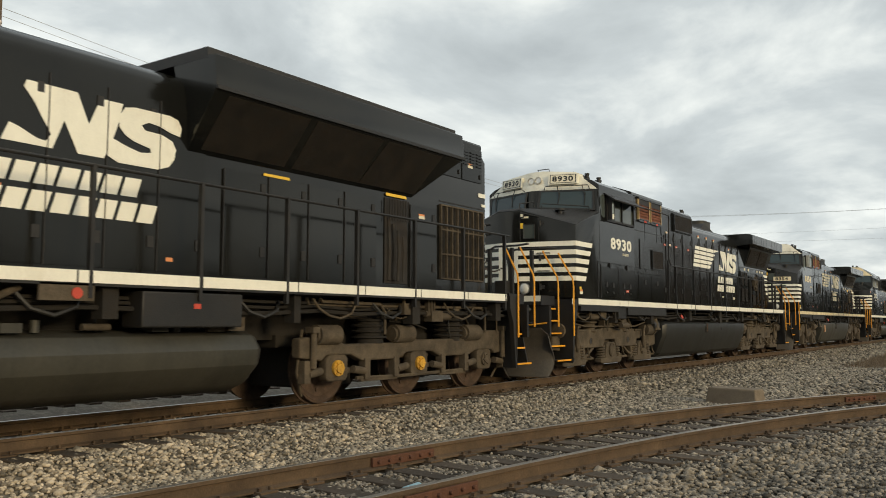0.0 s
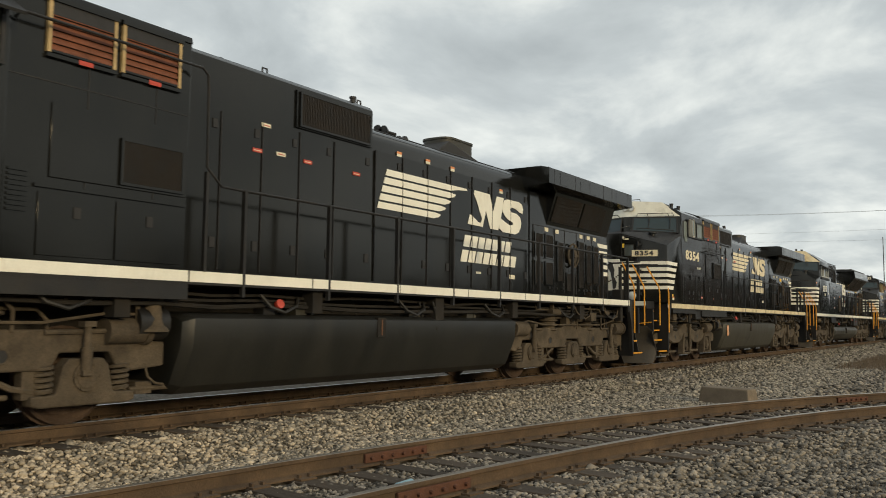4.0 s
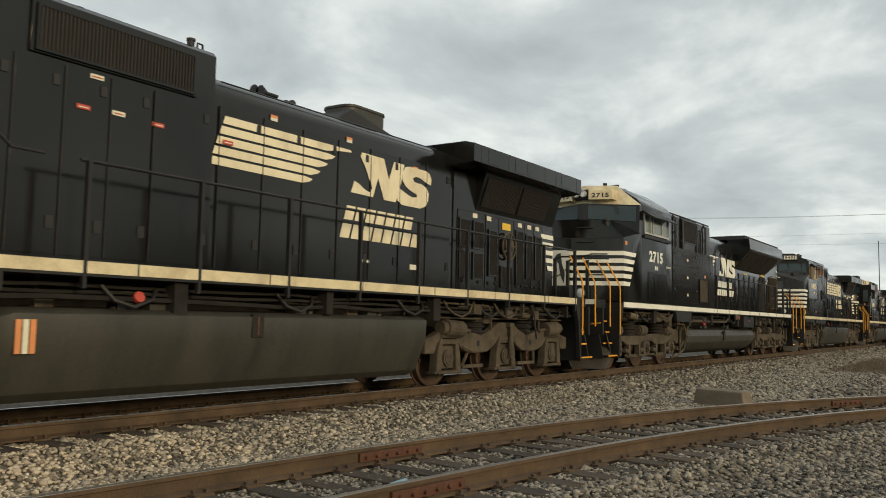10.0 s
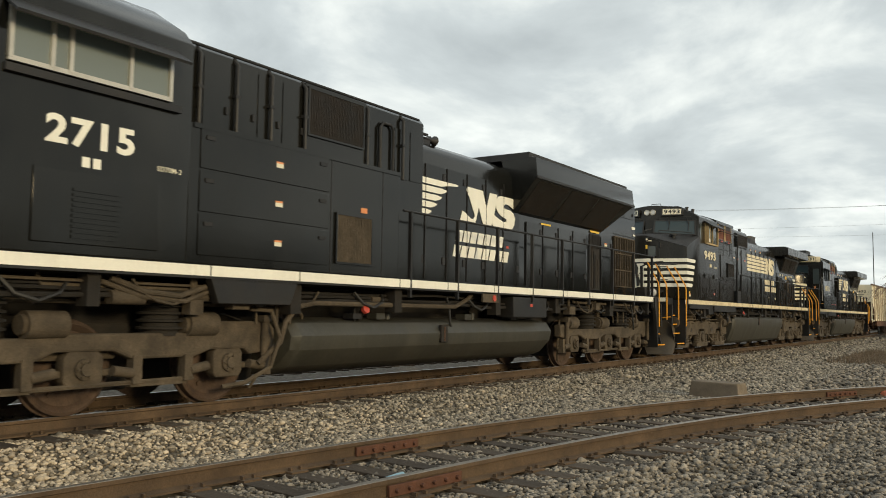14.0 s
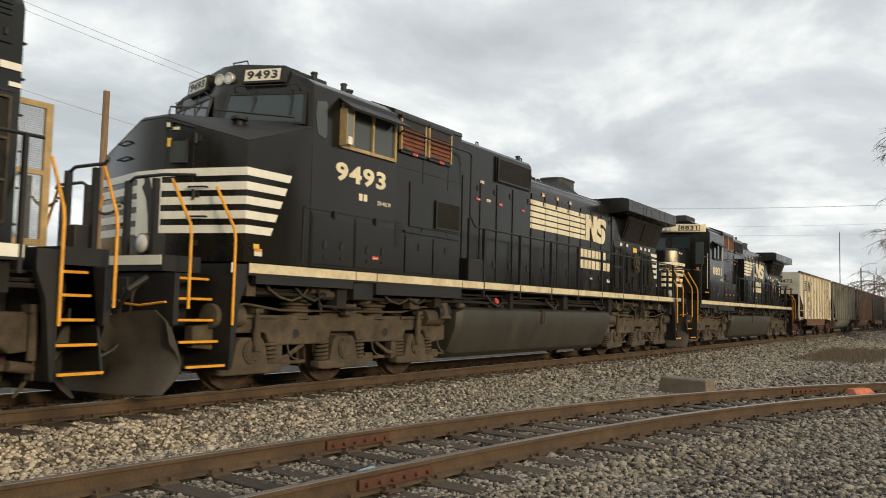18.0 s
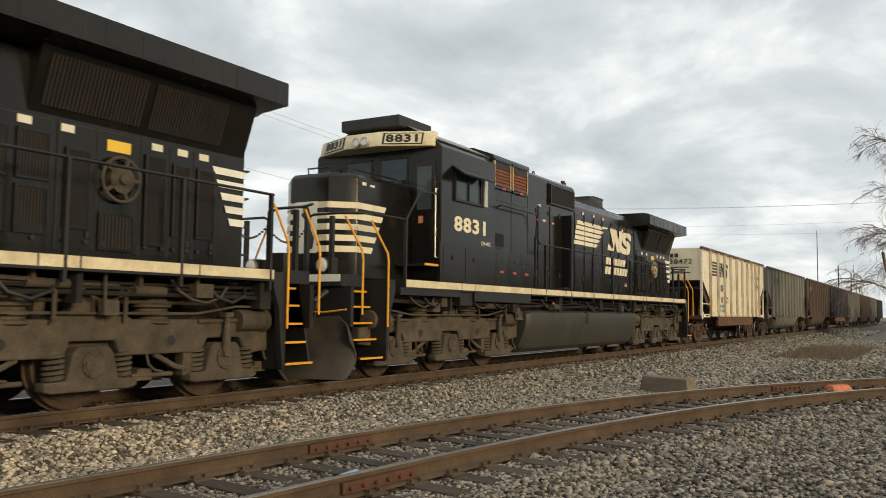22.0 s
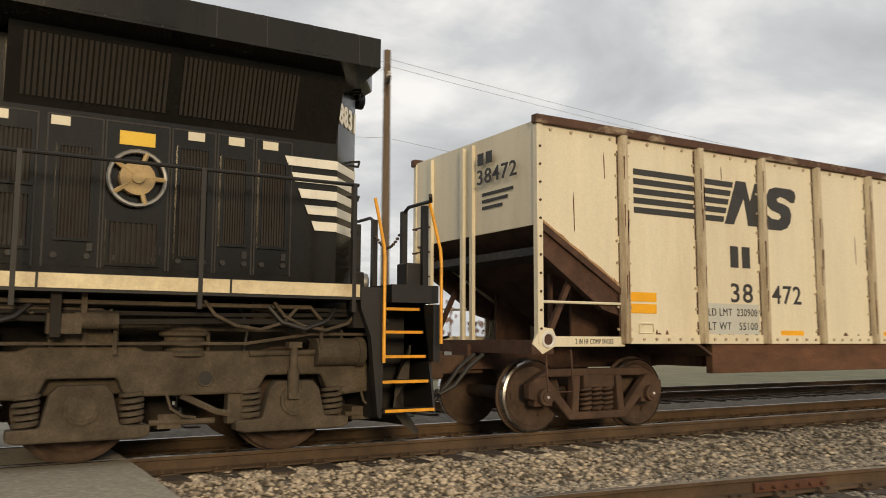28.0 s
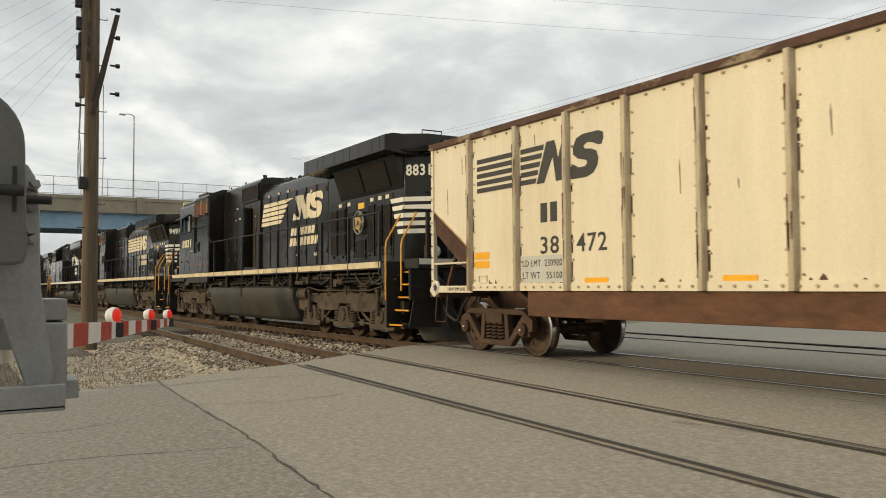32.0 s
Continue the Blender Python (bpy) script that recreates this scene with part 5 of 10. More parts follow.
def brand_mark(root, x0, y, z0, h, width, material, flag, mane=True):
    """The railroad's mark as plain shapes: a flag of bars, a slanted block with a dark head cut out of it, and a curled block."""
    mark = thing_part("logo_mark", root)
    f0, f1 = flag
    for i in range(5):
        za, zb = z0 + h * (0.205 * i), z0 + h * (0.205 * i + 0.155)
        if mane:
            a, c = f0 + 0.053 * i, f0 + 0.053 * i + 0.038
            b = f1 - (4 - i) * 0.165 - (0.10 if i < 4 else -0.12)
            pts = [(a, za), (b - 0.22, za), (b - 0.06, za + h * 0.06), (b, zb - h * 0.03), (b - 0.17, zb), (c, zb)]
            if i == 4:
                pts = [(a, za), (f1 - 0.46, za), (f1 - 0.20, zb - h * 0.09), (f1 + 0.12, zb - h * 0.05), (f1 + 0.10, zb), (c, zb)]
        else:
            pts = [(f0, za), (f1 + 0.05, za), (f1 + 0.05, zb), (f0, zb)]
        part("flag_bar", panel(pts, y), material, mark)
    def blk(pts, t):
        part("mark_block", panel([(x0 + u * width, z0 + v * h) for u, v in pts], y, t), material, mark)
    if mane:
        blk([(0.0, 0.02), (0.035, 0.30), (0.08, 0.26), (0.17, 0.13), (0.215, 0.11), (0.24, 0.22), (0.23, 0.29), (0.19, 0.48), (0.153, 0.68), (0.098, 0.89), (0.11, 1.0),
             (0.37, 0.99), (0.437, 0.51), (0.498, 0.98), (0.627, 0.98), (0.60, 0.60), (0.574, 0.35), (0.527, 0.0), (0.384, 0.0), (0.306, 0.49), (0.25, 0.01)], 0.006)
        q, k = 0.0, 1.0
    else:
        blk([(0.0, 0.0), (0.0, 1.0), (0.23, 1.0), (0.36, 0.46), (0.36, 1.0), (0.55, 1.0), (0.55, 0.0), (0.37, 0.0), (0.18, 0.66), (0.18, 0.0)], 0.006)
        q, k = -0.18, 1.18
    blk([(q + k * u, v) for u, v in ((0.64, 0.93), (0.605, 0.75), (0.61, 0.58), (0.645, 0.46), (0.70, 0.38), (0.80, 0.31), (0.805, 0.24), (0.74, 0.21), (0.66, 0.27), (0.575, 0.36),
         (0.55, 0.20), (0.545, 0.06), (0.61, -0.03), (0.85, -0.03), (0.92, 0.05), (0.955, 0.20), (0.965, 0.38), (0.94, 0.52), (0.865, 0.60), (0.765, 0.61),
         (0.742, 0.69), (0.785, 0.76), (0.85, 0.74), (0.93, 0.66), (0.99, 0.63), (1.0, 0.78), (0.975, 0.92), (0.92, 0.97), (0.70, 0.97))], 0.009)
    return mark


def thing_part(name, root):
    """A small backing plate that carries loose pieces as its children."""
    ob = new(name, Shape().box(0, 0.001, 0, 0.001, 2.0, 2.001).mesh(name, BLACK))
    ob.parent = root
    return ob


def word_blocks(root, x0, y, z0, h, width, n, material, slant=0.30):
    """A row of small slanted blocks where lettering stands."""
    row = thing_part("lettering_row", root)
    p = width / n
    for i in range(n):
        a, b = x0 + p * (i + 0.02), x0 + p * (i + 0.84)
        s = slant * h
        part("letter_block", Shape().prism([(a, z0), (b, z0), (b + s, z0 + h), (a + s, z0 + h)], "y", y - 0.006, y), material, row)


def side_window(root, x0, x1, z0, z1, y, frame, panes, awning=True, glassm=None):
    w = part("cab_window", Shape().box(x0, x1, y - 0.006, y + 0.01, z0, z1), glassm or PANE, root, "dark cab side window")
    fr = Shape().box(x0 - 0.05, x1 + 0.05, y - 0.035, y, z0 - 0.05, z0).box(x0 - 0.05, x1 + 0.05, y - 0.035, y, z1, z1 + 0.05)
    for x in [x0 - 0.05] + [x0 + (x1 - x0) * p - 0.02 for p in panes] + [x1]:
        fr.box(x, x + 0.045, y - 0.04, y, z0 - 0.02, z1 + 0.02)
    part("window_frame", fr, frame, w)
    if awning:
        part("awning", Shape().add([(x0 - 0.12, y, z1 + 0.12), (x1 + 0.12, y, z1 + 0.12), (x1 + 0.12, y - 0.28, z1 - 0.06), (x0 - 0.12, y - 0.28, z1 - 0.06),
                                    (x0 - 0.12, y, z1 + 0.09), (x1 + 0.12, y, z1 + 0.09), (x1 + 0.12, y - 0.27, z1 - 0.09), (x0 - 0.12, y - 0.27, z1 - 0.09)],
                                   [(0, 1, 2, 3), (7, 6, 5, 4), (0, 4, 5, 1), (1, 5, 6, 2), (2, 6, 7, 3), (3, 7, 4, 0)]), DARK, w, "sun awning")
    return w


def nose_bars(root, pts, z0, z1, n, material, taper):
    """White bars round the nose: pts is the plan of the nose from the middle to the side, at y < 0 (and mirrored)."""
    for i in range(n):
        za = z0 + (z1 - z0) * i / n
        zb = za + (z1 - z0) / n * 0.56
        for sd in (1, -1):
            s = Shape()
            for j, (a, b) in enumerate(zip(pts, pts[1:])):
                if j == len(pts) - 2:
                    b = (b[0] - taper * (n - 1 - i), b[1])
                    c = (b[0] + taper * 0.56, b[1])
                else:
                    c = b
                nx, ny = (b[1] - a[1]), -(b[0] - a[0])
                k = math.hypot(nx, ny)
                nx, ny = nx / k * 0.006, ny / k * 0.006
                low = [(a[0] + nx, sd * (a[1] + ny), za), (b[0] + nx, sd * (b[1] + ny), za), (b[0] - nx, sd * (b[1] - ny), za), (a[0] - nx, sd * (a[1] - ny), za)]
                high = [(a[0] + nx, sd * (a[1] + ny), zb), (c[0] + nx, sd * (c[1] + ny), zb), (c[0] - nx, sd * (c[1] - ny), zb), (a[0] - nx, sd * (a[1] - ny), zb)]
                s.hull8(low, high) if sd > 0 else s.hull8(low[::-1], high[::-1])
            part("nose_bar", s, material, root, "white bar painted round the nose")


def headlights(root, x, y0, z, way=-1, name="headlight"):
    """A pair of sealed-beam lamps in rims."""
    for y in (y0 - 0.10, y0 + 0.10):
        h = part(name, Shape().tube([(x + way * 0.07, y + 0.082 * math.cos(math.pi * k / 8), z + 0.082 * math.sin(math.pi * k / 8)) for k in range(17)], 0.014, 6).cyl((x, y, z), (x + way * 0.05, y, z), 0.085, 16), ALU, root)
        part("lens", Shape().cyl((x + way * 0.045, y, z), (x + way * 0.07, y, z), 0.074, 16, 0.06), LENS, h, "clear headlight lens")


def roof_bits(root, spots):
    for x, y, z, r, h in spots:
        part("roof_vent", Shape().cyl((x, y, z - 0.05), (x, y, z + h), r, 10).cyl((x, y, z + h), (x, y, z + h + 0.03), r * 1.2, 10), ROOF, root)


def horns(root, x, y, z):
    s = Shape().box(x - 0.15, x + 0.2, y - 0.04, y + 0.04, z, z + 0.08)
    for k, (dy, dz, w) in enumerate(((-0.14, 0.10, -1), (0.0, 0.16, -1), (0.14, 0.10, 1), (0.0, 0.06, 1))):
        s.cyl((x + w * 0.05, y + dy, z + 0.08 + dz * 0.5), (x + w * 0.26, y + dy, z + 0.08 + dz * 0.5), 0.03, 8).cyl((x + w * 0.26, y + dy, z + 0.08 + dz * 0.5), (x + w * 0.40, y + dy, z + 0.08 + dz * 0.5), 0.03, 10, 0.10)
    part("horn", s, IRON, root, "black multi-chime air horn")


def stack(root, x0, x1, z):
    """Oblong exhaust casing, open at the top, with a sloping fairing before it."""
    c, a, b = (x0 + x1) / 2, (x1 - x0) / 2, 0.34
    pts = []
    for q, (sx, sy) in enumerate(((1, 1), (-1, 1), (-1, -1), (1, -1))):
        for i in range(5):
            t = math.pi / 2 * (q + i / 4)
            pts.append((c + sx * (a - 0.20) + 0.20 * math.cos(t), sy * (b - 0.20) + 0.20 * math.sin(t)))
    s = Shape().loft([[(x, y, z - 0.1) for x, y in pts], [(x, y, z + 0.37) for x, y in pts], [(c + (x - c) * 1.03, y * 1.05, z + 0.37) for x, y in pts], [(c + (x - c) * 1.03, y * 1.05, z + 0.41) for x, y in pts],
                      [(c + (x - c) * 0.9, y * 0.86, z + 0.41) for x, y in pts], [(c + (x - c) * 0.9, y * 0.86, z + 0.10) for x, y in pts]])
    part("exhaust_pipe", s, TANK, root, "sooty exhaust stack")
    part("stack_base", Shape().prism([(x0 - 0.55, z - 0.1), (x1 + 0.2, z - 0.1), (x1 + 0.2, z + 0.03), (x0 - 0.02, z + 0.30), (x0 - 0.30, z + 0.12)], "y", -0.40, 0.40), ROOF, root, bevel=0.02)


def long_hood(root, secs, material=None):
    """The engine hood in sections (x0, x1, half width, eaves, crown)."""
    for x0, x1, hw, ze, zc in secs:
        pr = [(-hw, 1.74), (hw, 1.74), (hw, ze), (hw - 0.06, ze + (zc - ze) * 0.5), (hw - 0.22, zc - 0.02), (hw - 0.4, zc), (-hw + 0.4, zc), (-hw + 0.22, zc - 0.02), (-hw + 0.06, ze + (zc - ze) * 0.5), (-hw, ze)]
        part("hood_section", Shape().prism(pr, "x", x0, x1), material or BLACK, root)


def ge_radiator(root, x0, x1, thin=0.40, gx=None):
    """Rear radiator cab with its overhanging wings and raked intake grilles."""
    zt, zb = 4.50, 4.50 - thin
    pr = [(-1.50, zb + 0.02), (-1.50, zt - 0.05), (-1.30, zt), (1.30, zt), (1.50, zt - 0.05), (1.50, zb + 0.02), (1.02, zb - 0.03), (-1.02, zb - 0.03)]
    wing = part("radiator_wing", Shape().prism(pr, "x", x0, x1), BLACK, root, "overhanging black radiator wing with rust-worn edge")
    for sd in (-1, 1):
        bolts = Shape()
        for i in range(9):
            x = x0 + (x1 - x0) * (i + 0.5) / 9
            bolts.cyl((x, sd * 1.34, zt - 0.02), (x, sd * 1.34, zt + 0.012), 0.02, 6)
            bolts.box(x - 0.006, x + 0.006, sd * 1.498, sd * 1.503, zb + 0.03, zb + thin - 0.06)
        part("wing_bolts", bolts, ROOF, wing, stuff=True)
        for i in (1, 3, 4, 7):
            x = x0 + (x1 - x0) * i / 9
            part("access_plate", Shape().box(x, x + 0.42, sd * 1.50, sd * 1.505, zb + 0.05, zb + thin - 0.09), BLACK, wing)
    g0, g1 = gx
    for sd in (-1, 1):
        r = Shape().prism([(sd * 0.90, 3.36), (sd * 1.14, zb - 0.02), (sd * 0.88, zb - 0.02), (sd * 0.86, 3.36)], "x", g0 - 0.12, g1 + 0.42)
        rake = part("radiator_rake", r, BLACK, root)
        mid = (g0 + g1) / 2
        for a, b in ((g0, mid - 0.06), (mid + 0.06, g1 - 0.1)):
            sl = Shape()
            n = 26
            for i in range(n):
                x = a + (b - a) * (i + 0.5) / n
                w = (b - a) / n * 0.30
                lo, hi = (0.905 + 0.24 * 0.12, 3.36 + 0.12 * (zb - 3.38)), (0.905 + 0.24 * 0.9, 3.36 + 0.9 * (zb - 3.38))
                sl.hull8([(x - w, sd * lo[0], lo[1]), (x + w, sd * lo[0], lo[1]), (x + w, sd * (lo[0] + 0.02), lo[1] - 0.005), (x - w, sd * (lo[0] + 0.02), lo[1] - 0.005)],
                         [(x - w, sd * hi[0], hi[1]), (x + w, sd * hi[0], hi[1]), (x + w, sd * (hi[0] + 0.02), hi[1] - 0.005), (x - w, sd * (hi[0] + 0.02), hi[1] - 0.005)])
            part("slats", sl, GRILLE, rake, "dusty radiator intake slats", stuff=True)
    return wing


def ge_rear_panels(root, x0, x1, y, rng):
    """Doors, small grilles and the hand-brake wheel below the radiators."""
    u = (x1 - x0) / 4.4
    for gx0, gx1, gz0, gz1 in ((0.05, 0.42, 2.62, 3.12), (0.05, 0.42, 2.02, 2.5), (0.58, 0.95, 2.62, 3.12), (0.58, 0.95, 2.02, 2.5),
                               (1.22, 1.52, 2.12, 3.0), (1.72, 2.2, 1.9, 2.3), (2.42, 2.72, 2.0, 3.1), (2.9, 3.15, 2.15, 3.05), (3.34, 3.62, 2.15, 3.05)):
        grille(root, "small_grille", x0 + gx0 * u, x0 + gx1 * u, gz0, gz1, y - 0.012, 9)
    for a, b in ((0.0, 1.0), (1.1, 1.62), (1.66, 2.3), (2.34, 2.8), (2.84, 3.24), (3.28, 3.7)):
        d = part("service_door", Shape().box(x0 + a * u, x0 + b * u, y - 0.01, y, 1.85, 3.30), BLACK, root)
        part("latch", Shape().box(x0 + b * u - 0.1, x0 + b * u - 0.05, y - 0.03, y - 0.008, 2.0, 2.08), DARK, d)
        for xx in (x0 + a * u - 0.012, x0 + b * u - 0.004):
            part("door_gap", Shape().box(xx, xx + 0.016, y - 0.013, y - 0.004, 1.84, 3.31), IRON, d)
        part("door_gap", Shape().box(x0 + a * u, x0 + b * u, y - 0.013, y - 0.004, 3.296, 3.312), IRON, d)
        for q in (0.2, 0.8):
            part("door_dog", Shape().cyl((x0 + (a + (b - a) * q) * u, y - 0.01, 1.95), (x0 + (a + (b - a) * q) * u, y - 0.035, 1.95), 0.03, 8), DARK, d)
    cx, cz, cy = x0 + 1.97 * u, 2.74, y - 0.09
    rim = Shape().tube([(cx + 0.27 * math.cos(i * math.tau / 24), cy, cz + 0.27 * math.sin(i * math.tau / 24)) for i in range(25)], 0.022, 6)
    bright = root.name == "locomotive.005"
    w = part("brake_wheel", rim, GALV if bright else GRIME, root, "round hand-brake wheel")
    sp = Shape().cyl((cx, cy - 0.02, cz), (cx, y, cz), 0.17, 20).cyl((cx, cy - 0.06, cz), (cx, cy, cz), 0.06, 12)
    for i in range(5):
        a = i * math.tau / 5
        sp.tube([(cx, cy, cz), (cx + 0.27 * math.cos(a), cy, cz + 0.27 * math.sin(a))], 0.026, 6)
    part("wheel_hub", sp, FRAME_TAN if bright else GRIME, w, "rusty brake wheel hub and spokes")
    if root.name != "locomotive.001":
        part("warning_plate", Shape().box(cx - 0.17, cx + 0.17, y - 0.018, y - 0.012, 3.08, 3.22), YTAG, root, "yellow warning plate")
    for a in (0.55, 1.12, 2.5, 2.95, 3.35):
        part("pale_decal", Shape().box(x0 + a * u, x0 + a * u + 0.17, y - 0.018, y - 0.013, 3.2, 3.29), WTAG, root)


def rear_end(root, x, hw, z0, z1, digits, bars=True):
    """Rear face of the hood with its bars, ladder irons and writing."""
    if bars:
        for i in range(5):
            za = 2.36 + 0.175 * i
            s = Shape().box(x + 0.001, x + 0.007, -hw + 0.0, hw - 0.0, za, za + 0.10)
            part("rear_bar", s, WHITE, root, "white bar across the rear of the hood")
    for i in range(6):
        z = 2.0 + 0.40 * i
        part("ladder_iron", Shape().tube([(x, -hw + 0.10, z), (x + 0.09, -hw + 0.10, z), (x + 0.09, -hw + 0.45, z), (x, -hw + 0.45, z)], 0.014, 6), DARK, root)
    if digits:
        lettering("road_number", digits, 0.26, WHITE, root, face_behind(x + 0.004, -hw + 0.16, 3.60), 0.80, 0.03)
    headlights(root, x, 0.0, 3.95, 1, "rear_headlight")


def ge_rear_end(root, x, hw, digits):
    """Chamfered rear of the radiator cab: white bars, number, ladder irons and lights."""
    q, e = 0.42, 0.45                    # depth of the chamfer and half width of the rear face
    plan = [(x, -hw), (x + q, -e), (x + q, e), (x, hw)]
    part("rear_cab_end", Shape().prism(plan, "z", 1.745, 4.48), BLACK, root, "chamfered rear end of the hood", bevel=0.015)
    part("rear_cowl", Shape().prism([(x + 0.2, -1.2), (x + q + 0.14, -0.62), (x + q + 0.14, 0.62), (x + 0.2, 1.2)], "z", 4.12, 4.50), BLACK, root, bevel=0.03)
    k = math.hypot(q, hw - e)
    nx, ny = (hw - e) / k, -q / k
    for i in range(5):
        za = 2.36 + 0.175 * i
        part("rear_bar", panel([(x - 0.58 + 0.08 * (4 - i), za), (x, za), (x, za + 0.10), (x - 0.62 + 0.08 * (4 - i), za + 0.10)], -hw - 0.014, 0.006), WHITE, root, "white bar round the rear corner")
        o = 0.005
        part("rear_bar", Shape().hull8([(x, -hw, za), (x + q, -e, za), (x + q + nx * o, -e + ny * o, za), (x + nx * o, -hw + ny * o, za)], [(x, -hw, za + 0.10), (x + q, -e, za + 0.10), (x + q + nx * o, -e + ny * o, za + 0.10), (x + nx * o, -hw + ny * o, za + 0.10)]), WHITE, root, "white bar across the rear")
        part("rear_bar", Shape().box(x + q, x + q + 0.005, -e, e * (0.3 if i in (0, 4) else -0.2), za, za + 0.10), WHITE, root)
    part("crest_panel", Shape().box(x + q, x + q + 0.004, -0.1, e, 2.36, 3.16), WHITE, root, "white panel on the rear")
    for i in (0, 1, 2, 3, 5):
        z = 2.0 + 0.42 * i
        u = 0.80
        a, b = (x + q * u, -hw + (hw - e) * u), (x + q, -e + 0.12)
        part("ladder_iron", Shape().tube([(a[0], a[1], z), (a[0] + nx * 0.10, a[1] + ny * 0.10, z), (b[0] + 0.10, b[1], z), (b[0], b[1], z)], 0.014, 6), DARK, root)
    lettering("road_number", digits, 0.25, WHITE, root, Matrix.Translation((x + 0.03 + nx * 0.004, -hw + 0.03 + ny * 0.004, 3.62)) @ Matrix.Rotation(math.atan2(hw - e, q), 4, "Z") @ NEAR, 0.55, 0.03)
    for z in (4.22, 4.40):
        h = part("rear_headlight", Shape().cyl((x + q + 0.12, -0.2, z - 0.1), (x + q + 0.2, -0.2, z - 0.1), 0.10, 16), DARK, root)
        part("lens", Shape().cyl((x + q + 0.19, -0.2, z - 0.1), (x + q + 0.21, -0.2, z - 0.1), 0.08, 16, 0.06), LENS, h, "clear rear headlight lens")
    part("roof_handrail", Shape().tube([(x + 0.1, -0.5, 4.5), (x + 0.1, -0.5, 4.66), (x + 0.1, 0.0, 4.66), (x + 0.1, 0.0, 4.5)], 0.016, 6), DARK, root)


def ge_loco(name, label, digits, X, kind, L=22.3, mane=True, sillm=None, seed=1, white=False, mark=None, ink=None):
    """A six-axle road locomotive with raised rear radiators. kind: 'wide' or 'narrow' cab; white: paint over the windshield."""
    rng = random.Random(seed)
    root = thing(name, label, "locomotive", "locomotives of the train", at=(X, YC, 0))
    d = L - 22.3                       # shorter ones lose length in the middle
    ofs = lambda x: x + d
    sill(root, 1.55 if kind != "narrow" else 1.85, ofs(20.78), [3.85, 4.4, 7.1, 9.2, 11.2, 13.2, 15.3, 17.2, 17.7, 19.4] if not d else [3.6, 4.05, 6.7, 8.6, 10.6, 12.5, 14.4, 16.4, 18.6], sillm or WHITE)
    for sd in (-1, 1):
        part("side_skirt", Shape().box(4.4, 7.1, sd * 1.40, sd * 1.495, 1.40, 1.60), DARK, root)
        part("side_skirt", Shape().box(1.7, 3.8, sd * 1.40, sd * 1.495, 1.47, 1.60), DARK, root)
    part("equipment_box", Shape().box(3.87, 4.38, -1.46, -1.3, 1.30, 1.62), DARK, root, bevel=0.02)
    (old_ge_truck if d else ge_truck)(root, 3.83 if d else 4.0)
    (old_ge_truck if d else ge_truck)(root, ofs(18.15))
    fuel_tank(root, 7.15, ofs(15.15), False, "black slab-sided fuel tank" if seed == 11 else "dusty black slab-sided fuel tank", TANK_BLACK if seed == 11 else TANK)
    underside(root, 1.2, ofs(21.2), rng)
    part("air_reservoir", Shape().cyl((6.6, -1.15, 1.12), (7.0, -1.15, 1.12), 0.2, 12), DARK, root)
    coupler(root, 0.0, -1)
    coupler(root, L, 1)
    plow(root, 0.15, -1)
    plow(root, L - 0.42, 1, 0.70)
    for sd in (-1, 1):
        step_well(root, 0.55, 1.28, -1, sd, None)
        step_well(root, L - 0.55, L - 1.25, 1, sd, None)
    end_rails(root, 0.45, -1)
    end_rails(root, L - 0.45, 1)
    if d:
        for i, m in enumerate((ORTAG, WTAG, ORTAG)):
            part("tank_placard", Shape().box(7.28 + 0.075 * i, 7.34 + 0.075 * i, -1.452, -1.446, 0.78, 1.12), m, root, "striped placard on the tank")
    if digits == "9493":
        pb = part("perforated_box", Shape().box(7.34, 8.0, -1.49, -1.20, 1.75, 2.18), DARK, root, "black perforated step box on the running board", bevel=0.01)
        for q in range(18):
            hx, hz = 7.43 + 0.10 * (q % 6), 1.86 + 0.105 * (q // 6)
            part("hole", Shape().cyl((hx, -1.488, hz), (hx, -1.4915, hz), 0.030, 10), IRON, pb)
        for i in range(2):
            part("owner_mark_block", panel([(3.86 + 0.12 * i, 2.86), (3.95 + 0.12 * i, 2.86), (3.95 + 0.12 * i, 2.97), (3.86 + 0.12 * i, 2.97)], -1.502), AGED, root)
    # hood
    hw = 0.88
    e0 = 7.1 + d * 0.6
    e1 = 11.15 if not d else 10.05           # end of the tall section
    long_hood(root, ((e0, e1, 0.92, 4.60, 4.73), (e1, 16.6 + d, hw, 4.12, 4.42), (16.6 + d, 20.74 + d, hw + 0.02, 4.02, 4.10)))
    g0, g1 = (9.45, e1 - 0.13) if not d else (7.6, 9.65)
    part("blower_block", Shape().box(g0 - 0.08, g1 + 0.08, -0.955, -0.92, 3.98, 4.54), BLACK, root, bevel=0.004)
    grille(root, "blower_grille", g0, g1, 4.03, 4.49, -0.957, 44)
    hood_doors(root, e0 + 0.15, e1 - 0.95, 1.82, 3.92, -0.92, 4, rng, False)
    if kind == "narrow":               # one engine-room door stands open
        # black plate paints the darkness inside the engine room
        part("door_opening", Shape().box(e1 - 0.72, e1 - 0.04, -0.926, -0.90, 1.84, 3.80), IRON, root, "dark plate for the unlit open doorway of the engine room")
        part("open_door", Shape().box(e1 - 0.84, e1 - 0.80, -1.20, -0.92, 1.86, 3.78), BLACK, root, "engine-room door standing open", bevel=0.004)
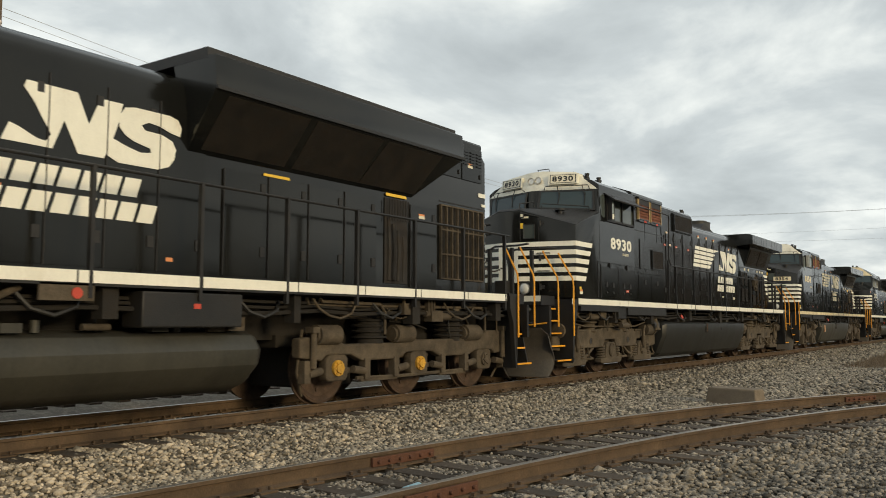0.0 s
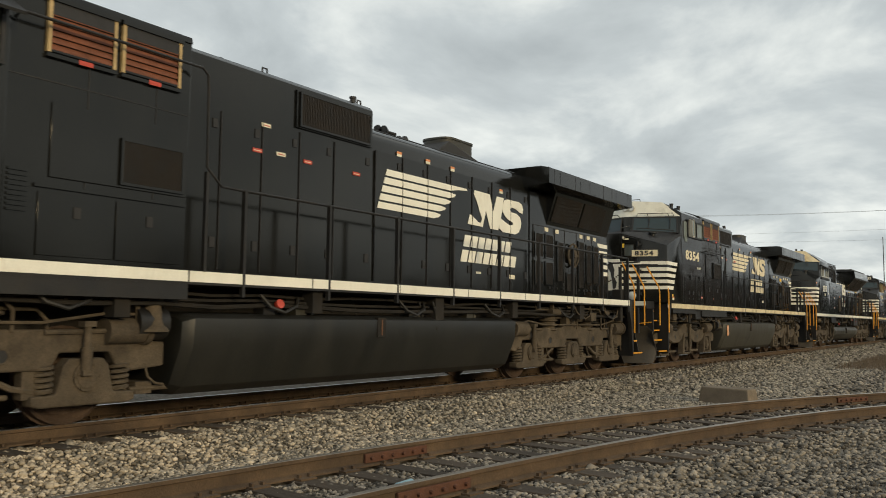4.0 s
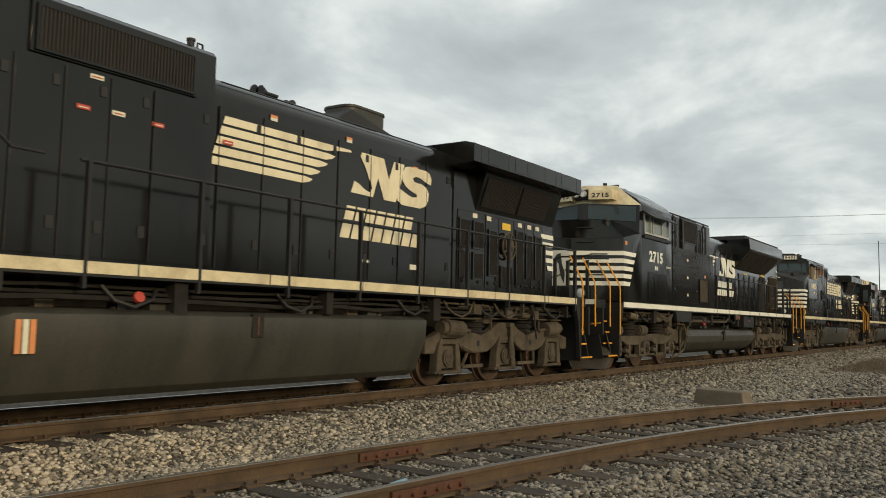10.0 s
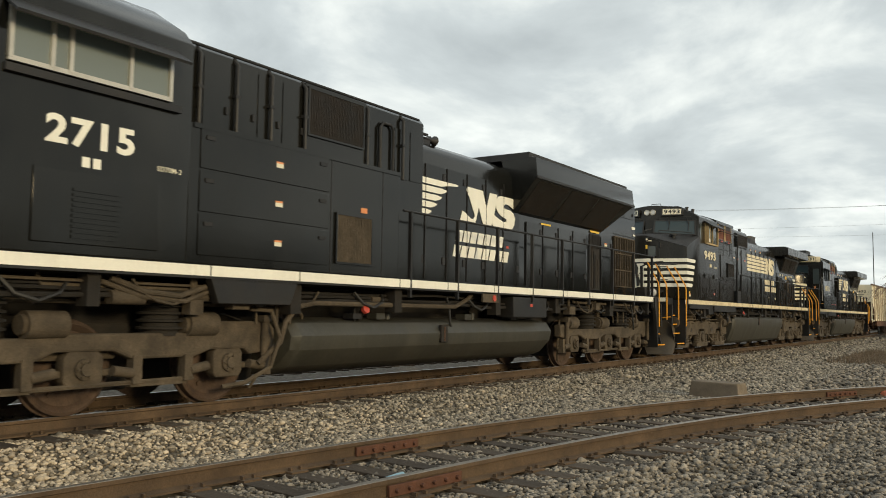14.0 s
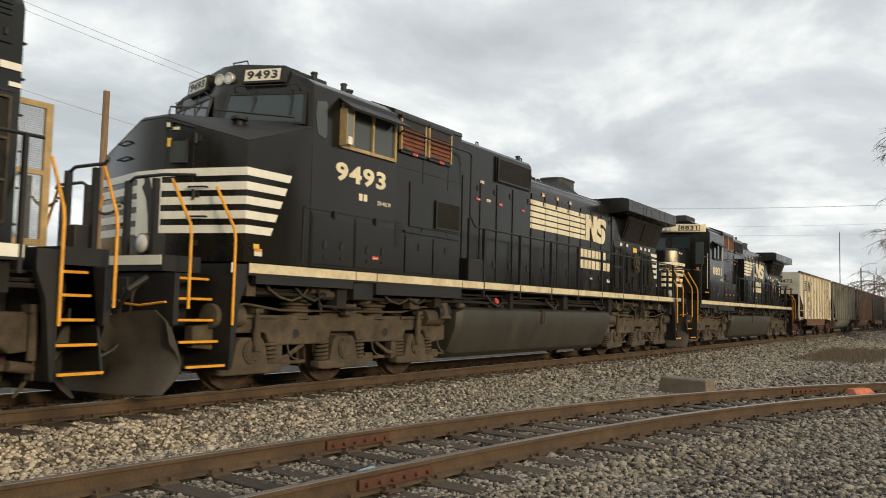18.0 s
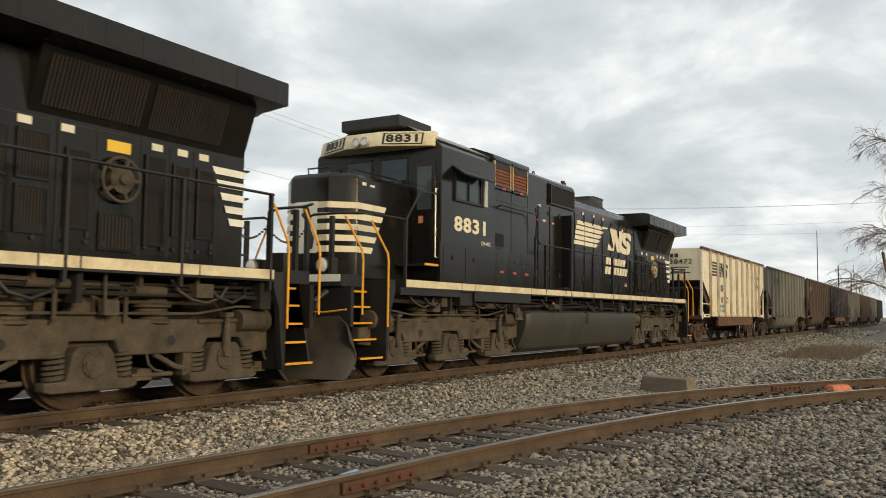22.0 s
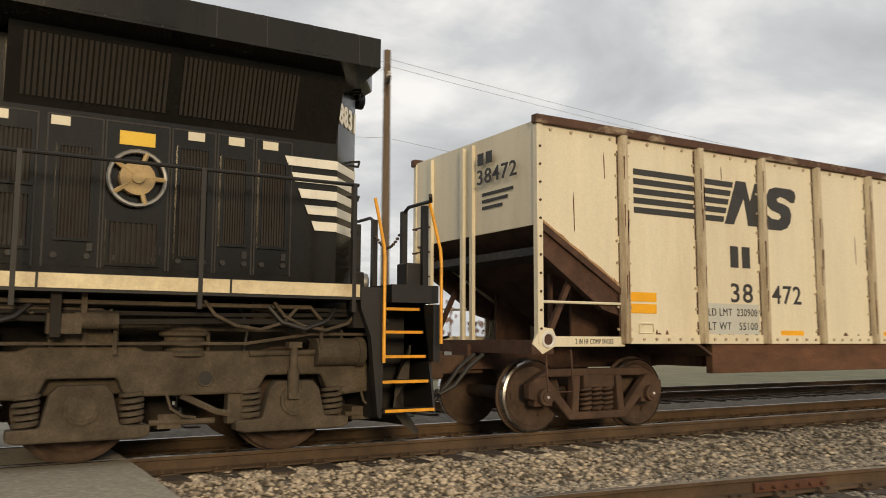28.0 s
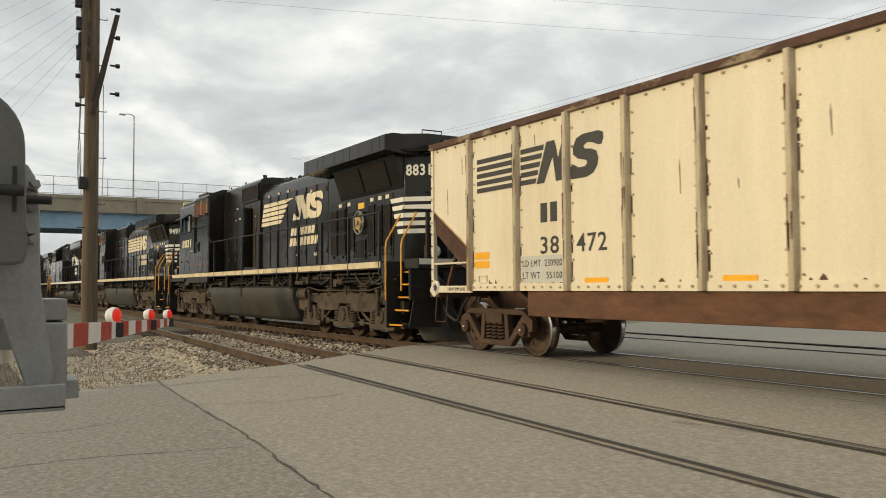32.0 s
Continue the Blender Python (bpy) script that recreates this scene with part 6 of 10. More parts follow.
        part("engine_pipe", Shape().tube([(e1 - 0.5, -0.93, 1.9), (e1 - 0.45, -0.94, 2.8), (e1 - 0.3, -0.93, 3.6)], 0.03, 6), GRIME, root)
    else:
        hood_doors(root, e1 - 0.93, e1 - 0.03, 1.82, 3.92, -0.92, 1, rng, False)
    hood_doors(root, e1 + 0.12, 16.5 + d, 1.82, 3.98, -hw, 7, rng, False)
    for x, z, m in ((8.55, 3.48, REDTAG), (9.0, 3.50, WTAG), (9.55, 3.48, REDTAG), (10.66, 3.47, REDTAG), (8.70, 3.86, WTAG)):
        x += d * 0.6
        part("warning_decal", Shape().box(x, x + 0.17, -0.945, -0.935, z, z + 0.055), m, root)
        part("decal_text_bar", Shape().box(x + 0.02, x + 0.15, -0.948, -0.945, z + 0.018, z + 0.030), WTAG if m is REDTAG else REDTAG, root)
    for x, z in ((11.85, 3.98), (13.5, 3.98), (15.30, 3.80), (10.0 if d else 12.7, 3.99)):
        part("pale_decal", Shape().box(x + d, x + d + 0.13, -hw - 0.020, -hw - 0.012, z, z + 0.045), WTAG, root)
        part("orange_decal", Shape().box(x + d, x + d + 0.13, -hw - 0.020, -hw - 0.012, z + 0.047, z + 0.085), ORTAG, root)
    part("hood_grab_rail", Shape().tube([(e1 + 0.2, -0.80, 4.34), (16.2 + d, -0.80, 4.34)], 0.012, 5), BLACK, root)
    ge_radiator(root, 16.35 + d, 20.98 + d, 0.40, (17.5 + d, 20.30 + d))
    ge_rear_panels(root, 16.75 + d, 20.85 + d, -hw - 0.02, rng)
    ge_rear_end(root, 20.74 + d, hw + 0.02, digits)
    stack(root, 14.2 + d, 15.25 + d, 4.44)
    horns(root, 12.5 + d, -0.25, 4.40)
    roof_bits(root, ((8.4, -0.3, 4.76, 0.10, 0.06), (e1 - 0.25, -0.7, 4.72, 0.05, 0.07), (9.0, 0.3, 4.76, 0.08, 0.05)))
    # writing on the hood
    yy = -hw - 0.018
    ink = ink or WHITE
    f0, f1, m0, mw, mz = mark
    brand_mark(root, m0, yy, mz, 0.70, mw, ink, (f0, f1), mane)
    if mane:
        word_blocks(root, m0 - 0.16, yy, mz - 0.43, 0.225, 1.83, 7, ink)
        word_blocks(root, m0 - 0.25, yy, mz - 0.725, 0.23, 2.13, 8, ink)
    else:
        word_blocks(root, 14.25, yy, 2.68, 0.225, 1.90, 7, ink, 0.0)
        word_blocks(root, 14.26, yy, 2.38, 0.23, 2.22, 8, ink, 0.0)
    part("stencil_bar", panel([(m0 + 0.32, 2.10), (m0 + 0.50, 2.10), (m0 + 0.50, 2.145), (m0 + 0.32, 2.145)], yy), WTAG, root)
    part("stencil_bar", panel([(m0 + 1.62, 2.06), (m0 + 1.84, 2.06), (m0 + 1.84, 2.15), (m0 + 1.62, 2.15)], yy), WTAG, root)
    bell = Shape().lathe(6.82, -1.22, ((1.36, 0.05), (1.33, 0.10), (1.22, 0.12), (1.10, 0.15), (1.04, 0.20), (1.02, 0.20)), 16).box(6.72, 6.92, -1.3, -1.14, 1.36, 1.58)
    part("bell", bell, GRIME, root, "dusty bronze bell under the deck")
    side_rail(root, (7.85, 20.75 + d), 2.80, [7.95 + (12.75 + d) * i / 8 for i in range(9)])
    # auxiliary cab behind the driver's cab
    a0 = 4.85 if kind == "wide" else 5.25
    a0 = a0 if not d else 4.5
    a1 = 7.1 + d * 0.6
    part("auxiliary_cab", Shape().box(a0, a1 - 0.02, -1.44, 1.44, 1.745, 4.49), BLACK, root, bevel=0.012)
    part("auxiliary_roof", Shape().prism([(-1.46, 4.47), (1.46, 4.47), (1.44, 4.55), (0.95, 4.73), (-0.95, 4.73), (-1.44, 4.55)], "x", a0, a1 - 0.02), BLACK, root, "flat roof over the resistor cab", bevel=0.01)
    if kind == "wide":
        part("cabinet_door", Shape().box(a0 + 0.50, a1 - 0.06, -1.46, -1.44, 2.60, 3.38), BLACK, root, bevel=0.006)
        grille(root, "cabinet_grille", a1 - 0.92, a1 - 0.14, 2.66, 3.12, -1.464, 30)
    else:
        grille(root, "cabinet_grille", 5.24, 5.72, 2.58, 2.86, -1.444, 20)
        for i in range(3):
            x = 5.3 + 0.62 * i
            dr = part("low_cabinet_door", Shape().box(x, x + 0.58, -1.514, -1.50, 1.80, 2.44), BLACK, root)
            part("latch", Shape().cyl((x + 0.28, -1.511, 2.28), (x + 0.28, -1.522, 2.28), 0.03, 10), IRON, dr)
            part("warning_decal", Shape().box(x + 0.2, x + 0.36, -1.516, -1.513, 2.02, 2.07), REDTAG, dr)
    louvre_x = {8930: (5.30, 6.16), 8354: (4.77, 5.66), 9493: (5.05, 5.92), 8831: (5.31, 6.19)}[int(digits)]
    for x in louvre_x:
        zl, zh = 3.92, 4.42
        lv = grille(root, "resistor_louvre", x, x + 0.70, zl, zh, -1.445, 7, LOUVRE, False, "rust-red slatted louvre")
        for xx in (x - 0.045, x + 0.705):
            part("louvre_frame", Shape().box(xx, xx + 0.04, -1.482, -1.44, zl - 0.04, zh + 0.02), FRAME_TAN, lv)
        # solid dark strip stands for the shade in the louvre's recess
        part("louvre_shade", Shape().box(x, x + 0.70, -1.478, -1.446, zh - 0.14, zh), IRON, lv, "dark strip for the shade above the slats")
        part("rain_lip", Shape().box(x - 0.06, x + 0.76, -1.50, -1.44, zh, zh + 0.05), BLACK, lv)
        part("drip_shelf", Shape().box(x - 0.05, x + 0.75, -1.49, -1.44, zl - 0.09, zl - 0.05), BLACK, lv)
        part("warning_decal", Shape().box(x + 0.3, x + 0.46, -1.495, -1.490, zl - 0.095, zl - 0.045), REDTAG, lv)
    if kind == "wide":
        for x in (4.23, 5.66, 6.46):
            part("warning_decal", Shape().box(x, x + 0.17, -1.452 - 0.07 * (x < a0), -1.446, 1.95, 2.01), REDTAG, root)
            part("decal_text_bar", Shape().box(x + 0.02, x + 0.15, -1.455 - 0.07 * (x < a0), -1.452 - 0.07 * (x < a0), 1.97, 1.983), WTAG, root)
        for x0, x1 in ((5.25, 6.10), (6.14, 6.98)):          # low doors of the auxiliary cab
            dr = part("low_cabinet_door", Shape().box(x0 + d * 0.5, x1 + d * 0.5, -1.458, -1.44, 1.80, 2.44), BLACK, root, bevel=0.004)
            part("latch", Shape().box((x0 + x1) / 2 + d * 0.5 - 0.04, (x0 + x1) / 2 + d * 0.5 + 0.04, -1.472, -1.456, 2.20, 2.32), IRON, dr)
        part("panel_lip", Shape().box(5.2 + d * 0.5, 7.05 + d * 0.5, -1.475, -1.44, 2.485, 2.52), BLACK, root)
        sl = Shape()
        for i in range(9):
            sl.box(4.93 + d * 0.4, 5.13 + d * 0.4, -1.462 - 0.045 * bool(d), -1.44, 2.22 + 0.05 * i, 2.245 + 0.05 * i)
        part("small_louvres", sl, BLACK, root, stuff=True)
    cz = 4.17 if kind == "wide" and not d else 3.45
    part("catwalk_rail", Shape().tube([(a0 + 0.05, -1.50, cz - 0.05), (a0 + 0.06, -1.60, cz), (a1 + 0.02, -1.60, cz), (a1 + 0.12, -1.58, cz - 0.06), (a1 + 0.15, -1.56, cz - 0.2),
                                      (a1 + 0.20, -1.52, 3.0), (a1 + 0.45, -1.50, 2.80), (a1 + 0.80, -1.48, 2.80)], 0.017, 8), DARK, root, "black rail along the auxiliary cab")
    part("rail_post", Shape().box(a1 + 0.2, a1 + 0.24, -1.52, -1.47, 1.74, 2.95), DARK, root)
    seam = Shape()
    for x in (a0 + 0.02, a0 + 0.9, a0 + 1.75):
        seam.box(x, x + 0.012, -1.446, -1.44, 2.5, 3.84)
    seam.box(a0, a1 - 0.05, -1.446, -1.44, 3.58, 3.592)
    part("panel_seams", seam, DARK, root, stuff=True)
    eye = Shape()
    for x in (e1 - 0.1, e0 + 0.2, e1 - 2.2):
        eye.tube([(x - 0.05, -0.7, 4.70), (x - 0.04, -0.7, 4.79), (x + 0.04, -0.7, 4.79), (x + 0.05, -0.7, 4.70)], 0.016, 5)
    part("lifting_eyes", eye, ROOF, root, stuff=True)
    if kind == "wide":
        wide_cab(root, digits, d, white)
    else:
        narrow_cab(root, digits, d)
    if seed > 12:                      # the two hindmost are dustier
        for ob in root.children_recursive:
            if ob.type == "MESH" and ob.data.materials[0] == BLACK:
                ob.data.materials[0] = BLACK_DUSTY
    return root


def cab_shell(root, x0, x1, half, zs, zc, label):
    pr = [(-half, 1.745), (half, 1.745), (half, zs), (half - 0.15, zs + (zc - zs) * 0.30), (half - 0.80, zc), (-half + 0.80, zc), (-half + 0.15, zs + (zc - zs) * 0.30), (-half, zs)]
    return part("cab", Shape().prism(pr, "x", x0, x1), BLACK, root, label, bevel=0.02)


def wide_cab(root, digits, d, white):
    """Full-width safety cab with a faceted nose."""
    x1 = 4.87 if not d else 4.52
    o = -0.22 if d else 0.0               # the older cab stands a little further forward
    cab_shell(root, 2.72 + o, x1, 1.5, 4.44, 4.80, "black full-width cab")
    # front of the cab: three raked facets between the nose and the roof
    A0, A1, C0, C1 = (2.16 + o, 0.10, 3.88), (2.66 + o, 1.494, 3.78), (2.31 + o, 0.10, 4.36), (2.71 + o, 1.46, 4.34)
    def ring6(c, e, back, bz):
        return [(c[0], -c[1], c[2]), (e[0], -e[1], e[2]), (back, -1.494 if e[1] > 1.2 else -e[1], bz), (back, 1.494 if e[1] > 1.2 else e[1], bz), (e[0], e[1], e[2]), (c[0], c[1], c[2])]
    ring_low = ring6((2.16 + o, 0.10, 3.3), (2.66 + o, 1.494, 3.3), 2.76 + o, 3.3)
    ring_mid = ring6(C0, C1, 2.76 + o, 4.37)
    ring_top = ring6((2.50 + o, 0.16, 4.85), (2.72 + o, 0.92, 4.79), 2.76 + o, 4.79)
    part("cab_front", Shape().loft([ring_low, ring_mid]), BLACK, root, "raked cab front")
    part("cab_brow", Shape().loft([ring_mid, ring_top]), BROW if white else BLACK, root, "cream-painted brow over the windshield" if white else "black brow over the windshield")
    for sd in (-1, 1):
        def on(u, v):                     # point on the facet: u outward, v upward
            a, b, c, e = [Vector((q[0], sd * q[1], q[2])) for q in (A0, A1, C0, C1)]
            return (a * (1 - u) + b * u) * (1 - v) + (c * (1 - u) + e * u) * v
        nrm = (on(1, 0) - on(0, 0)).cross(on(0, 1) - on(0, 0)).normalized()
        if nrm.x > 0:
            nrm = -nrm
        def slab(u0, u1, v0, v1, t):
            q = [on(u0, v0), on(u1, v0), on(u1, v1), on(u0, v1)]
            hi = [p + nrm * t for p in q]
            return [tuple(p) for p in q], [tuple(p) for p in hi]
        s = Shape().hull8(*slab(0.07, 0.93, 0.12, 0.90, 0.012))
        w = part("windshield", s, PANE_BLUE, root, "dark tinted windshield")
        fr = Shape()
        for u0, u1, v0, v1 in ((0.04, 0.96, 0.06, 0.12), (0.04, 0.96, 0.90, 0.96), (0.04, 0.075, 0.08, 0.94), (0.925, 0.96, 0.08, 0.94)):
            fr.hull8(*slab(u0, u1, v0, v1, 0.022))
        part("windshield_frame", fr, DARK, w)
        for u in (0.34, 0.76):
            part("wiper", Shape().tube([on(u, 1.12) + nrm * 0.05, on(u + 0.04, 0.72) + nrm * 0.05], 0.011, 5).tube([on(u + 0.05, 0.84) + nrm * 0.045, on(u + 0.03, 0.30) + nrm * 0.03], 0.010, 5), IRON, w)
        part("brow_handrail", Shape().tube([on(0.12, 1.02), on(0.14, 1.10) + nrm * 0.10, on(0.86, 1.10) + nrm * 0.10, on(0.88, 1.02)], 0.011, 6), DARK, root, "thin handrail under the brow")
    # nose
    cx, kx = 1.12 + o, 1.46 + o           # plan of the nose: a narrow middle, then a long facet to the corner
    def fac(y, z, out=0.0):               # point on the near facet
        k = (-y - 0.28) / 1.22
        return (cx + (kx - cx) * k - 0.963 * out, y - 0.268 * out, z)
    def on_facet(y0, y1, z0, z1, out):
        return Shape().hull8([fac(y0, z0, 0), fac(y1, z0, 0), fac(y1, z0, out), fac(y0, z0, out)], [fac(y0, z1, 0), fac(y1, z1, 0), fac(y1, z1, out), fac(y0, z1, out)])
    bk = 2.74 + o
    low_ring = [(cx, -0.28, 1.745), (kx, -1.50, 1.745), (bk, -1.50, 1.745), (bk, 1.50, 1.745), (kx, 1.50, 1.745), (cx, 0.28, 1.745)]
    eave = [(cx, -0.28, 3.74), (kx, -1.50, 3.37), (bk, -1.50, 3.79), (bk, 1.50, 3.79), (kx, 1.50, 3.37), (cx, 0.28, 3.74)]
    part("nose", Shape().loft([low_ring, eave]), BLACK, root, "black faceted nose", bevel=0.02)
    part("nose_deck", Shape().loft([eave, [(cx + 0.05, -0.26, 3.79), (kx + 0.06, -1.46, 3.40), (bk, -1.485, 3.82), (bk, 1.485, 3.82), (kx + 0.06, 1.46, 3.40), (cx + 0.05, 0.26, 3.79)],
                                    [(2.2 + o, -0.2, 3.90), (2.5 + o, -1.2, 3.84), (bk, -1.4, 3.84), (bk, 1.4, 3.84), (2.5 + o, 1.2, 3.84), (2.2 + o, 0.2, 3.90)]]), ROOF, root, "dusty nose top")
    nose_bars(root, [(cx - 0.002, 0.0), (cx - 0.002, -0.28), (kx - 0.002, -1.502), (2.27 + o, -1.502)], 2.13, 3.0 if d else 3.095, 5, WHITE, 0.085)
    part("crest_panel", Shape().box(cx - 0.014, cx - 0.009, -0.24, 0.26, 2.10, 3.0), WHITE, root, "white panel on the nose door")
    part("crest_shape", Shape().prism([(-0.10, 2.16), (-0.02, 2.14), (0.0, 2.38), (0.05, 2.62), (0.15, 2.78), (0.10, 2.84), (0.12, 2.94), (0.0, 2.90), (-0.07, 2.70), (-0.05, 2.50), (-0.14, 2.32)], "x", cx - 0.022, cx - 0.016), HOPPER_MARK, root, "plain dark emblem shape")
    win = part("nose_window", on_facet(-0.38, -0.60, 3.10, 3.40, 0.006), PANE, root, "small dark window of the nose door")
    part("window_rim", Shape().tube([fac(-0.37, 3.09, 0.01), fac(-0.61, 3.09, 0.01), fac(-0.61, 3.41, 0.01), fac(-0.37, 3.41, 0.01), fac(-0.37, 3.09, 0.01)], 0.012, 6), DARK, win)
    for z in (2.35, 2.75):
        part("nose_grab_iron", Shape().tube([fac(-0.66, z), fac(-0.68, z, 0.06), fac(-0.92, z, 0.06), fac(-0.94, z)], 0.013, 6), DARK, root)
    for z in (2.30, 2.62, 3.25, 3.48):
        part("nose_grab_iron", Shape().tube([(cx + 0.10, 0.58, z), (cx + 0.03, 0.60, z), (cx + 0.14, 0.94, z), (cx + 0.22, 0.92, z)], 0.013, 6), DARK, root)
    part("class_decal", on_facet(-0.30, -0.365, 3.32, 3.44, 0.004), YTAG, root)
    part("class_decal", on_facet(-0.32, -0.48, 3.55, 3.59, 0.004), WTAG, root)
    lt = part("door_lamp", on_facet(-0.30, -0.38, 3.56, 3.66, 0.05), DARK, root, bevel=0.006)
    part("lens", on_facet(-0.315, -0.365, 3.58, 3.64, 0.056), WTAG, lt)
    part("door_drip_rail", Shape().tube([fac(-0.30, 3.685, 0.015), fac(-0.70, 3.57, 0.015)], 0.012, 6), DARK, root)
    # number boards and headlights
    if not d:
        for sd in (-1, 1):
            tilt = math.degrees(math.atan2(0.20, 0.66))
            def nb(u, w, t):
                return (2.36 + 0.20 * u + 0.04 * w - t, sd * (0.37 + 0.66 * u), 4.49 + 0.25 * w)
            bx = part("number_board", Shape().hull8([nb(0, 0, 0), nb(1, 0, 0), nb(1, 0, -0.3), nb(0, 0, -0.3)], [nb(0, 1, 0), nb(1, 1, 0), nb(1, 1, -0.3), nb(0, 1, -0.3)]), BROW if white else DARK, root, "number board on the brow")
            part("board_face", Shape().hull8([nb(0.08, 0.14, 0.0), nb(0.92, 0.14, 0.0), nb(0.92, 0.14, 0.008), nb(0.08, 0.14, 0.008)], [nb(0.08, 0.86, 0.0), nb(0.92, 0.86, 0.0), nb(0.92, 0.86, 0.008), nb(0.08, 0.86, 0.008)]), WTAG, bx)
            part("board_edge", Shape().hull8([nb(0.05, 0.09, 0.0), nb(0.95, 0.09, 0.0), nb(0.95, 0.09, 0.004), nb(0.05, 0.09, 0.004)], [nb(0.05, 0.91, 0.0), nb(0.95, 0.91, 0.0), nb(0.95, 0.91, 0.004), nb(0.05, 0.91, 0.004)]), IRON, bx)
            lettering("road_number", digits, 0.135, IRON, root, Matrix.Translation(nb(0.14 if sd < 0 else 0.86, 0.24, 0.012)) @ Matrix.Rotation(radians(-90 - tilt * sd), 4, "Z") @ NEAR @ Matrix.Rotation(radians(-11), 4, "X"), 0.50, 0.03)
        headlights(root, 2.44, 0.0, 4.61)
    else:
        headlights(root, 2.20, 0.0, 4.62)
        bx = part("number_board", on_facet(-0.54, -1.28, 3.045, 3.265, 0.016), IRON, root, "number board on the nose", bevel=0.004)
        part("board_face", on_facet(-0.565, -1.255, 3.065, 3.245, 0.022), AGED, bx)
        lettering("road_number", digits, 0.135, IRON, root, Matrix.Translation(fac(-0.64, 3.09, 0.026)) @ Matrix.Rotation(radians(-74.4), 4, "Z") @ NEAR, 0.52, 0.03)
    # cab side
    yy = -1.502
    s0 = 3.15 if not d else 3.05
    side_window(root, s0 if white else 3.42, x1 - (0.12 if not d else 0.02), 3.66 if not d else 3.82, 4.16 if white and not d else 4.25, yy, FRAME_TAN if not white else DARK, (0.12, 0.55), not d, PANE_PALE if d else None)
    part("quarter_window", Shape().prism([(2.84, 3.72), (3.0, 3.68), (3.04, 3.72), (3.04, 4.20), (3.0, 4.24), (2.80, 4.20), (2.78, 4.0)] if not d else [(2.80, 3.62), (2.98, 3.60), (3.02, 3.64), (3.02, 4.18), (2.98, 4.22), (2.76, 4.22), (2.73, 4.16), (2.73, 3.80)], "y", yy - 0.005, yy + 0.01), PANE if not d else PANE_PALE, root)
    lettering("road_number", digits, 0.29, WHITE if white and not d else AGED, root, face_near({8930: 3.37, 8354: 2.86, 9493: 3.28}[int(digits)], yy, {8930: 2.96, 8354: 3.08, 9493: 3.10}[int(digits)]), 1.28, 0.035)
    lettering("class_marks", "D8-40CW" if d else "D9-44CW" if white else "D9-40CW", 0.07, WTAG, root, face_near(3.95 if d else 4.10 if white else 4.36, yy, 2.84), 0.36, 0.005)
    part("side_seam", Shape().box(2.62, x1 - 0.1, yy - 0.012, yy, 2.60, 2.63), BLACK, root)
    for x0_, x1_ in ((2.78, 3.74), (3.80, x1 - 0.06)):
        hatch = part("battery_hatch", Shape().box(x0_, x1_, yy - 0.016, yy, 1.80, 2.52), BLACK, root, bevel=0.006)
        part("hatch_gap", Shape().box(x0_ - 0.022, x0_ - 0.008, yy - 0.010, yy, 1.78, 2.56), IRON, hatch)
        for q in (0.30, 0.70):
            xx = x0_ + (x1_ - x0_) * q
            part("latch", Shape().prism([(xx - 0.045, 2.04), (xx + 0.045, 2.04), (xx + 0.03, 2.14), (xx, 2.17), (xx - 0.03, 2.14)], "y", yy - 0.03, yy - 0.014), IRON, hatch)
            part("latch", Shape().cyl((xx, yy - 0.014, 1.92), (xx, yy - 0.03, 1.92), 0.028, 10), IRON, hatch)
        part("hinge_pin", Shape().box((x0_ + x1_) / 2 - 0.02, (x0_ + x1_) / 2 + 0.02, yy - 0.035, yy, 2.50, 2.62), DARK, hatch)
    part("side_hinge", Shape().box(2.58, 2.60, yy - 0.012, yy, 1.8, 2.62), IRON, root)
    lettering("corner_letter", "F", 0.13, WHITE, root, face_near(1.24, -1.506, 1.60), 0.0, 0.02)
    part("corner_decal", Shape().box(1.64, 1.78, yy - 0.004, yy, 1.84, 1.90), WTAG, root)
    part("corner_decal", Shape().box(1.64, 1.78, yy - 0.004, yy, 1.902, 1.94), ORTAG, root)
    for a, b in (((cx + 0.06, -0.24, 3.79), (1.85 + o, -0.26, 3.90)), ((1.75 + o, -0.50, 3.84), (2.50 + o, -1.36, 3.78))):
        part("nose_handrail", Shape().tube([a, (a[0] + 0.02, a[1], a[2] + 0.11), (b[0] - 0.02, b[1], b[2] + 0.12), b], 0.013, 6), DARK, root, "thin handrail on the nose")
    part("nose_vent", Shape().cyl((1.80 + o, -0.96, 3.66), (1.80 + o, -0.96, 3.76), 0.055, 12).cyl((1.80 + o, -0.96, 3.76), (1.80 + o, -0.96, 3.80), 0.12, 14), ROOF, root, "mushroom vent on the nose")
    part("nose_door_gap", on_facet(-0.285, -0.297, 1.80, 3.68, 0.004), IRON, root, "dark gap beside the nose door")
    part("nose_hinge_line", on_facet(-0.70, -0.712, 1.80, 3.56, 0.004), IRON, root)
    for z in (2.0, 2.65, 3.42):
        part("door_hinge", Shape().cyl(fac(-0.73, z - 0.07, 0.01), fac(-0.73, z + 0.07, 0.01), 0.024, 8).hull8([fac(-0.73, z - 0.04), fac(-0.82, z - 0.04), fac(-0.82, z - 0.04, 0.012), fac(-0.73, z - 0.04, 0.012)], [fac(-0.73, z + 0.04), fac(-0.82, z + 0.04), fac(-0.82, z + 0.04, 0.012), fac(-0.73, z + 0.04, 0.012)]), DARK, root)
    if not d:
        wx = 3.16 if white else 3.36
        df = part("wind_deflector", Shape().box(wx, wx + 0.14, yy - 0.13, yy - 0.115, 3.66, 4.18), PANE_PALE, root, "small glass wind deflector")
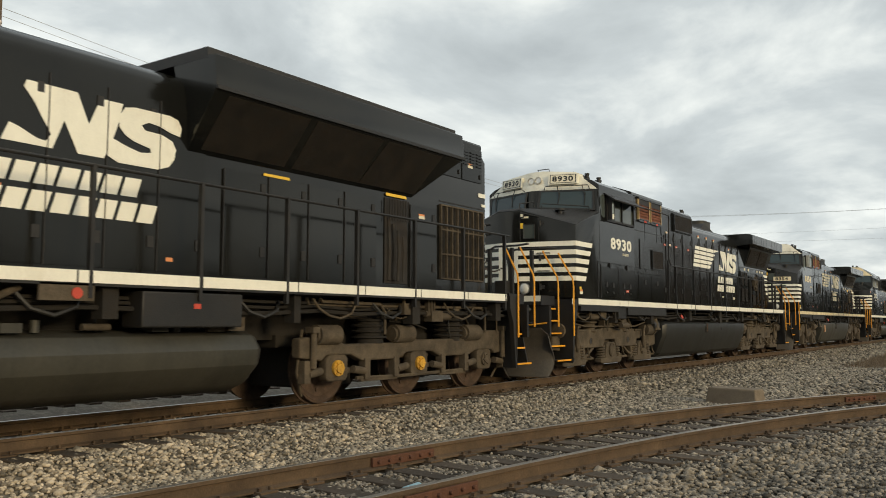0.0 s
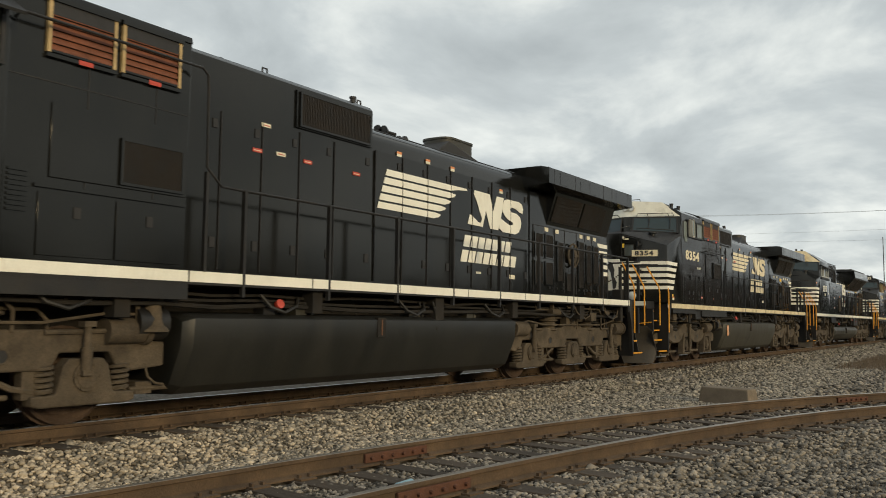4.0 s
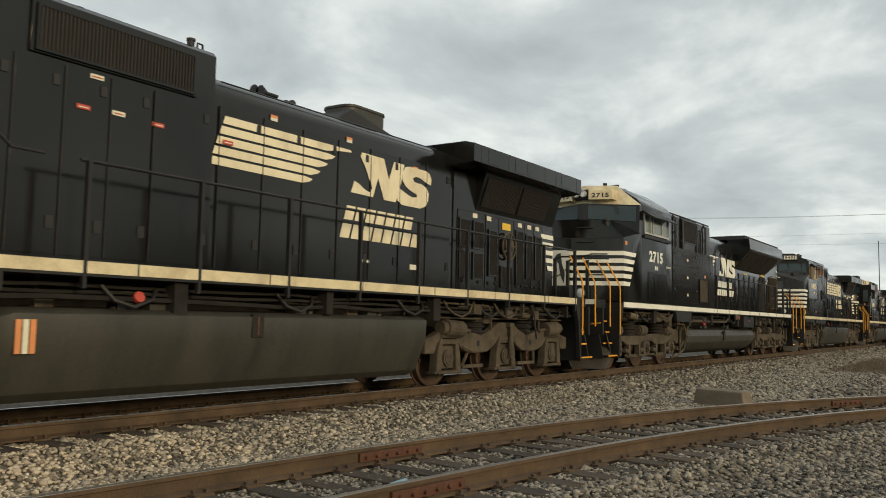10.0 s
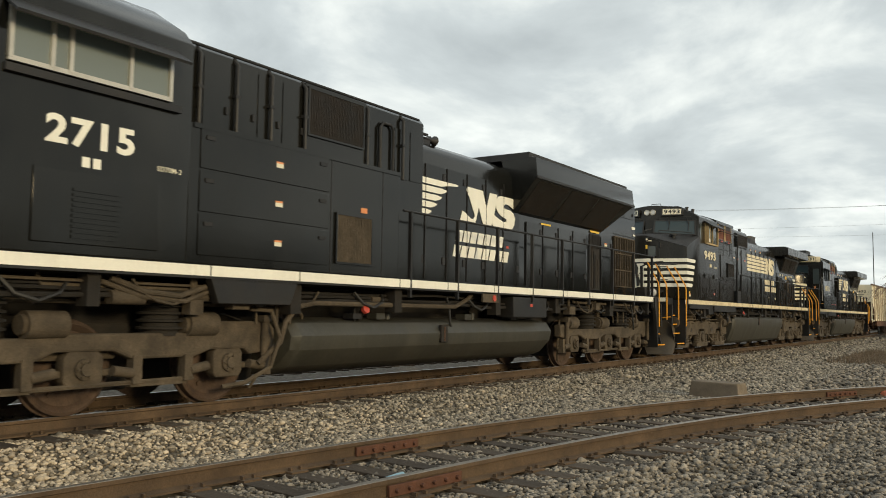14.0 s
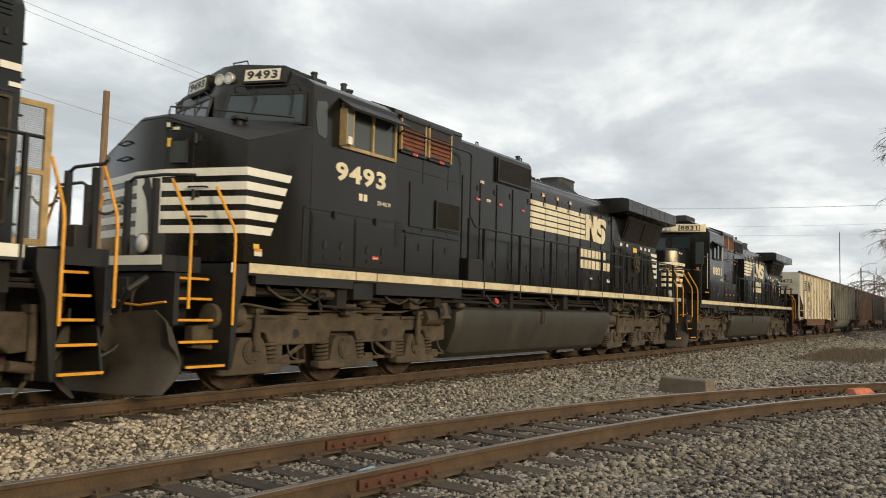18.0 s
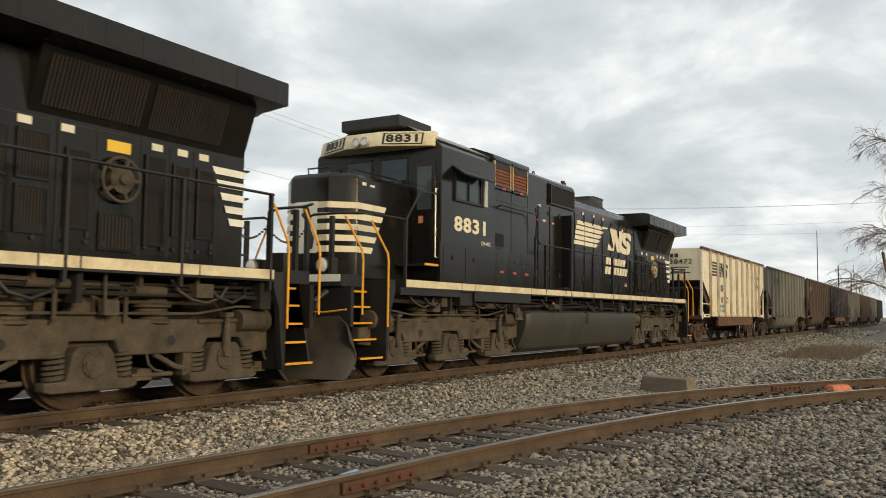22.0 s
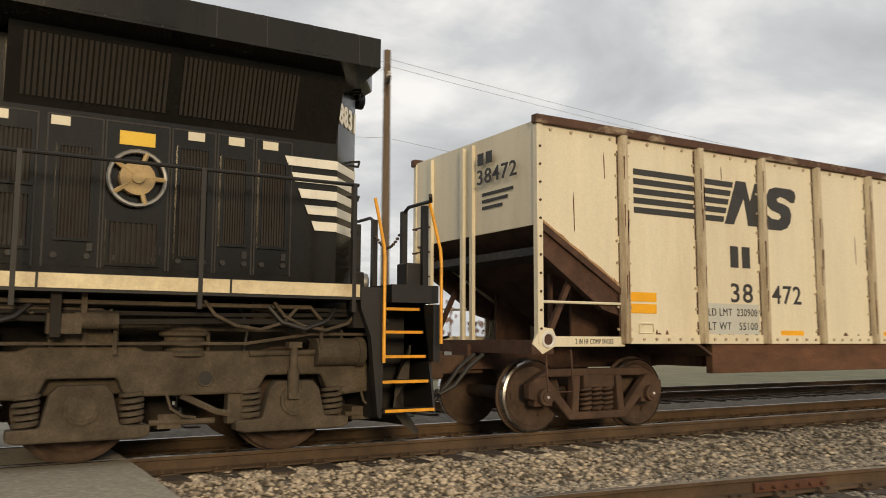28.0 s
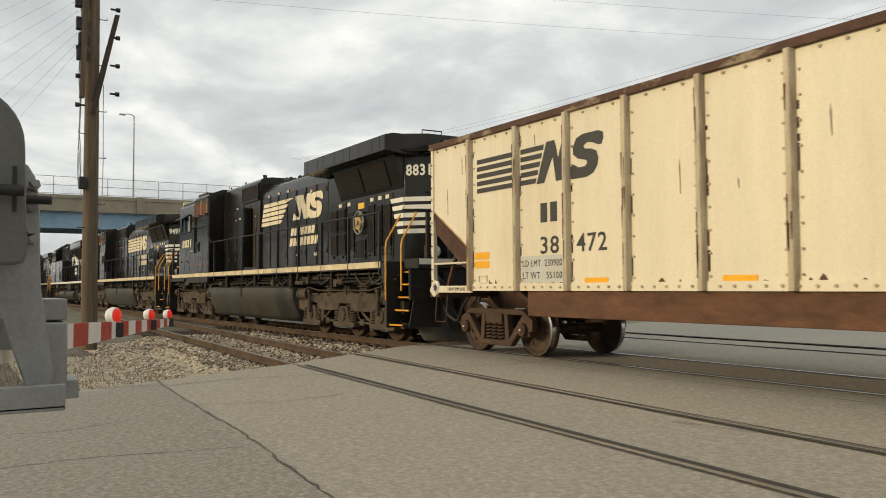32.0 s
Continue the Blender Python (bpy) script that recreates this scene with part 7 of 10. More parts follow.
        part("deflector_frame", Shape().box(wx - 0.02, wx, yy - 0.14, yy, 3.64, 4.20).box(wx + 0.14, wx + 0.16, yy - 0.14, yy - 0.10, 3.64, 4.20).box(wx - 0.02, wx + 0.16, yy - 0.14, yy - 0.10, 4.18, 4.20), DARK if white else FRAME_TAN, df)
        part("deflector_tag", Shape().box(wx + 0.03, wx + 0.13, yy - 0.136, yy - 0.131, 3.66, 3.78), WHITE, df)
    else:
        df = part("wind_deflector", Shape().box(3.12, 3.28, yy - 0.14, yy - 0.125, 3.80, 4.28), PANE_PALE, root, "small glass wind deflector")
        part("deflector_frame", Shape().box(3.10, 3.12, yy - 0.15, yy, 3.78, 4.30).box(3.28, 3.30, yy - 0.15, yy - 0.11, 3.78, 4.30).box(3.10, 3.30, yy - 0.15, yy - 0.11, 4.28, 4.30).box(3.10, 3.30, yy - 0.15, yy - 0.11, 3.76, 3.80), ALU, df)
    part("small_decal", Shape().box(1.62, 1.72, yy - 0.004, yy, 1.93, 2.0), YTAG, root)
    ac = Shape().box(3.0, 3.9, -0.75, 0.5, 4.78, 4.86)
    part("roof_unit", ac, ROOF, root, bevel=0.02)
    part("roof_handrail", Shape().tube([(2.6 + o, -0.3, 4.78), (2.55 + o, -0.3, 4.90), (2.55 + o, 0.0, 4.90), (2.6 + o, 0.0, 4.78)], 0.012, 6), DARK, root)
    roof_bits(root, ((3.4, -0.9, 4.74, 0.05, 0.09), (4.2, -0.85, 4.76, 0.05, 0.09), (4.5, -0.7, 4.78, 0.08, 0.05)))


def narrow_cab(root, digits, d):
    """Standard cab behind a narrow short hood."""
    x0, x1 = 3.02, 5.27
    cab_shell(root, x0, x1, 1.50, 4.32, 4.78, "black standard cab")
    # short hood
    hw = 0.80
    plan = [(0.98, -0.42), (1.34, -hw), (3.02, -hw), (3.02, hw), (1.34, hw), (0.98, 0.42)]
    low = [(x, y, 1.745) for x, y in plan]
    top = [(x, y, 3.52) for x, y in plan]
    crown = [(x + (0.06 if x < 2 else 0), y * 0.93, 3.60) for x, y in plan]
    part("short_hood", Shape().loft([low, top, crown]), BLACK, root, "black short hood with white bars", bevel=0.02)
    nose_bars(root, [(0.978, 0.0), (0.978, -0.42), (1.338, -hw - 0.002), (2.16, -hw - 0.002)], 2.20, 3.165, 5, AGED, 0.10)
    part("crest_panel", Shape().box(0.964, 0.97, -0.20, 0.30, 2.18, 3.09), WHITE, root, "white panel on the nose")
    part("crest_shape", Shape().prism([(-0.12, 2.26), (-0.04, 2.24), (-0.02, 2.50), (0.03, 2.74), (0.15, 2.86), (0.10, 2.91), (0.12, 3.02), (-0.01, 2.99), (-0.08, 2.82), (-0.06, 2.62), (-0.15, 2.44)], "x", 0.956, 0.962), HOPPER_MARK, root, "plain dark emblem shape")
    part("hood_decal", Shape().box(1.46, 1.58, -hw - 0.006, -hw, 3.40, 3.46), WTAG, root)
    part("hood_decal", Shape().box(1.70, 1.84, -hw - 0.006, -hw, 3.40, 3.44), WTAG, root)
    part("hood_handrail", Shape().tube([(1.5, -0.55, 3.6), (1.5, -0.55, 3.72), (2.9, -0.55, 3.72), (2.9, -0.55, 3.6)], 0.016, 6), DARK, root)
    part("hood_handrail", Shape().tube([(1.2, -0.3, 3.6), (1.18, -0.3, 3.72), (1.18, 0.2, 3.72), (1.2, 0.2, 3.6)], 0.016, 6), DARK, root)
    # cab front windows and door
    for sd in (-1, 1):
        w = part("windshield", Shape().box(x0 - 0.012, x0, sd * 0.12, sd * 0.72, 3.72, 4.14), PANE_BLUE, root, "dark cab windshield")
        part("windshield_frame", Shape().box(x0 - 0.02, x0, sd * 0.09, sd * 0.75, 4.14, 4.17).box(x0 - 0.02, x0, sd * 0.09, sd * 0.12, 3.64, 4.08).box(x0 - 0.02, x0, sd * 0.72, sd * 0.75, 3.64, 4.08), DARK, w)
        dr = part("cab_door", Shape().box(x0 - 0.03, x0, sd * 0.88, sd * 1.38, 1.80, 4.06), BLACK, root, bevel=0.015)
        part("door_window", Shape().box(x0 - 0.036, x0 - 0.03, sd * 0.98, sd * 1.30, 3.12, 3.95), PANE, dr)
        part("grab_iron", Shape().tube([(x0 - 0.03, sd * 1.44, 2.2), (x0 - 0.10, sd * 1.44, 2.2), (x0 - 0.10, sd * 1.44, 3.5), (x0 - 0.03, sd * 1.44, 3.5)], 0.014, 6), ALU, root)
    part("door_tag", Shape().box(x0 - 0.036, x0 - 0.031, -1.12, -1.02, 2.86, 3.0), ORTAG, root)
    part("side_step", Shape().box(x0 - 0.5, x0, -1.46, -0.85, 2.02, 2.06), DARK, root)
    part("step_edge", Shape().box(x0 - 0.5, x0, -1.475, -1.46, 2.03, 2.07), YELLOW, root, "yellow step edge")
    # brow with number boards
    brow = [(2.50, -0.42), (2.92, -1.36), (3.05, -1.36), (3.05, 1.36), (2.92, 1.36), (2.50, 0.42)]
    part("brow", Shape().loft([[(x, y, 4.32) for x, y in brow], [(x + 0.08, y, 4.62) for x, y in brow]]), CREAM, root, "cream-painted brow over the windshield", bevel=0.02)
    a = math.degrees(math.atan2(0.42, 0.94))
    for sd in (-1, 1):
        def q(u, v, t):
            x = 2.50 + 0.42 * u + 0.08 * v - t * 0.91
            return (x, sd * (0.42 + 0.94 * u + t * 0.41), 4.32 + 0.30 * v)
        pl = Shape().hull8([q(0.04, 0.12, 0.0), q(0.80, 0.12, 0.0), q(0.80, 0.88, 0.0), q(0.04, 0.88, 0.0)], [q(0.04, 0.12, 0.014), q(0.80, 0.12, 0.014), q(0.80, 0.88, 0.014), q(0.04, 0.88, 0.014)])
        bd = part("number_board", pl, IRON, root)
        pl = Shape().hull8([q(0.08, 0.18, 0.0), q(0.77, 0.18, 0.0), q(0.77, 0.82, 0.0), q(0.08, 0.82, 0.0)], [q(0.08, 0.18, 0.02), q(0.77, 0.18, 0.02), q(0.77, 0.82, 0.02), q(0.08, 0.82, 0.02)])
        part("board_face", pl, CREAM, bd)
        p = q(0.11, 0.25, 0.024) if sd < 0 else q(0.74, 0.25, 0.024)
        lettering("road_number", digits, 0.16, IRON, root, Matrix.Translation(p) @ Matrix.Rotation(radians(-90 + (a if sd < 0 else -a)), 4, "Z") @ NEAR @ Matrix.Rotation(radians(-12), 4, "X"), 0.62, 0.035)
    headlights(root, 2.52, 0.0, 4.43)
    part("roof_unit", Shape().box(2.75, 3.95, -0.7, 0.7, 4.74, 4.97), ROOF, root, "black air conditioner on the cab roof", bevel=0.03)
    part("cab_roof_sheet", Shape().prism([(-1.36, 4.458), (-0.71, 4.783), (-0.71, 4.797), (-1.38, 4.475)], "x", 3.0, 5.27), GALV, root, "pale roof sheet")
    # cab side
    yy = -1.502
    side_window(root, 3.55, 4.55, 3.38, 3.90, yy, DARK, (0.5,), True, PANE_BLUE)
    part("wind_deflector", Shape().box(4.66, 4.80, yy - 0.06, yy - 0.03, 3.34, 3.93), ALU, root, "bright wind deflector beside the window")
    lettering("road_number", digits, 0.30, AGED, root, face_near(3.52, yy, 2.75), 1.30, 0.035)
    lettering("class_marks", "D9-40C", 0.08, WTAG, root, face_near(4.66, yy, 2.55), 0.40, 0.01)
    part("side_cabinet", Shape().box(3.0, 7.25, -1.508, -1.40, 1.75, 2.50), BLACK, root, bevel=0.006)
    for i in range(2):
        x = 3.45 + 0.86 * i
        hatch = part("battery_hatch", Shape().box(x - 0.34, x + 0.38, yy - 0.012, yy, 1.80, 2.44), BLACK, root)
        part("latch", Shape().box(x - 0.02, x + 0.03, yy - 0.03, yy - 0.01, 2.18, 2.26), DARK, hatch)
    part("stair_rail", Shape().tube([(0.9, -1.46, 2.80), (1.9, -1.46, 2.80), (2.35, -1.46, 3.35), (2.95, -1.46, 3.40)], 0.02, 8), DARK, root)
    part("rail_post", Shape().box(1.86, 1.90, -1.49, -1.43, 1.74, 2.8), DARK, root)


def emd_loco(name, label, digits, X, L=22.3, hubs=None, seed=3):
    """A six-axle road locomotive with flared radiators."""
    rng = random.Random(seed)
    root = thing(name, label, "locomotive", "locomotives of the train", at=(X, YC, 0))
    sill(root, 1.12, 20.75, [5.15, 6.7, 9.0, 10.4, 12.0, 13.6, 15.2, 16.6, 18.0, 19.4], WHITE)
    emd_truck(root, 3.75, hubs)
    emd_truck(root, 18.45, hubs)
    fuel_tank(root, 6.75, 14.7, True, "dusty black rounded fuel tank", TANK)
    underside(root, 1.2, 21.2, rng)
    for sd in (-1, 1):
        part("side_skirt", Shape().prism([(5.16, 1.62), (6.7, 1.62), (6.55, 1.28), (5.3, 1.28)], "y", sd * 1.36, sd * 1.49), DARK, root, bevel=0.01)
    part("fuel_line", Shape().tube([(6.25, -1.22, 0.50), (6.55, -1.32, 0.78), (6.62, -1.34, 1.05), (6.85, -1.34, 1.26), (7.2, -1.33, 1.32), (10.9, -1.33, 1.32), (11.3, -1.33, 1.46), (11.5, -1.30, 1.55)], 0.038, 8), GRIME, root, "dusty pipe along the top of the tank")
    part("truck_hose", Shape().tube([(6.1, -1.20, 1.22), (6.35, -1.34, 1.20), (6.50, -1.36, 0.85), (6.38, -1.32, 0.45), (6.0, -1.24, 0.26), (5.7, -1.15, 0.22)], 0.030, 8), GRIME, root, "drooping hose between truck and tank")
    part("truck_hose", Shape().tube([(3.9, -1.33, 1.54), (4.3, -1.37, 1.40), (4.8, -1.38, 1.36), (5.2, -1.36, 1.48)], 0.035, 8).tube([(3.8, -1.30, 1.50), (4.3, -1.35, 1.34), (4.9, -1.36, 1.30), (5.25, -1.34, 1.42)], 0.03, 8), GRIME, root, "bundle of dusty cables under the deck")
    part("breather", Shape().cyl((1.75, -1.38, 1.42), (2.02, -1.44, 1.38), 0.085, 14).cyl((2.0, -1.44, 1.38), (2.05, -1.45, 1.375), 0.10, 14), PUTTY, root, "round pipe mouth under the deck")
    part("equipment_box", Shape().box(12.8, 14.25, -1.48, -1.1, 1.14, 1.55), DARK, root, "black equipment box under the deck", bevel=0.02)
    part("warning_decal", Shape().box(13.5, 13.6, -1.486, -1.481, 1.36, 1.42), REDTAG, root)
    part("emergency_switch", Shape().box(11.6, 12.2, -1.50, -1.46, 1.42, 1.60), GRIME, root)
    part("switch_button", Shape().cyl((12.0, -1.5, 1.50), (12.0, -1.515, 1.50), 0.06, 12), REDTAG, root, "red cut-off button")
    coupler(root, 0.0, -1)
    coupler(root, L, 1)
    plow(root, 0.15, -1)
    plow(root, L - 0.42, 1, 0.70)
    for sd in (-1, 1):
        step_well(root, 0.22, 0.86, -1, sd, None)
        step_well(root, L - 0.50, L - 1.15, 1, sd, None)
    end_rails(root, 0.15, -1)
    end_rails(root, L - 0.40, 1)
    hw = 0.88
    # hood
    long_hood(root, ((4.7, 10.35, 0.96, 4.58, 4.72), (10.35, 14.3, hw, 4.10, 4.38), (14.3, 20.97, hw, 4.35, 4.58)))
    box = part("electrical_cabinet", Shape().box(4.78, 9.0, -1.47, 1.47, 1.745, 3.46), BLACK, root, "black full-width electrical cabinet", bevel=0.02)
    for i in range(3):
        dz = 1.86 + 0.53 * i
        dr = part("cabinet_door", Shape().box(4.95, 7.28, -1.485, -1.47, dz, dz + 0.50), BLACK, root, bevel=0.006)
        for x in (5.03, 7.08):
            part("latch", Shape().box(x, x + 0.13, -1.50, -1.485, dz + 0.36, dz + 0.41), DARK, dr)
        part("warning_decal", Shape().box(6.22, 6.35, -1.49, -1.486, dz + 0.2, dz + 0.255), WTAG, dr)
        part("warning_decal", Shape().box(6.22, 6.35, -1.49, -1.486, dz + 0.257, dz + 0.28), ORTAG, dr)
    grille(root, "cabinet_grille", 7.47, 8.26, 1.93, 2.62, -1.476, 22, GRIME)
    part("cabinet_seam", Shape().box(7.34, 7.352, -1.475, -1.468, 1.76, 3.44), IRON, root)
    part("cabinet_seam", Shape().box(8.55, 8.562, -1.475, -1.468, 1.76, 3.44), IRON, root)
    part("cabinet_lip", Shape().box(4.84, 9.0, -1.49, -1.47, 3.40, 3.46), BLACK, root)
    part("warning_decal", Shape().box(8.02, 8.17, -1.478, -1.472, 2.70, 2.78), ORTAG, root)
    for x in (5.28, 5.91, 6.55, 7.24, 8.70, 9.67):
        part("conduit", Shape().tube([(x, -1.02, 3.47), (x, -1.02, 4.50), (x, -0.93, 4.60)], 0.030, 8), DARK, root, "upright black conduit")
        part("conduit_clip", Shape().box(x - 0.045, x + 0.045, -1.05, -0.96, 4.05, 4.09), DARK, root)
    part("roof_conduit", Shape().tube([(4.95, -0.97, 4.63), (10.2, -0.97, 4.63)], 0.022, 6), DARK, root)
    part("loop_pipe", Shape().tube([(9.05, -1.01, 3.5), (9.05, -1.01, 4.28), (9.12, -1.01, 4.36), (9.33, -1.01, 4.36), (9.40, -1.01, 4.28), (9.40, -1.01, 3.5)], 0.026, 8), DARK, root)
    for i in range(5):
        x = 4.9 + 0.48 * i
        dd = part("upper_door", Shape().box(x, x + 0.46, -0.972, -0.96, 3.50, 4.50), BLACK, root, bevel=0.003)
        part("latch", Shape().box(x + 0.36, x + 0.4, -1.0, -0.975, 3.8, 3.9), DARK, dd)
    part("filter_frame", Shape().box(7.25, 8.68, -1.00, -0.96, 3.52, 4.60), BLACK, root, bevel=0.01)
    grille(root, "filter_grille", 7.32, 8.58, 3.84, 4.52, -1.004, 34)
    for x in (9.05, 9.5, 9.95):
        part("upper_door", Shape().box(x, x + 0.38, -0.972, -0.96, 3.5, 4.36), BLACK, root, bevel=0.003)
    horns(root, 10.80, -0.62, 4.36)
    part("horn_bracket", Shape().box(10.68, 10.92, -0.68, -0.52, 4.22, 4.38), DARK, root)
    hood_doors(root, 9.1, 14.1, 1.82, 3.92, -hw, 7, rng)
    hood_doors(root, 14.4, 17.6, 1.82, 3.24, -hw, 4, rng, False)
    hood_doors(root, 18.5, 19.3, 1.82, 3.24, -hw, 1, rng, False)
    for x, z in ((18.75, 3.02), (19.61, 4.17), (20.33, 4.17)):
        part("pale_decal", Shape().box(x, x + 0.17, -hw - 0.02, -hw - 0.016, z, z + 0.05), WTAG, root)
        part("orange_decal", Shape().box(x, x + 0.17, -hw - 0.02, -hw - 0.016, z + 0.052, z + 0.085), ORTAG, root)
    part("open_panel", Shape().box(17.8, 18.42, -hw - 0.02, -hw, 1.85, 3.28), GRILLE, root, "brown wire-mesh door", bevel=0.006)
    for i, (x, r) in enumerate(((17.9, 0.05), (18.03, 0.06), (18.15, 0.045), (18.3, 0.03))):
        part("engine_pipe", Shape().tube([(x, -hw - 0.01, 1.9), (x + 0.02, -hw - 0.015, 2.4), (x - 0.01, -hw - 0.01, 2.95 - 0.1 * i)], r, 8), GRILLE, root, "oily pipe inside the open door")
    for i in range(8):
        part("mesh_bar", Shape().box(17.84 + 0.075 * i, 17.852 + 0.075 * i, -hw - 0.085, -hw - 0.075, 2.9, 3.26), GRILLE, root)
    part("decal_bar", Shape().box(17.82, 18.38, -hw - 0.026, -hw - 0.021, 3.31, 3.36), YTAG, root)
    part("decal_bar", Shape().box(15.1, 15.6, -hw - 0.024, -hw - 0.019, 3.24, 3.28), YTAG, root)
    rg = part("rear_grille", Shape().box(19.41, 20.84, -hw - 0.006, -hw, 2.0, 3.34), IRON, root, "dusty brown egg-crate grille")
    for i in range(9):
        x = 19.41 + 1.43 * i / 8
        part("grille_bar", Shape().box(x - 0.014, x + 0.014, -hw - 0.05, -hw - 0.004, 1.99, 3.35), GRIME, rg)
    for i in range(4):
        z = 2.0 + 1.34 * i / 3
        part("cross_bar", Shape().box(19.40, 20.85, -hw - 0.046, -hw - 0.004, z - 0.014, z + 0.014), GRIME, rg)
    for i in range(48):
        x = 19.41 + 1.43 * (i + 0.5) / 48
        if i % 6 != 5:
            part("screen_wire", Shape().box(x - 0.004, x + 0.004, -hw - 0.016, -hw - 0.006, 2.0, 3.34), GRILLE, rg)
    for xa, xb in ((19.42, 20.10), (20.14, 20.84)):
        dd = part("upper_door", Shape().box(xa, xb, -hw - 0.014, -hw, 3.92, 4.56), BLACK, root, bevel=0.004)
        part("latch", Shape().box(xb - 0.10, xb - 0.06, -hw - 0.035, -hw - 0.014, 4.0, 4.08), DARK, dd)
    part("panel_seam", Shape().box(19.40, 20.90, -hw - 0.008, -hw, 3.405, 3.425), IRON, root)
    sl = Shape()
    for xc in (19.78, 20.03, 20.27, 20.50, 20.73):
        for i in range(5):
            sl.box(xc - 0.085, xc + 0.085, -hw - 0.034, -hw - 0.012, 4.22 + 0.06 * i, 4.245 + 0.06 * i)
    part("louvres", sl, BLACK, root, stuff=True)
    for xa, za, zb in ((20.72, 3.645, 3.725), (20.83, 3.465, 3.515)):
        part("wrap_bar", Shape().box(xa, 20.97, -hw - 0.012, -hw - 0.004, za, zb), WHITE, root, "white bar wrapping the hood corner")
    # flared radiators
    for sd in (-1, 1):
        s = Shape()
        lo = [(13.75, sd * 1.50, 4.10), (19.30, sd * 1.50, 4.10), (18.55, sd * 0.88, 3.36), (13.80, sd * 0.88, 3.36)]
        hi = [(13.75, sd * 1.46, 4.52), (19.30, sd * 1.46, 4.52), (19.30, sd * 0.6, 4.62), (13.75, sd * 0.6, 4.62)]
        if sd < 0:
            s.hull8(lo, hi)
        else:
            s.hull8(lo[::-1], hi[::-1])
        fl = part("radiator_flare", s, BLACK, root, "flared black radiator housing", bevel=0.012)
        for i in range(3):
            a, b = 13.98 + 1.62 * i, 15.45 + 1.62 * i
            m = Shape()
            n = 64
            for j in range(n):
                x = a + (b - a) * (j + 0.5) / n
                w = 0.007
                def pt(x, v, o):
                    return (x - 0.25 * (1 - v) * (i == 2) * 0.6, sd * (0.88 + 0.62 * v + o * 0.766), 3.36 + 0.74 * v - o * 0.643)
                m.hull8([pt(x - w, 0.08, 0.0), pt(x + w, 0.08, 0.0), pt(x + w, 0.08, 0.010), pt(x - w, 0.08, 0.010)], [pt(x - w, 0.92, 0.0), pt(x + w, 0.92, 0.0), pt(x + w, 0.92, 0.010), pt(x - w, 0.92, 0.010)])
            part("radiator_mesh", m, GRILLE, fl, "brown radiator intake screen", stuff=True)
        part("flare_lip", Shape().box(13.75, 19.3, sd * 1.49, sd * 1.52, 4.07, 4.12), DARK, fl)
    part("radiator_roof", Shape().box(13.75, 19.3, -1.3, 1.3, 4.50, 4.64), ROOF, root)
    part("rear_cowl", Shape().box(19.3, 20.90, -0.86, 0.86, 4.45, 4.71), BLACK, root, bevel=0.04)
    rear_end(root, 20.97, hw, 1.74, 4.5, digits)
    if digits:                            # screen door left open at the rear end
        dr = part("screen_door", Shape().box(21.0, 21.60, -0.52, -0.48, 3.40, 3.47).box(21.0, 21.60, -0.52, -0.48, 1.80, 1.88).box(21.0, 21.60, -0.52, -0.48, 2.62, 2.68).box(21.51, 21.60, -0.525, -0.475, 1.80, 3.47).box(21.0, 21.07, -0.52, -0.48, 1.80, 3.47), FRAME_TAN, root, "open tan screen door at the rear", bevel=0.004)
        mesh = Shape()
        for i in range(22):
            mesh.box(21.07 + 0.02 * i, 21.075 + 0.02 * i, -0.504, -0.499, 1.88, 3.40)
        for i in range(60):
            mesh.box(21.07, 21.51, -0.503, -0.500, 1.89 + 0.025 * i, 1.895 + 0.025 * i)
        part("door_mesh", mesh, GALV, dr, "fine wire mesh", stuff=True)
    yy = -hw - 0.018
    mx, mz = (11.70, 2.98) if digits else (11.45, 3.08)
    brand_mark(root, mx, yy, mz, 0.70, 2.25, WHITE, (mx - 1.74, mx - 0.20), True)
    word_blocks(root, mx - 0.16, yy, mz - 0.40, 0.225, 1.83, 7, WHITE)
    word_blocks(root, mx - 0.25, yy, mz - 0.695, 0.225, 2.15, 8, WHITE)
    side_rail(root, (9.1, 20.9), 2.86, [9.3 + 11.4 * i / 8 for i in range(9)])
    emd_cab(root, digits)
    return root


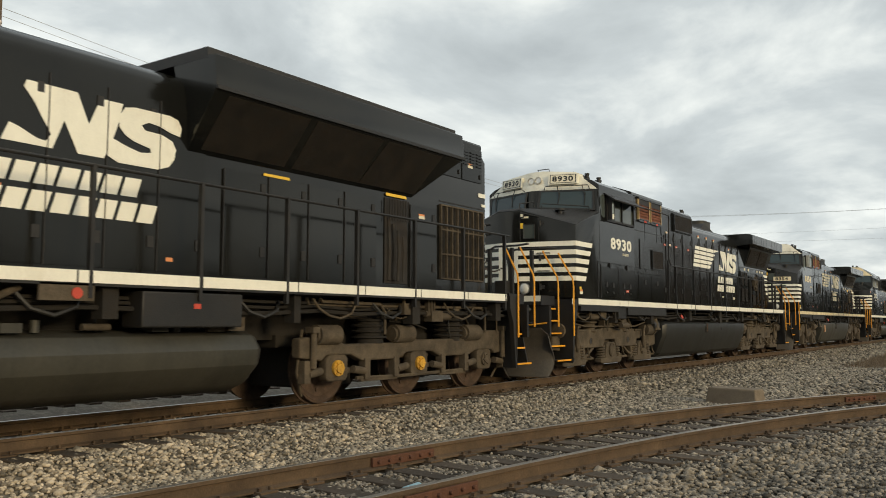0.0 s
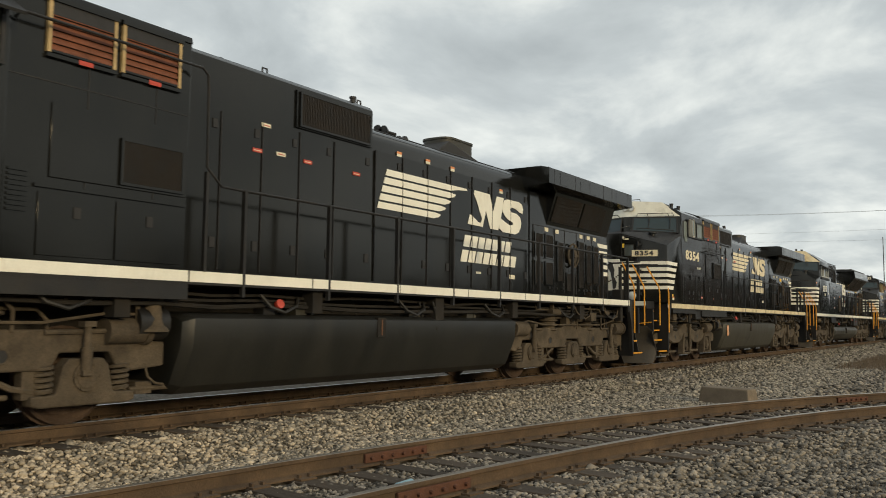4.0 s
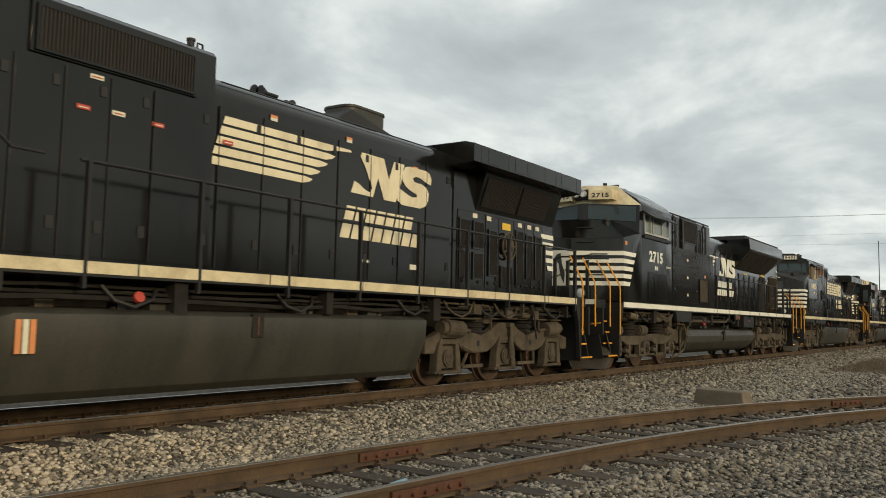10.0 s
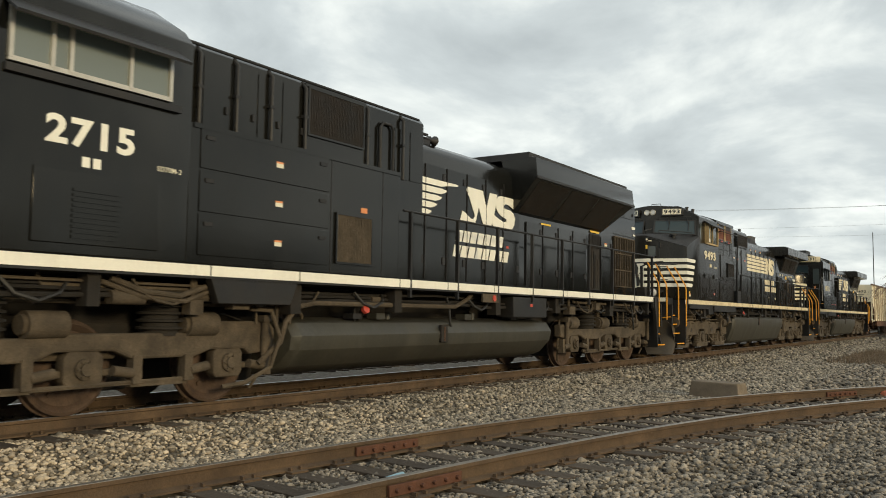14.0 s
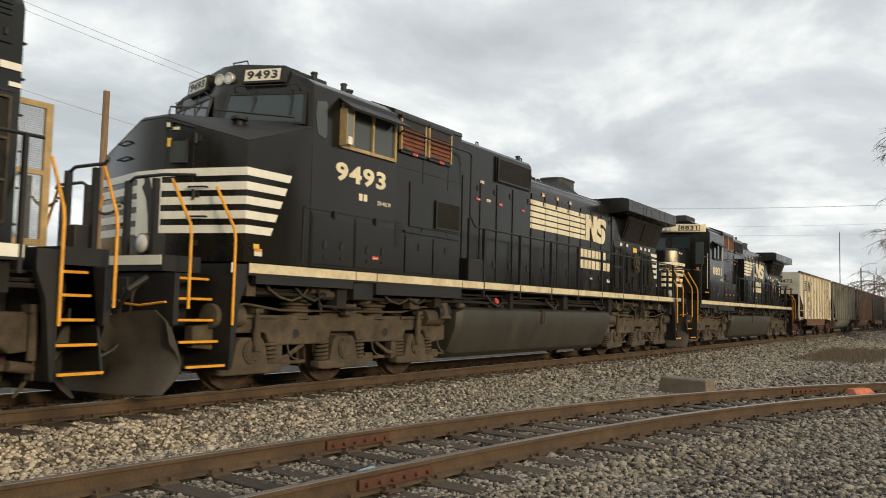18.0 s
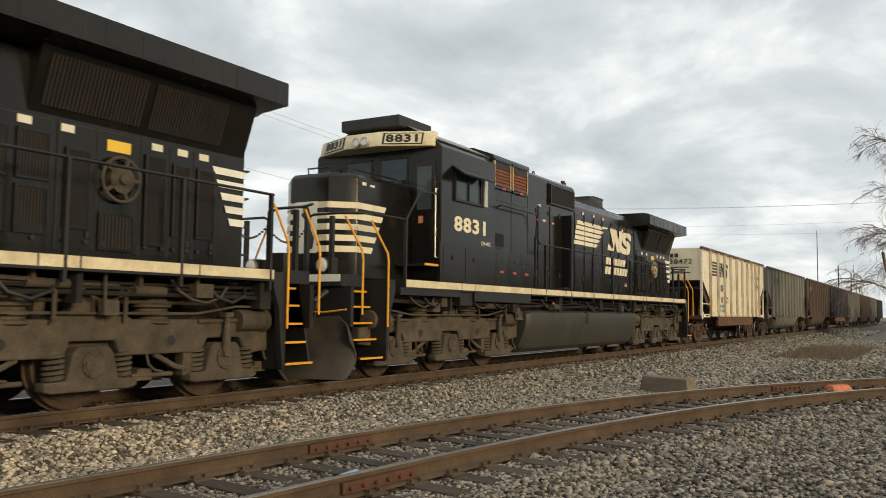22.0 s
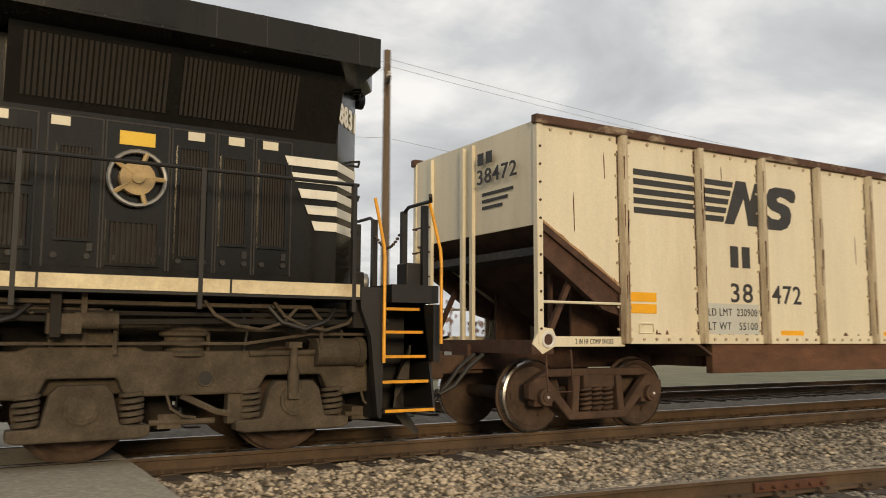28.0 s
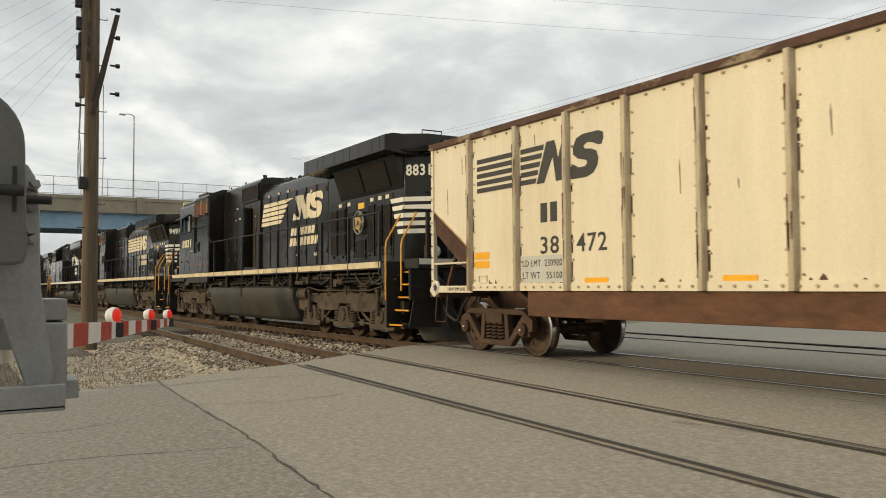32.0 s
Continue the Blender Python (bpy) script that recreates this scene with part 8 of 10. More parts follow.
def emd_cab(root, digits):
    cab_shell(root, 2.40, 4.78, 1.5, 4.38, 4.96, "black full-width cab")
    A0, A1, C0, C1 = (1.92, 0.04, 3.98), (2.24, 1.494, 3.80), (1.95, 0.04, 4.44), (2.30, 1.48, 4.35)
    def ring6(c, e, bz):
        w = 1.494 if e[1] > 1.2 else e[1]
        return [(c[0], -c[1], c[2]), (e[0], -e[1], e[2]), (2.44, -w, bz), (2.44, w, bz), (e[0], e[1], e[2]), (c[0], c[1], c[2])]
    ring_low = ring6((1.90, 0.04, 3.3), (2.22, 1.494, 3.3), 3.3)
    ring_mid = ring6(C0, C1, 4.36)
    ring_top = ring6((2.12, 0.06, 4.95), (2.36, 0.80, 4.93), 4.93)
    part("cab_front", Shape().loft([ring_low, ring_mid]), BLACK, root)
    part("cab_brow", Shape().loft([ring_mid, ring_top]), CREAM, root, "cream-painted brow over the windshield")
    for sd in (-1, 1):
        def on(u, v):
            a, b, c, e = [Vector((k[0], sd * k[1], k[2])) for k in (A0, A1, C0, C1)]
            return (a * (1 - u) + b * u) * (1 - v) + (c * (1 - u) + e * u) * v
        nrm = (on(1, 0) - on(0, 0)).cross(on(0, 1) - on(0, 0)).normalized()
        nrm = -nrm if nrm.x > 0 else nrm
        q = [on(0.08, 0.10), on(0.94, 0.16), on(0.94, 0.92), on(0.08, 0.90)]
        w = part("windshield", Shape().hull8([tuple(p) for p in q], [tuple(p + nrm * 0.012) for p in q]), PANE_BLUE, root, "dark tinted windshield")
        part("wiper", Shape().tube([on(0.5, 1.0) + nrm * 0.05, on(0.62, 0.75) + nrm * 0.05], 0.012, 5).tube([on(0.62, 0.8) + nrm * 0.05, on(0.62, 0.5) + nrm * 0.04], 0.012, 5), IRON, w)
        def nb(u, w, t):
            return (1.74 + 0.18 * u - t, sd * (0.25 + 0.62 * u), 4.50 + 0.27 * w)
        part("number_board", Shape().hull8([nb(0, 0, 0), nb(1, 0, 0), nb(1, 0, -0.62), nb(0, 0, -0.62)], [nb(0, 1, 0), nb(1, 1, 0), nb(1, 1, -0.62), nb(0, 1, -0.62)]), CREAM, root, "cream number board", bevel=0.015)
        tilt = math.degrees(math.atan2(0.18, 0.62))
        lettering("road_number", digits, 0.12, IRON, root, Matrix.Translation(nb(0.14 if sd < 0 else 0.86, 0.22, 0.004)) @ Matrix.Rotation(radians(-90 - tilt * sd), 4, "Z") @ NEAR, 0.46, 0.03)
    part("headlight_box", Shape().box(1.82, 2.3, -0.22, 0.22, 4.54, 4.80), IRON, root, "black headlight housing", bevel=0.02)
    headlights(root, 1.80, 0.0, 4.67)
    # blunt nose
    half = [(0.62, -0.28), (0.845, -0.83), (1.13, -1.50), (2.42, -1.50)]
    def both(pts):                        # a half ring and its mirror image
        return pts + [(x, -y, z) for x, y, z in pts[::-1]]
    eave = both([(x, y, z) for (x, y), z in zip(half, (3.36, 3.36, 3.38, 3.62))])
    part("nose", Shape().loft([both([(x, y, 1.745) for x, y in half]), eave]), BLACK, root, "black blunt nose", bevel=0.015)
    part("nose_box", Shape().loft([eave, both([(0.625, -0.28, 3.84), (0.85, -0.83, 3.83), (0.90, -0.86, 3.835), (2.10, -0.80, 3.94)])]), BLACK, root, "sloped top of the nose")
    nose_bars(root, [(0.618, 0.0), (0.618, -0.28), (1.128, -1.502), (1.92, -1.502)], 2.15, 3.115, 5, WHITE, 0.10)
    part("crest_panel", Shape().box(0.604, 0.61, -0.24, 0.26, 2.14, 3.05), WHITE, root, "white panel on the nose door")
    part("crest_shape", Shape().prism([(-0.10, 2.2), (0.0, 2.4), (0.05, 2.7), (0.18, 2.85), (0.10, 2.95), (0.0, 2.98), (-0.04, 2.7), (-0.12, 2.45)], "x", 0.596, 0.602), HOPPER_MARK, root, "plain dark emblem shape")
    def fac(y, z, out=0.0):               # point on the near facet of the nose
        return (0.62 + 0.418 * (-y - 0.28) - 0.923 * out, y - 0.386 * out, z)
    for z, y0 in ((2.42, 0.66), (2.72, 0.45), (2.95, 0.75), (3.25, 0.42), (3.62, 0.42)):
        part("nose_grab_iron", Shape().tube([fac(-y0, z), fac(-y0 - 0.02, z, 0.06), fac(-y0 - 0.36, z, 0.06), fac(-y0 - 0.38, z)], 0.014, 6), DARK, root)
    for z in (2.4, 2.9, 3.3):
        part("nose_grab_iron", Shape().tube([(0.74, 0.55, z), (0.68, 0.58, z), (0.82, 0.90, z), (0.88, 0.88, z)], 0.014, 6), DARK, root)
    part("sand_hatch", Shape().hull8([fac(-0.34, 3.34), fac(-1.24, 3.34), fac(-1.24, 3.34, 0.012), fac(-0.34, 3.34, 0.012)], [fac(-0.34, 3.36), fac(-1.24, 3.36), fac(-1.24, 3.36, 0.012), fac(-0.34, 3.36, 0.012)]), DARK, root)
    part("vent_pipe", Shape().cyl((1.20, -1.0, 3.62), (1.20, -1.0, 3.84), 0.07, 12).cyl((1.20, -1.0, 3.83), (1.20, -1.0, 3.88), 0.11, 12), ROOF, root)
    part("nose_decal", Shape().box(1.22, 1.36, -1.507, -1.502, 3.20, 3.30), ORTAG, root)
    yy = -1.502
    side_window(root, 2.58, 4.42, 3.66, 4.12, yy, ALU, (0.22, 0.33, 0.72), True, PANE_PALE)
    part("arm_rest", Shape().box(2.5, 4.6, yy - 0.05, yy, 3.50, 3.58), DARK, root)
    lettering("road_number", digits, 0.31, WHITE, root, face_near(2.96, yy, 2.88), 1.05, 0.035)
    if digits:
        lettering("class_marks", "SD70M-2", 0.06, WTAG, root, face_near(4.32, yy, 2.78), 0.34, 0.005)
        for i in range(2):
            part("owner_mark_block", panel([(3.38 + 0.13 * i, 2.68), (3.47 + 0.13 * i, 2.68), (3.47 + 0.13 * i, 2.79), (3.38 + 0.13 * i, 2.79)], yy), WHITE, root)
    hatch = part("side_hatch", Shape().box(2.85, 4.35, yy - 0.02, yy, 1.86, 2.62), BLACK, root, bevel=0.008)
    lv = Shape()
    for i in range(10):
        lv.box(3.28, 3.85, yy - 0.035, yy - 0.018, 1.92 + 0.055 * i, 1.95 + 0.055 * i)
    part("hatch_louvres", lv, BLACK, hatch, stuff=True)
    roof_bits(root, ((2.75, -0.3, 4.96, 0.05, 0.10), (3.1, -0.5, 4.96, 0.06, 0.09), (3.7, -0.4, 4.96, 0.12, 0.05), (4.2, -0.2, 4.96, 0.06, 0.05)))


# ---- coal hoppers ----
def freight_truck(root, xc):
    """Two-axle truck: cast side frames with openings and springs."""
    frames = {}
    for sd in (-1, 1):
        s = frames[sd] = Shape()
        y0, y1 = sd * 0.93, sd * 1.06
        s.prism([(-1.12, 0.62), (-1.12, 0.44), (-0.98, 0.40), (-0.72, 0.40), (-0.48, 0.15), (0.48, 0.15), (0.72, 0.40), (0.98, 0.40), (1.12, 0.44), (1.12, 0.62), (0.98, 0.70), (0.85, 0.71), (0.70, 0.56), (0.42, 0.25), (-0.42, 0.25), (-0.70, 0.56), (-0.85, 0.71), (-0.98, 0.70)], "y", y0, y1)
        s.prism([(-0.98, 0.70), (0.98, 0.70), (0.80, 0.80), (-0.80, 0.80)], "y", y0, y1)
        s.prism([(-0.45, 0.24), (-0.33, 0.24), (-0.30, 0.71), (-0.40, 0.71)], "y", y0, y1).prism([(0.45, 0.24), (0.33, 0.24), (0.30, 0.71), (0.40, 0.71)], "y", y0, y1)
    truck = part("truck", Shape().box(-0.26, 0.26, -1.08, 1.08, 0.55, 0.72), TRUCK_BROWN, root, "rust-brown cast freight truck", at=(xc, 0, 0), bevel=0.02)
    for sd in (-1, 1):
        part("side_frame", frames[sd], TRUCK_BROWN, truck, "rust-brown cast side frame", bevel=0.018)
        for x in (-0.18, 0.0, 0.18):
            part("coil_spring", Shape().spring(x, sd * 1.0, 0.25, 0.55, 0.07, 0.022, 5), TRUCK_BROWN, truck)
        for a in (-0.89, 0.89):
            b = Shape().box(a - 0.14, a + 0.14, sd * 0.9, sd * 1.05, 0.34, 0.60).cyl((a, sd * 1.0, 0.457), (a, sd * 1.13, 0.457), 0.11, 14).cyl((a, sd * 1.12, 0.457), (a, sd * 1.145, 0.457), 0.07, 12)
            part("bearing", b, TRUCK_BROWN, truck, bevel=0.012)
            part("cap_bolt", Shape().cyl((a, sd * 1.14, 0.457), (a, sd * 1.155, 0.457), 0.018, 8), LENS, truck)
    for a in (-0.89, 0.89):
        wheelset(truck, a, 0.457, True)
    return truck


def hopper(label, X, B, paint, tub, marks=None, ribs=10, seed=1, posts=None):
    """An open coal hopper of body length B; X: its leading corner post. tub: rounded belly instead of a side sill."""
    rng = random.Random(seed)
    root = thing("coal_hopper", label, "hopper car", "hopper cars of the train", at=(X, YC, 0))
    zt, zb = 3.83, 1.14
    hw = 1.54
    p = posts[0] if posts else B / ribs
    posts = posts or [p * i for i in range(1, ribs)]
    # body: side sheets cut off along the slope sheets at both ends
    side = [(0.03, zt), (B - 0.03, zt), (B - 0.03, 2.55), (B - p, 1.75), (B - p, zb), (p, zb), (p, 1.75), (0.03, 2.55)]
    for sd in (-1, 1):
        part("side_sheet", Shape().prism(side, "y", sd * (hw - 0.02), sd * hw), paint, root)
    for x0, x1, k in ((0.0, p + 1.6, 1), (B, B - p - 1.6, -1)):
        part("slope_sheet", Shape().prism([(x0 + k * 0.03, 2.56), (x1, 0.95), (x1, 0.99), (x0 + k * 0.03, 2.62)] if k > 0 else [(x0 + k * 0.03, 2.56), (x0 + k * 0.03, 2.62), (x1, 0.99), (x1, 0.95)], "y", -hw + 0.02, hw - 0.02), RUST_DARK, root, "dark rusty slope sheet")
        part("slope_edge", Shape().prism([(x0 + k * 0.02, 2.51), (x0 + k * p, 1.70), (x0 + k * p, 1.78), (x0 + k * 0.02, 2.60)], "y", -hw - 0.02, -hw + 0.02), RUST_DARK, root, "dark slope sheet edge")
        for sd in (-1, 1):
            part("slope_beam", Shape().prism([(x0 + k * 0.05, 2.50), (x0 + k * p, 1.72), (x0 + k * p, 1.46), (x0 + k * 1.02, 1.55), (x0 + k * 0.08, 2.20)], "y", sd * (hw - 0.13), sd * (hw - 0.03)), RUST_DARK, root, "deep rusty beam under the slope sheet")
        if paint is HOP_CREAM:            # rust bleeding up the side sheet from the slope
            rz = random.Random(9)
            for w, m, yo in ((0.062, HOP_STAIN, 0.0015), (0.026, RUST, 0.003)):
                up, lo = [], []
                for q in range(13):
                    u = 0.05 + 0.92 * q / 12
                    zl = 2.60 + (1.78 - 2.60) * u
                    lo.append((x0 + k * p * u, zl - 0.02))
                    up.append((x0 + k * p * u, zl + w * rz.uniform(0.8, 1.1)))
                fr = Shape()
                for q in range(12):
                    quad = [lo[q], lo[q + 1], up[q + 1], up[q]]
                    fr.prism(quad if k > 0 else quad[::-1], "y", -hw - yo - 0.001, -hw + 0.001)
                part("rust_fringe", fr, m, root, "rust bleeding from the slope sheet", stuff=True)
        en = part("end_sheet", Shape().box(x0, x0 + k * 0.025, -hw, hw, 2.55, zt), paint, root)
        for y in (-0.12, 0.12, 1.0):
            part("end_rib", Shape().box(x0, x0 - k * 0.05, y - 0.035, y + 0.035, 1.16, zt - 0.05), paint, root)
        for sd in (-1, 1):
            post = part("corner_post", Shape().box(x0 - k * 0.02, x0 + k * 0.065, sd * (hw - 0.06), sd * (hw + 0.025), 1.12, zt - 0.02), paint, root, bevel=0.006)
            rv = Shape()
            for i in range(11):
                z = 1.3 + 0.22 * i
                rv.cyl((x0 + k * 0.022, sd * (hw + 0.02), z), (x0 + k * 0.022, sd * (hw + 0.04), z), 0.016, 6)
            part("rivets", rv, RUST_DARK, post, stuff=True)
        part("end_sill", Shape().box(x0 - k * 0.10, x0 + k * 0.22, -hw, hw, 1.00, 1.16), RUST_DARK, root)
        for sd in (-1, 1):
            s = Shape().box(x0 - k * 0.05, x0 + k * p, sd * (hw - 0.03), sd * (hw + 0.01), 1.085, 1.21)
            part("side_step_sill", s, paint, root, "pale side sill at the open end", bevel=0.006)
            cx, cz = x0 + k * 0.13, 1.17
            part("pull_ring", Shape().tube([(cx + 0.085 * math.cos(q * math.tau / 16), sd * (hw + 0.02), cz + 0.085 * math.sin(q * math.tau / 16)) for q in range(17)], 0.022, 6), LENS if paint is HOP_CREAM else paint, root, "pale pull ring")
            part("ring_hole", Shape().cyl((cx, sd * (hw - 0.01), cz), (cx, sd * (hw + 0.018), cz), 0.07, 14), RUST_DARK, root)
            part("jacking_bracket", Shape().prism([(x0 - k * 0.10, 1.12), (x0 + k * 0.03, 1.32), (x0 + k * 0.2, 1.30), (x0 + k * 0.30, 1.12), (x0 + k * 0.05, 1.0)], "y", sd * (hw - 0.01), sd * (hw + 0.015)), paint, root)
            part("safety_rail", Shape().tube([(x0 + k * 0.05, sd * hw, 1.62), (x0 + k * (p - 0.02), sd * hw, 1.62)], 0.018, 6), paint, root)
            part("stirrup_step", Shape().tube([(x0 + k * 0.12, sd * (hw - 0.02), 1.05), (x0 + k * 0.12, sd * (hw + 0.02), 0.55), (x0 + k * 0.50, sd * (hw + 0.02), 0.55), (x0 + k * 0.50, sd * (hw - 0.02), 1.05)], 0.014, 6), RUST_DARK, root)
            part("brace", Shape().tube([(x0 + k * 0.25, sd * 1.36, 1.16), (x0 + k * 0.62, sd * 1.36, 1.90)], 0.045, 4), RUST_DARK, root, "diagonal end brace")
        for y in (-1.05, 1.05):
            part("upright", Shape().box(x0 + k * 0.54, x0 + k * 0.58, y - 0.03, y + 0.03, 1.16, 2.0), RUST_DARK, root)
        for sd in (-1, 1):
            part("bolster_web", Shape().prism([(x0 + k * 1.02, 1.16), (x0 + k * (p + 0.3), 1.16), (x0 + k * (p + 0.3), 1.45), (x0 + k * 1.02, 1.85)], "y", sd * 0.86, sd * 0.90), RUST_DARK, root, "dark web plate under the slope sheet")
        ld = Shape()
        for i in range(6):
            z = 1.35 + 0.36 * i
            ld.tube([(x0 - k * 0.05, hw - 0.15 if k > 0 else -hw + 0.15, z), (x0 - k * 0.12, hw - 0.15 if k > 0 else -hw + 0.15, z), (x0 - k * 0.12, hw - 0.55 if k > 0 else -hw + 0.55, z), (x0 - k * 0.05, hw - 0.55 if k > 0 else -hw + 0.55, z)], 0.013, 5)
        part("ladder", ld, RUST_DARK, root, "rusty end ladder rungs")
        freight_truck(root, x0 + k * 1.33)
        coupler(root, x0 - k * 0.80, -k)
        part("draft_sill", Shape().box(x0 - k * 0.15, x0 + k * 3.2, -0.2, 0.2, 0.78, 1.10), RUST_DARK, root)
    # top rim, ribs, bottom flange
    for sd in (-1, 1):
        part("top_rim", Shape().box(-0.05, B + 0.05, sd * (hw - 0.05), sd * (hw + 0.06), zt - 0.05, zt + 0.06), RIM if paint is HOP_CREAM else RUST_DARK, root, "rusty top chord", bevel=0.012)
        part("bottom_flange", Shape().box(p, B - p, sd * (hw - 0.01), sd * (hw + 0.02), zb - 0.02, zb + 0.10), paint, root)
        for i, x in enumerate(posts, 1):
            z0 = 1.12
            rb = part("side_rib", Shape().prism([(x - 0.065, sd * hw), (x - 0.038, sd * (hw + 0.09)), (x + 0.038, sd * (hw + 0.09)), (x + 0.065, sd * hw)], "z", z0, zt - 0.04), HOP_RIB if paint is HOP_CREAM else paint, root, "pressed steel side post with rust streaks", bevel=0.012)
            rv = Shape()
            for j in range(9):
                z = 1.3 + 0.28 * j
                for xx in (x - 0.105, x + 0.105):
                    rv.cyl((xx, sd * hw, z), (xx, sd * (hw + 0.02), z), 0.018, 6)
            part("rivets", rv, HOP_RIB if paint is HOP_CREAM else paint, rb, stuff=True)
            if paint is HOP_CREAM and sd < 0:
                st = Shape()
                r = random.Random(i * 3)
                for q in range(6):
                    za, w = r.uniform(1.15, 3.4), r.uniform(0.005, 0.014)
                    xa = x + r.choice((-0.036, -0.032, -0.02, 0.015))
                    st.hull8([(xa, -hw - 0.093, za), (xa + w, -hw - 0.093, za), (xa + w, -hw - 0.088, za), (xa, -hw - 0.088, za)],
                             [(xa - 0.004, -hw - 0.093, za + 0.3), (xa + 1.8 * w, -hw - 0.093, za + 0.3), (xa + 1.8 * w, -hw - 0.088, za + 0.3), (xa - 0.004, -hw - 0.088, za + 0.3)])
                part("rust_streak", st, RUST, rb, "rust streak down the post", stuff=True)
                sm = Shape()
                za = 1.16
                while za < zt - 0.1:              # broken rust line in the seam beside the post
                    zz = min(za + r.uniform(0.15, 0.7), zt - 0.05)
                    w = r.uniform(0.006, 0.022)
                    sm.box(x - 0.070 - w, x - 0.064, -hw - 0.004, -hw + 0.001, za, zz)
                    za = zz + r.uniform(0.0, 0.12)
                for q in range(5):
                    za, w = r.uniform(1.2, 3.6), r.uniform(0.02, 0.07)
                    sm.box(x + 0.064, x + 0.07 + w * 0.4, -hw - 0.004, -hw + 0.001, za, za + r.uniform(0.05, 0.3))
                part("seam_rust", sm, RUST_DARK, rb, "dark rust line in the seam", stuff=True)
        rv = Shape()
        x = p + 0.1
        while x < B - p:
            rv.cyl((x, sd * (hw + 0.018), zb + 0.04), (x, sd * (hw + 0.04), zb + 0.04), 0.020, 6)
            x += 0.215
        part("flange_rivets", rv, HOP_RIB if paint is HOP_CREAM else paint, root, stuff=True)
        rv = Shape()
        x = 0.2
        while x < B:
            rv.cyl((x, sd * (hw - 0.005), zt - 0.10), (x, sd * (hw + 0.022), zt - 0.10), 0.022, 6)
            x += 0.32
        part("rim_bolts", rv, HOP_RIB if paint is HOP_CREAM else paint, root, stuff=True)
    if tub:
        half = [(0.3, 0.40), (0.9, 0.42), (1.28, 0.60), (1.46, 0.90), (1.50, 1.14)]
        full = [(-y, z) for y, z in half[::-1]] + half
        rings = [[(x, y, 1.14 + (z - 1.14) * k) for y, z in full] for x, k in ((2.6, 0.15), (3.3, 1.0), (B - 3.3, 1.0), (B - 2.6, 0.15))]
        part("tub_bottom", Shape().loft(rings), paint, root, "rounded tub belly between the trucks", bevel=0.02)
    else:
        for sd in (-1, 1):
            part("side_beam", Shape().box(2.95, B - 2.95, sd * 1.40, sd * 1.52, 0.72, 1.12), RUST, root, "rust-brown side sill beam", bevel=0.012)
        part("hopper_bottom", Shape().box(3.1, B - 3.1, -1.2, 1.2, 0.80, 1.12), RUST_DARK, root)
    part("coal_floor", Shape().box(0.1, B - 0.1, -hw + 0.05, hw - 0.05, 2.2, 2.3), COAL, root, "dark inside of the empty hopper")
    if marks:
        marks(root, B, p, hw)
    return root


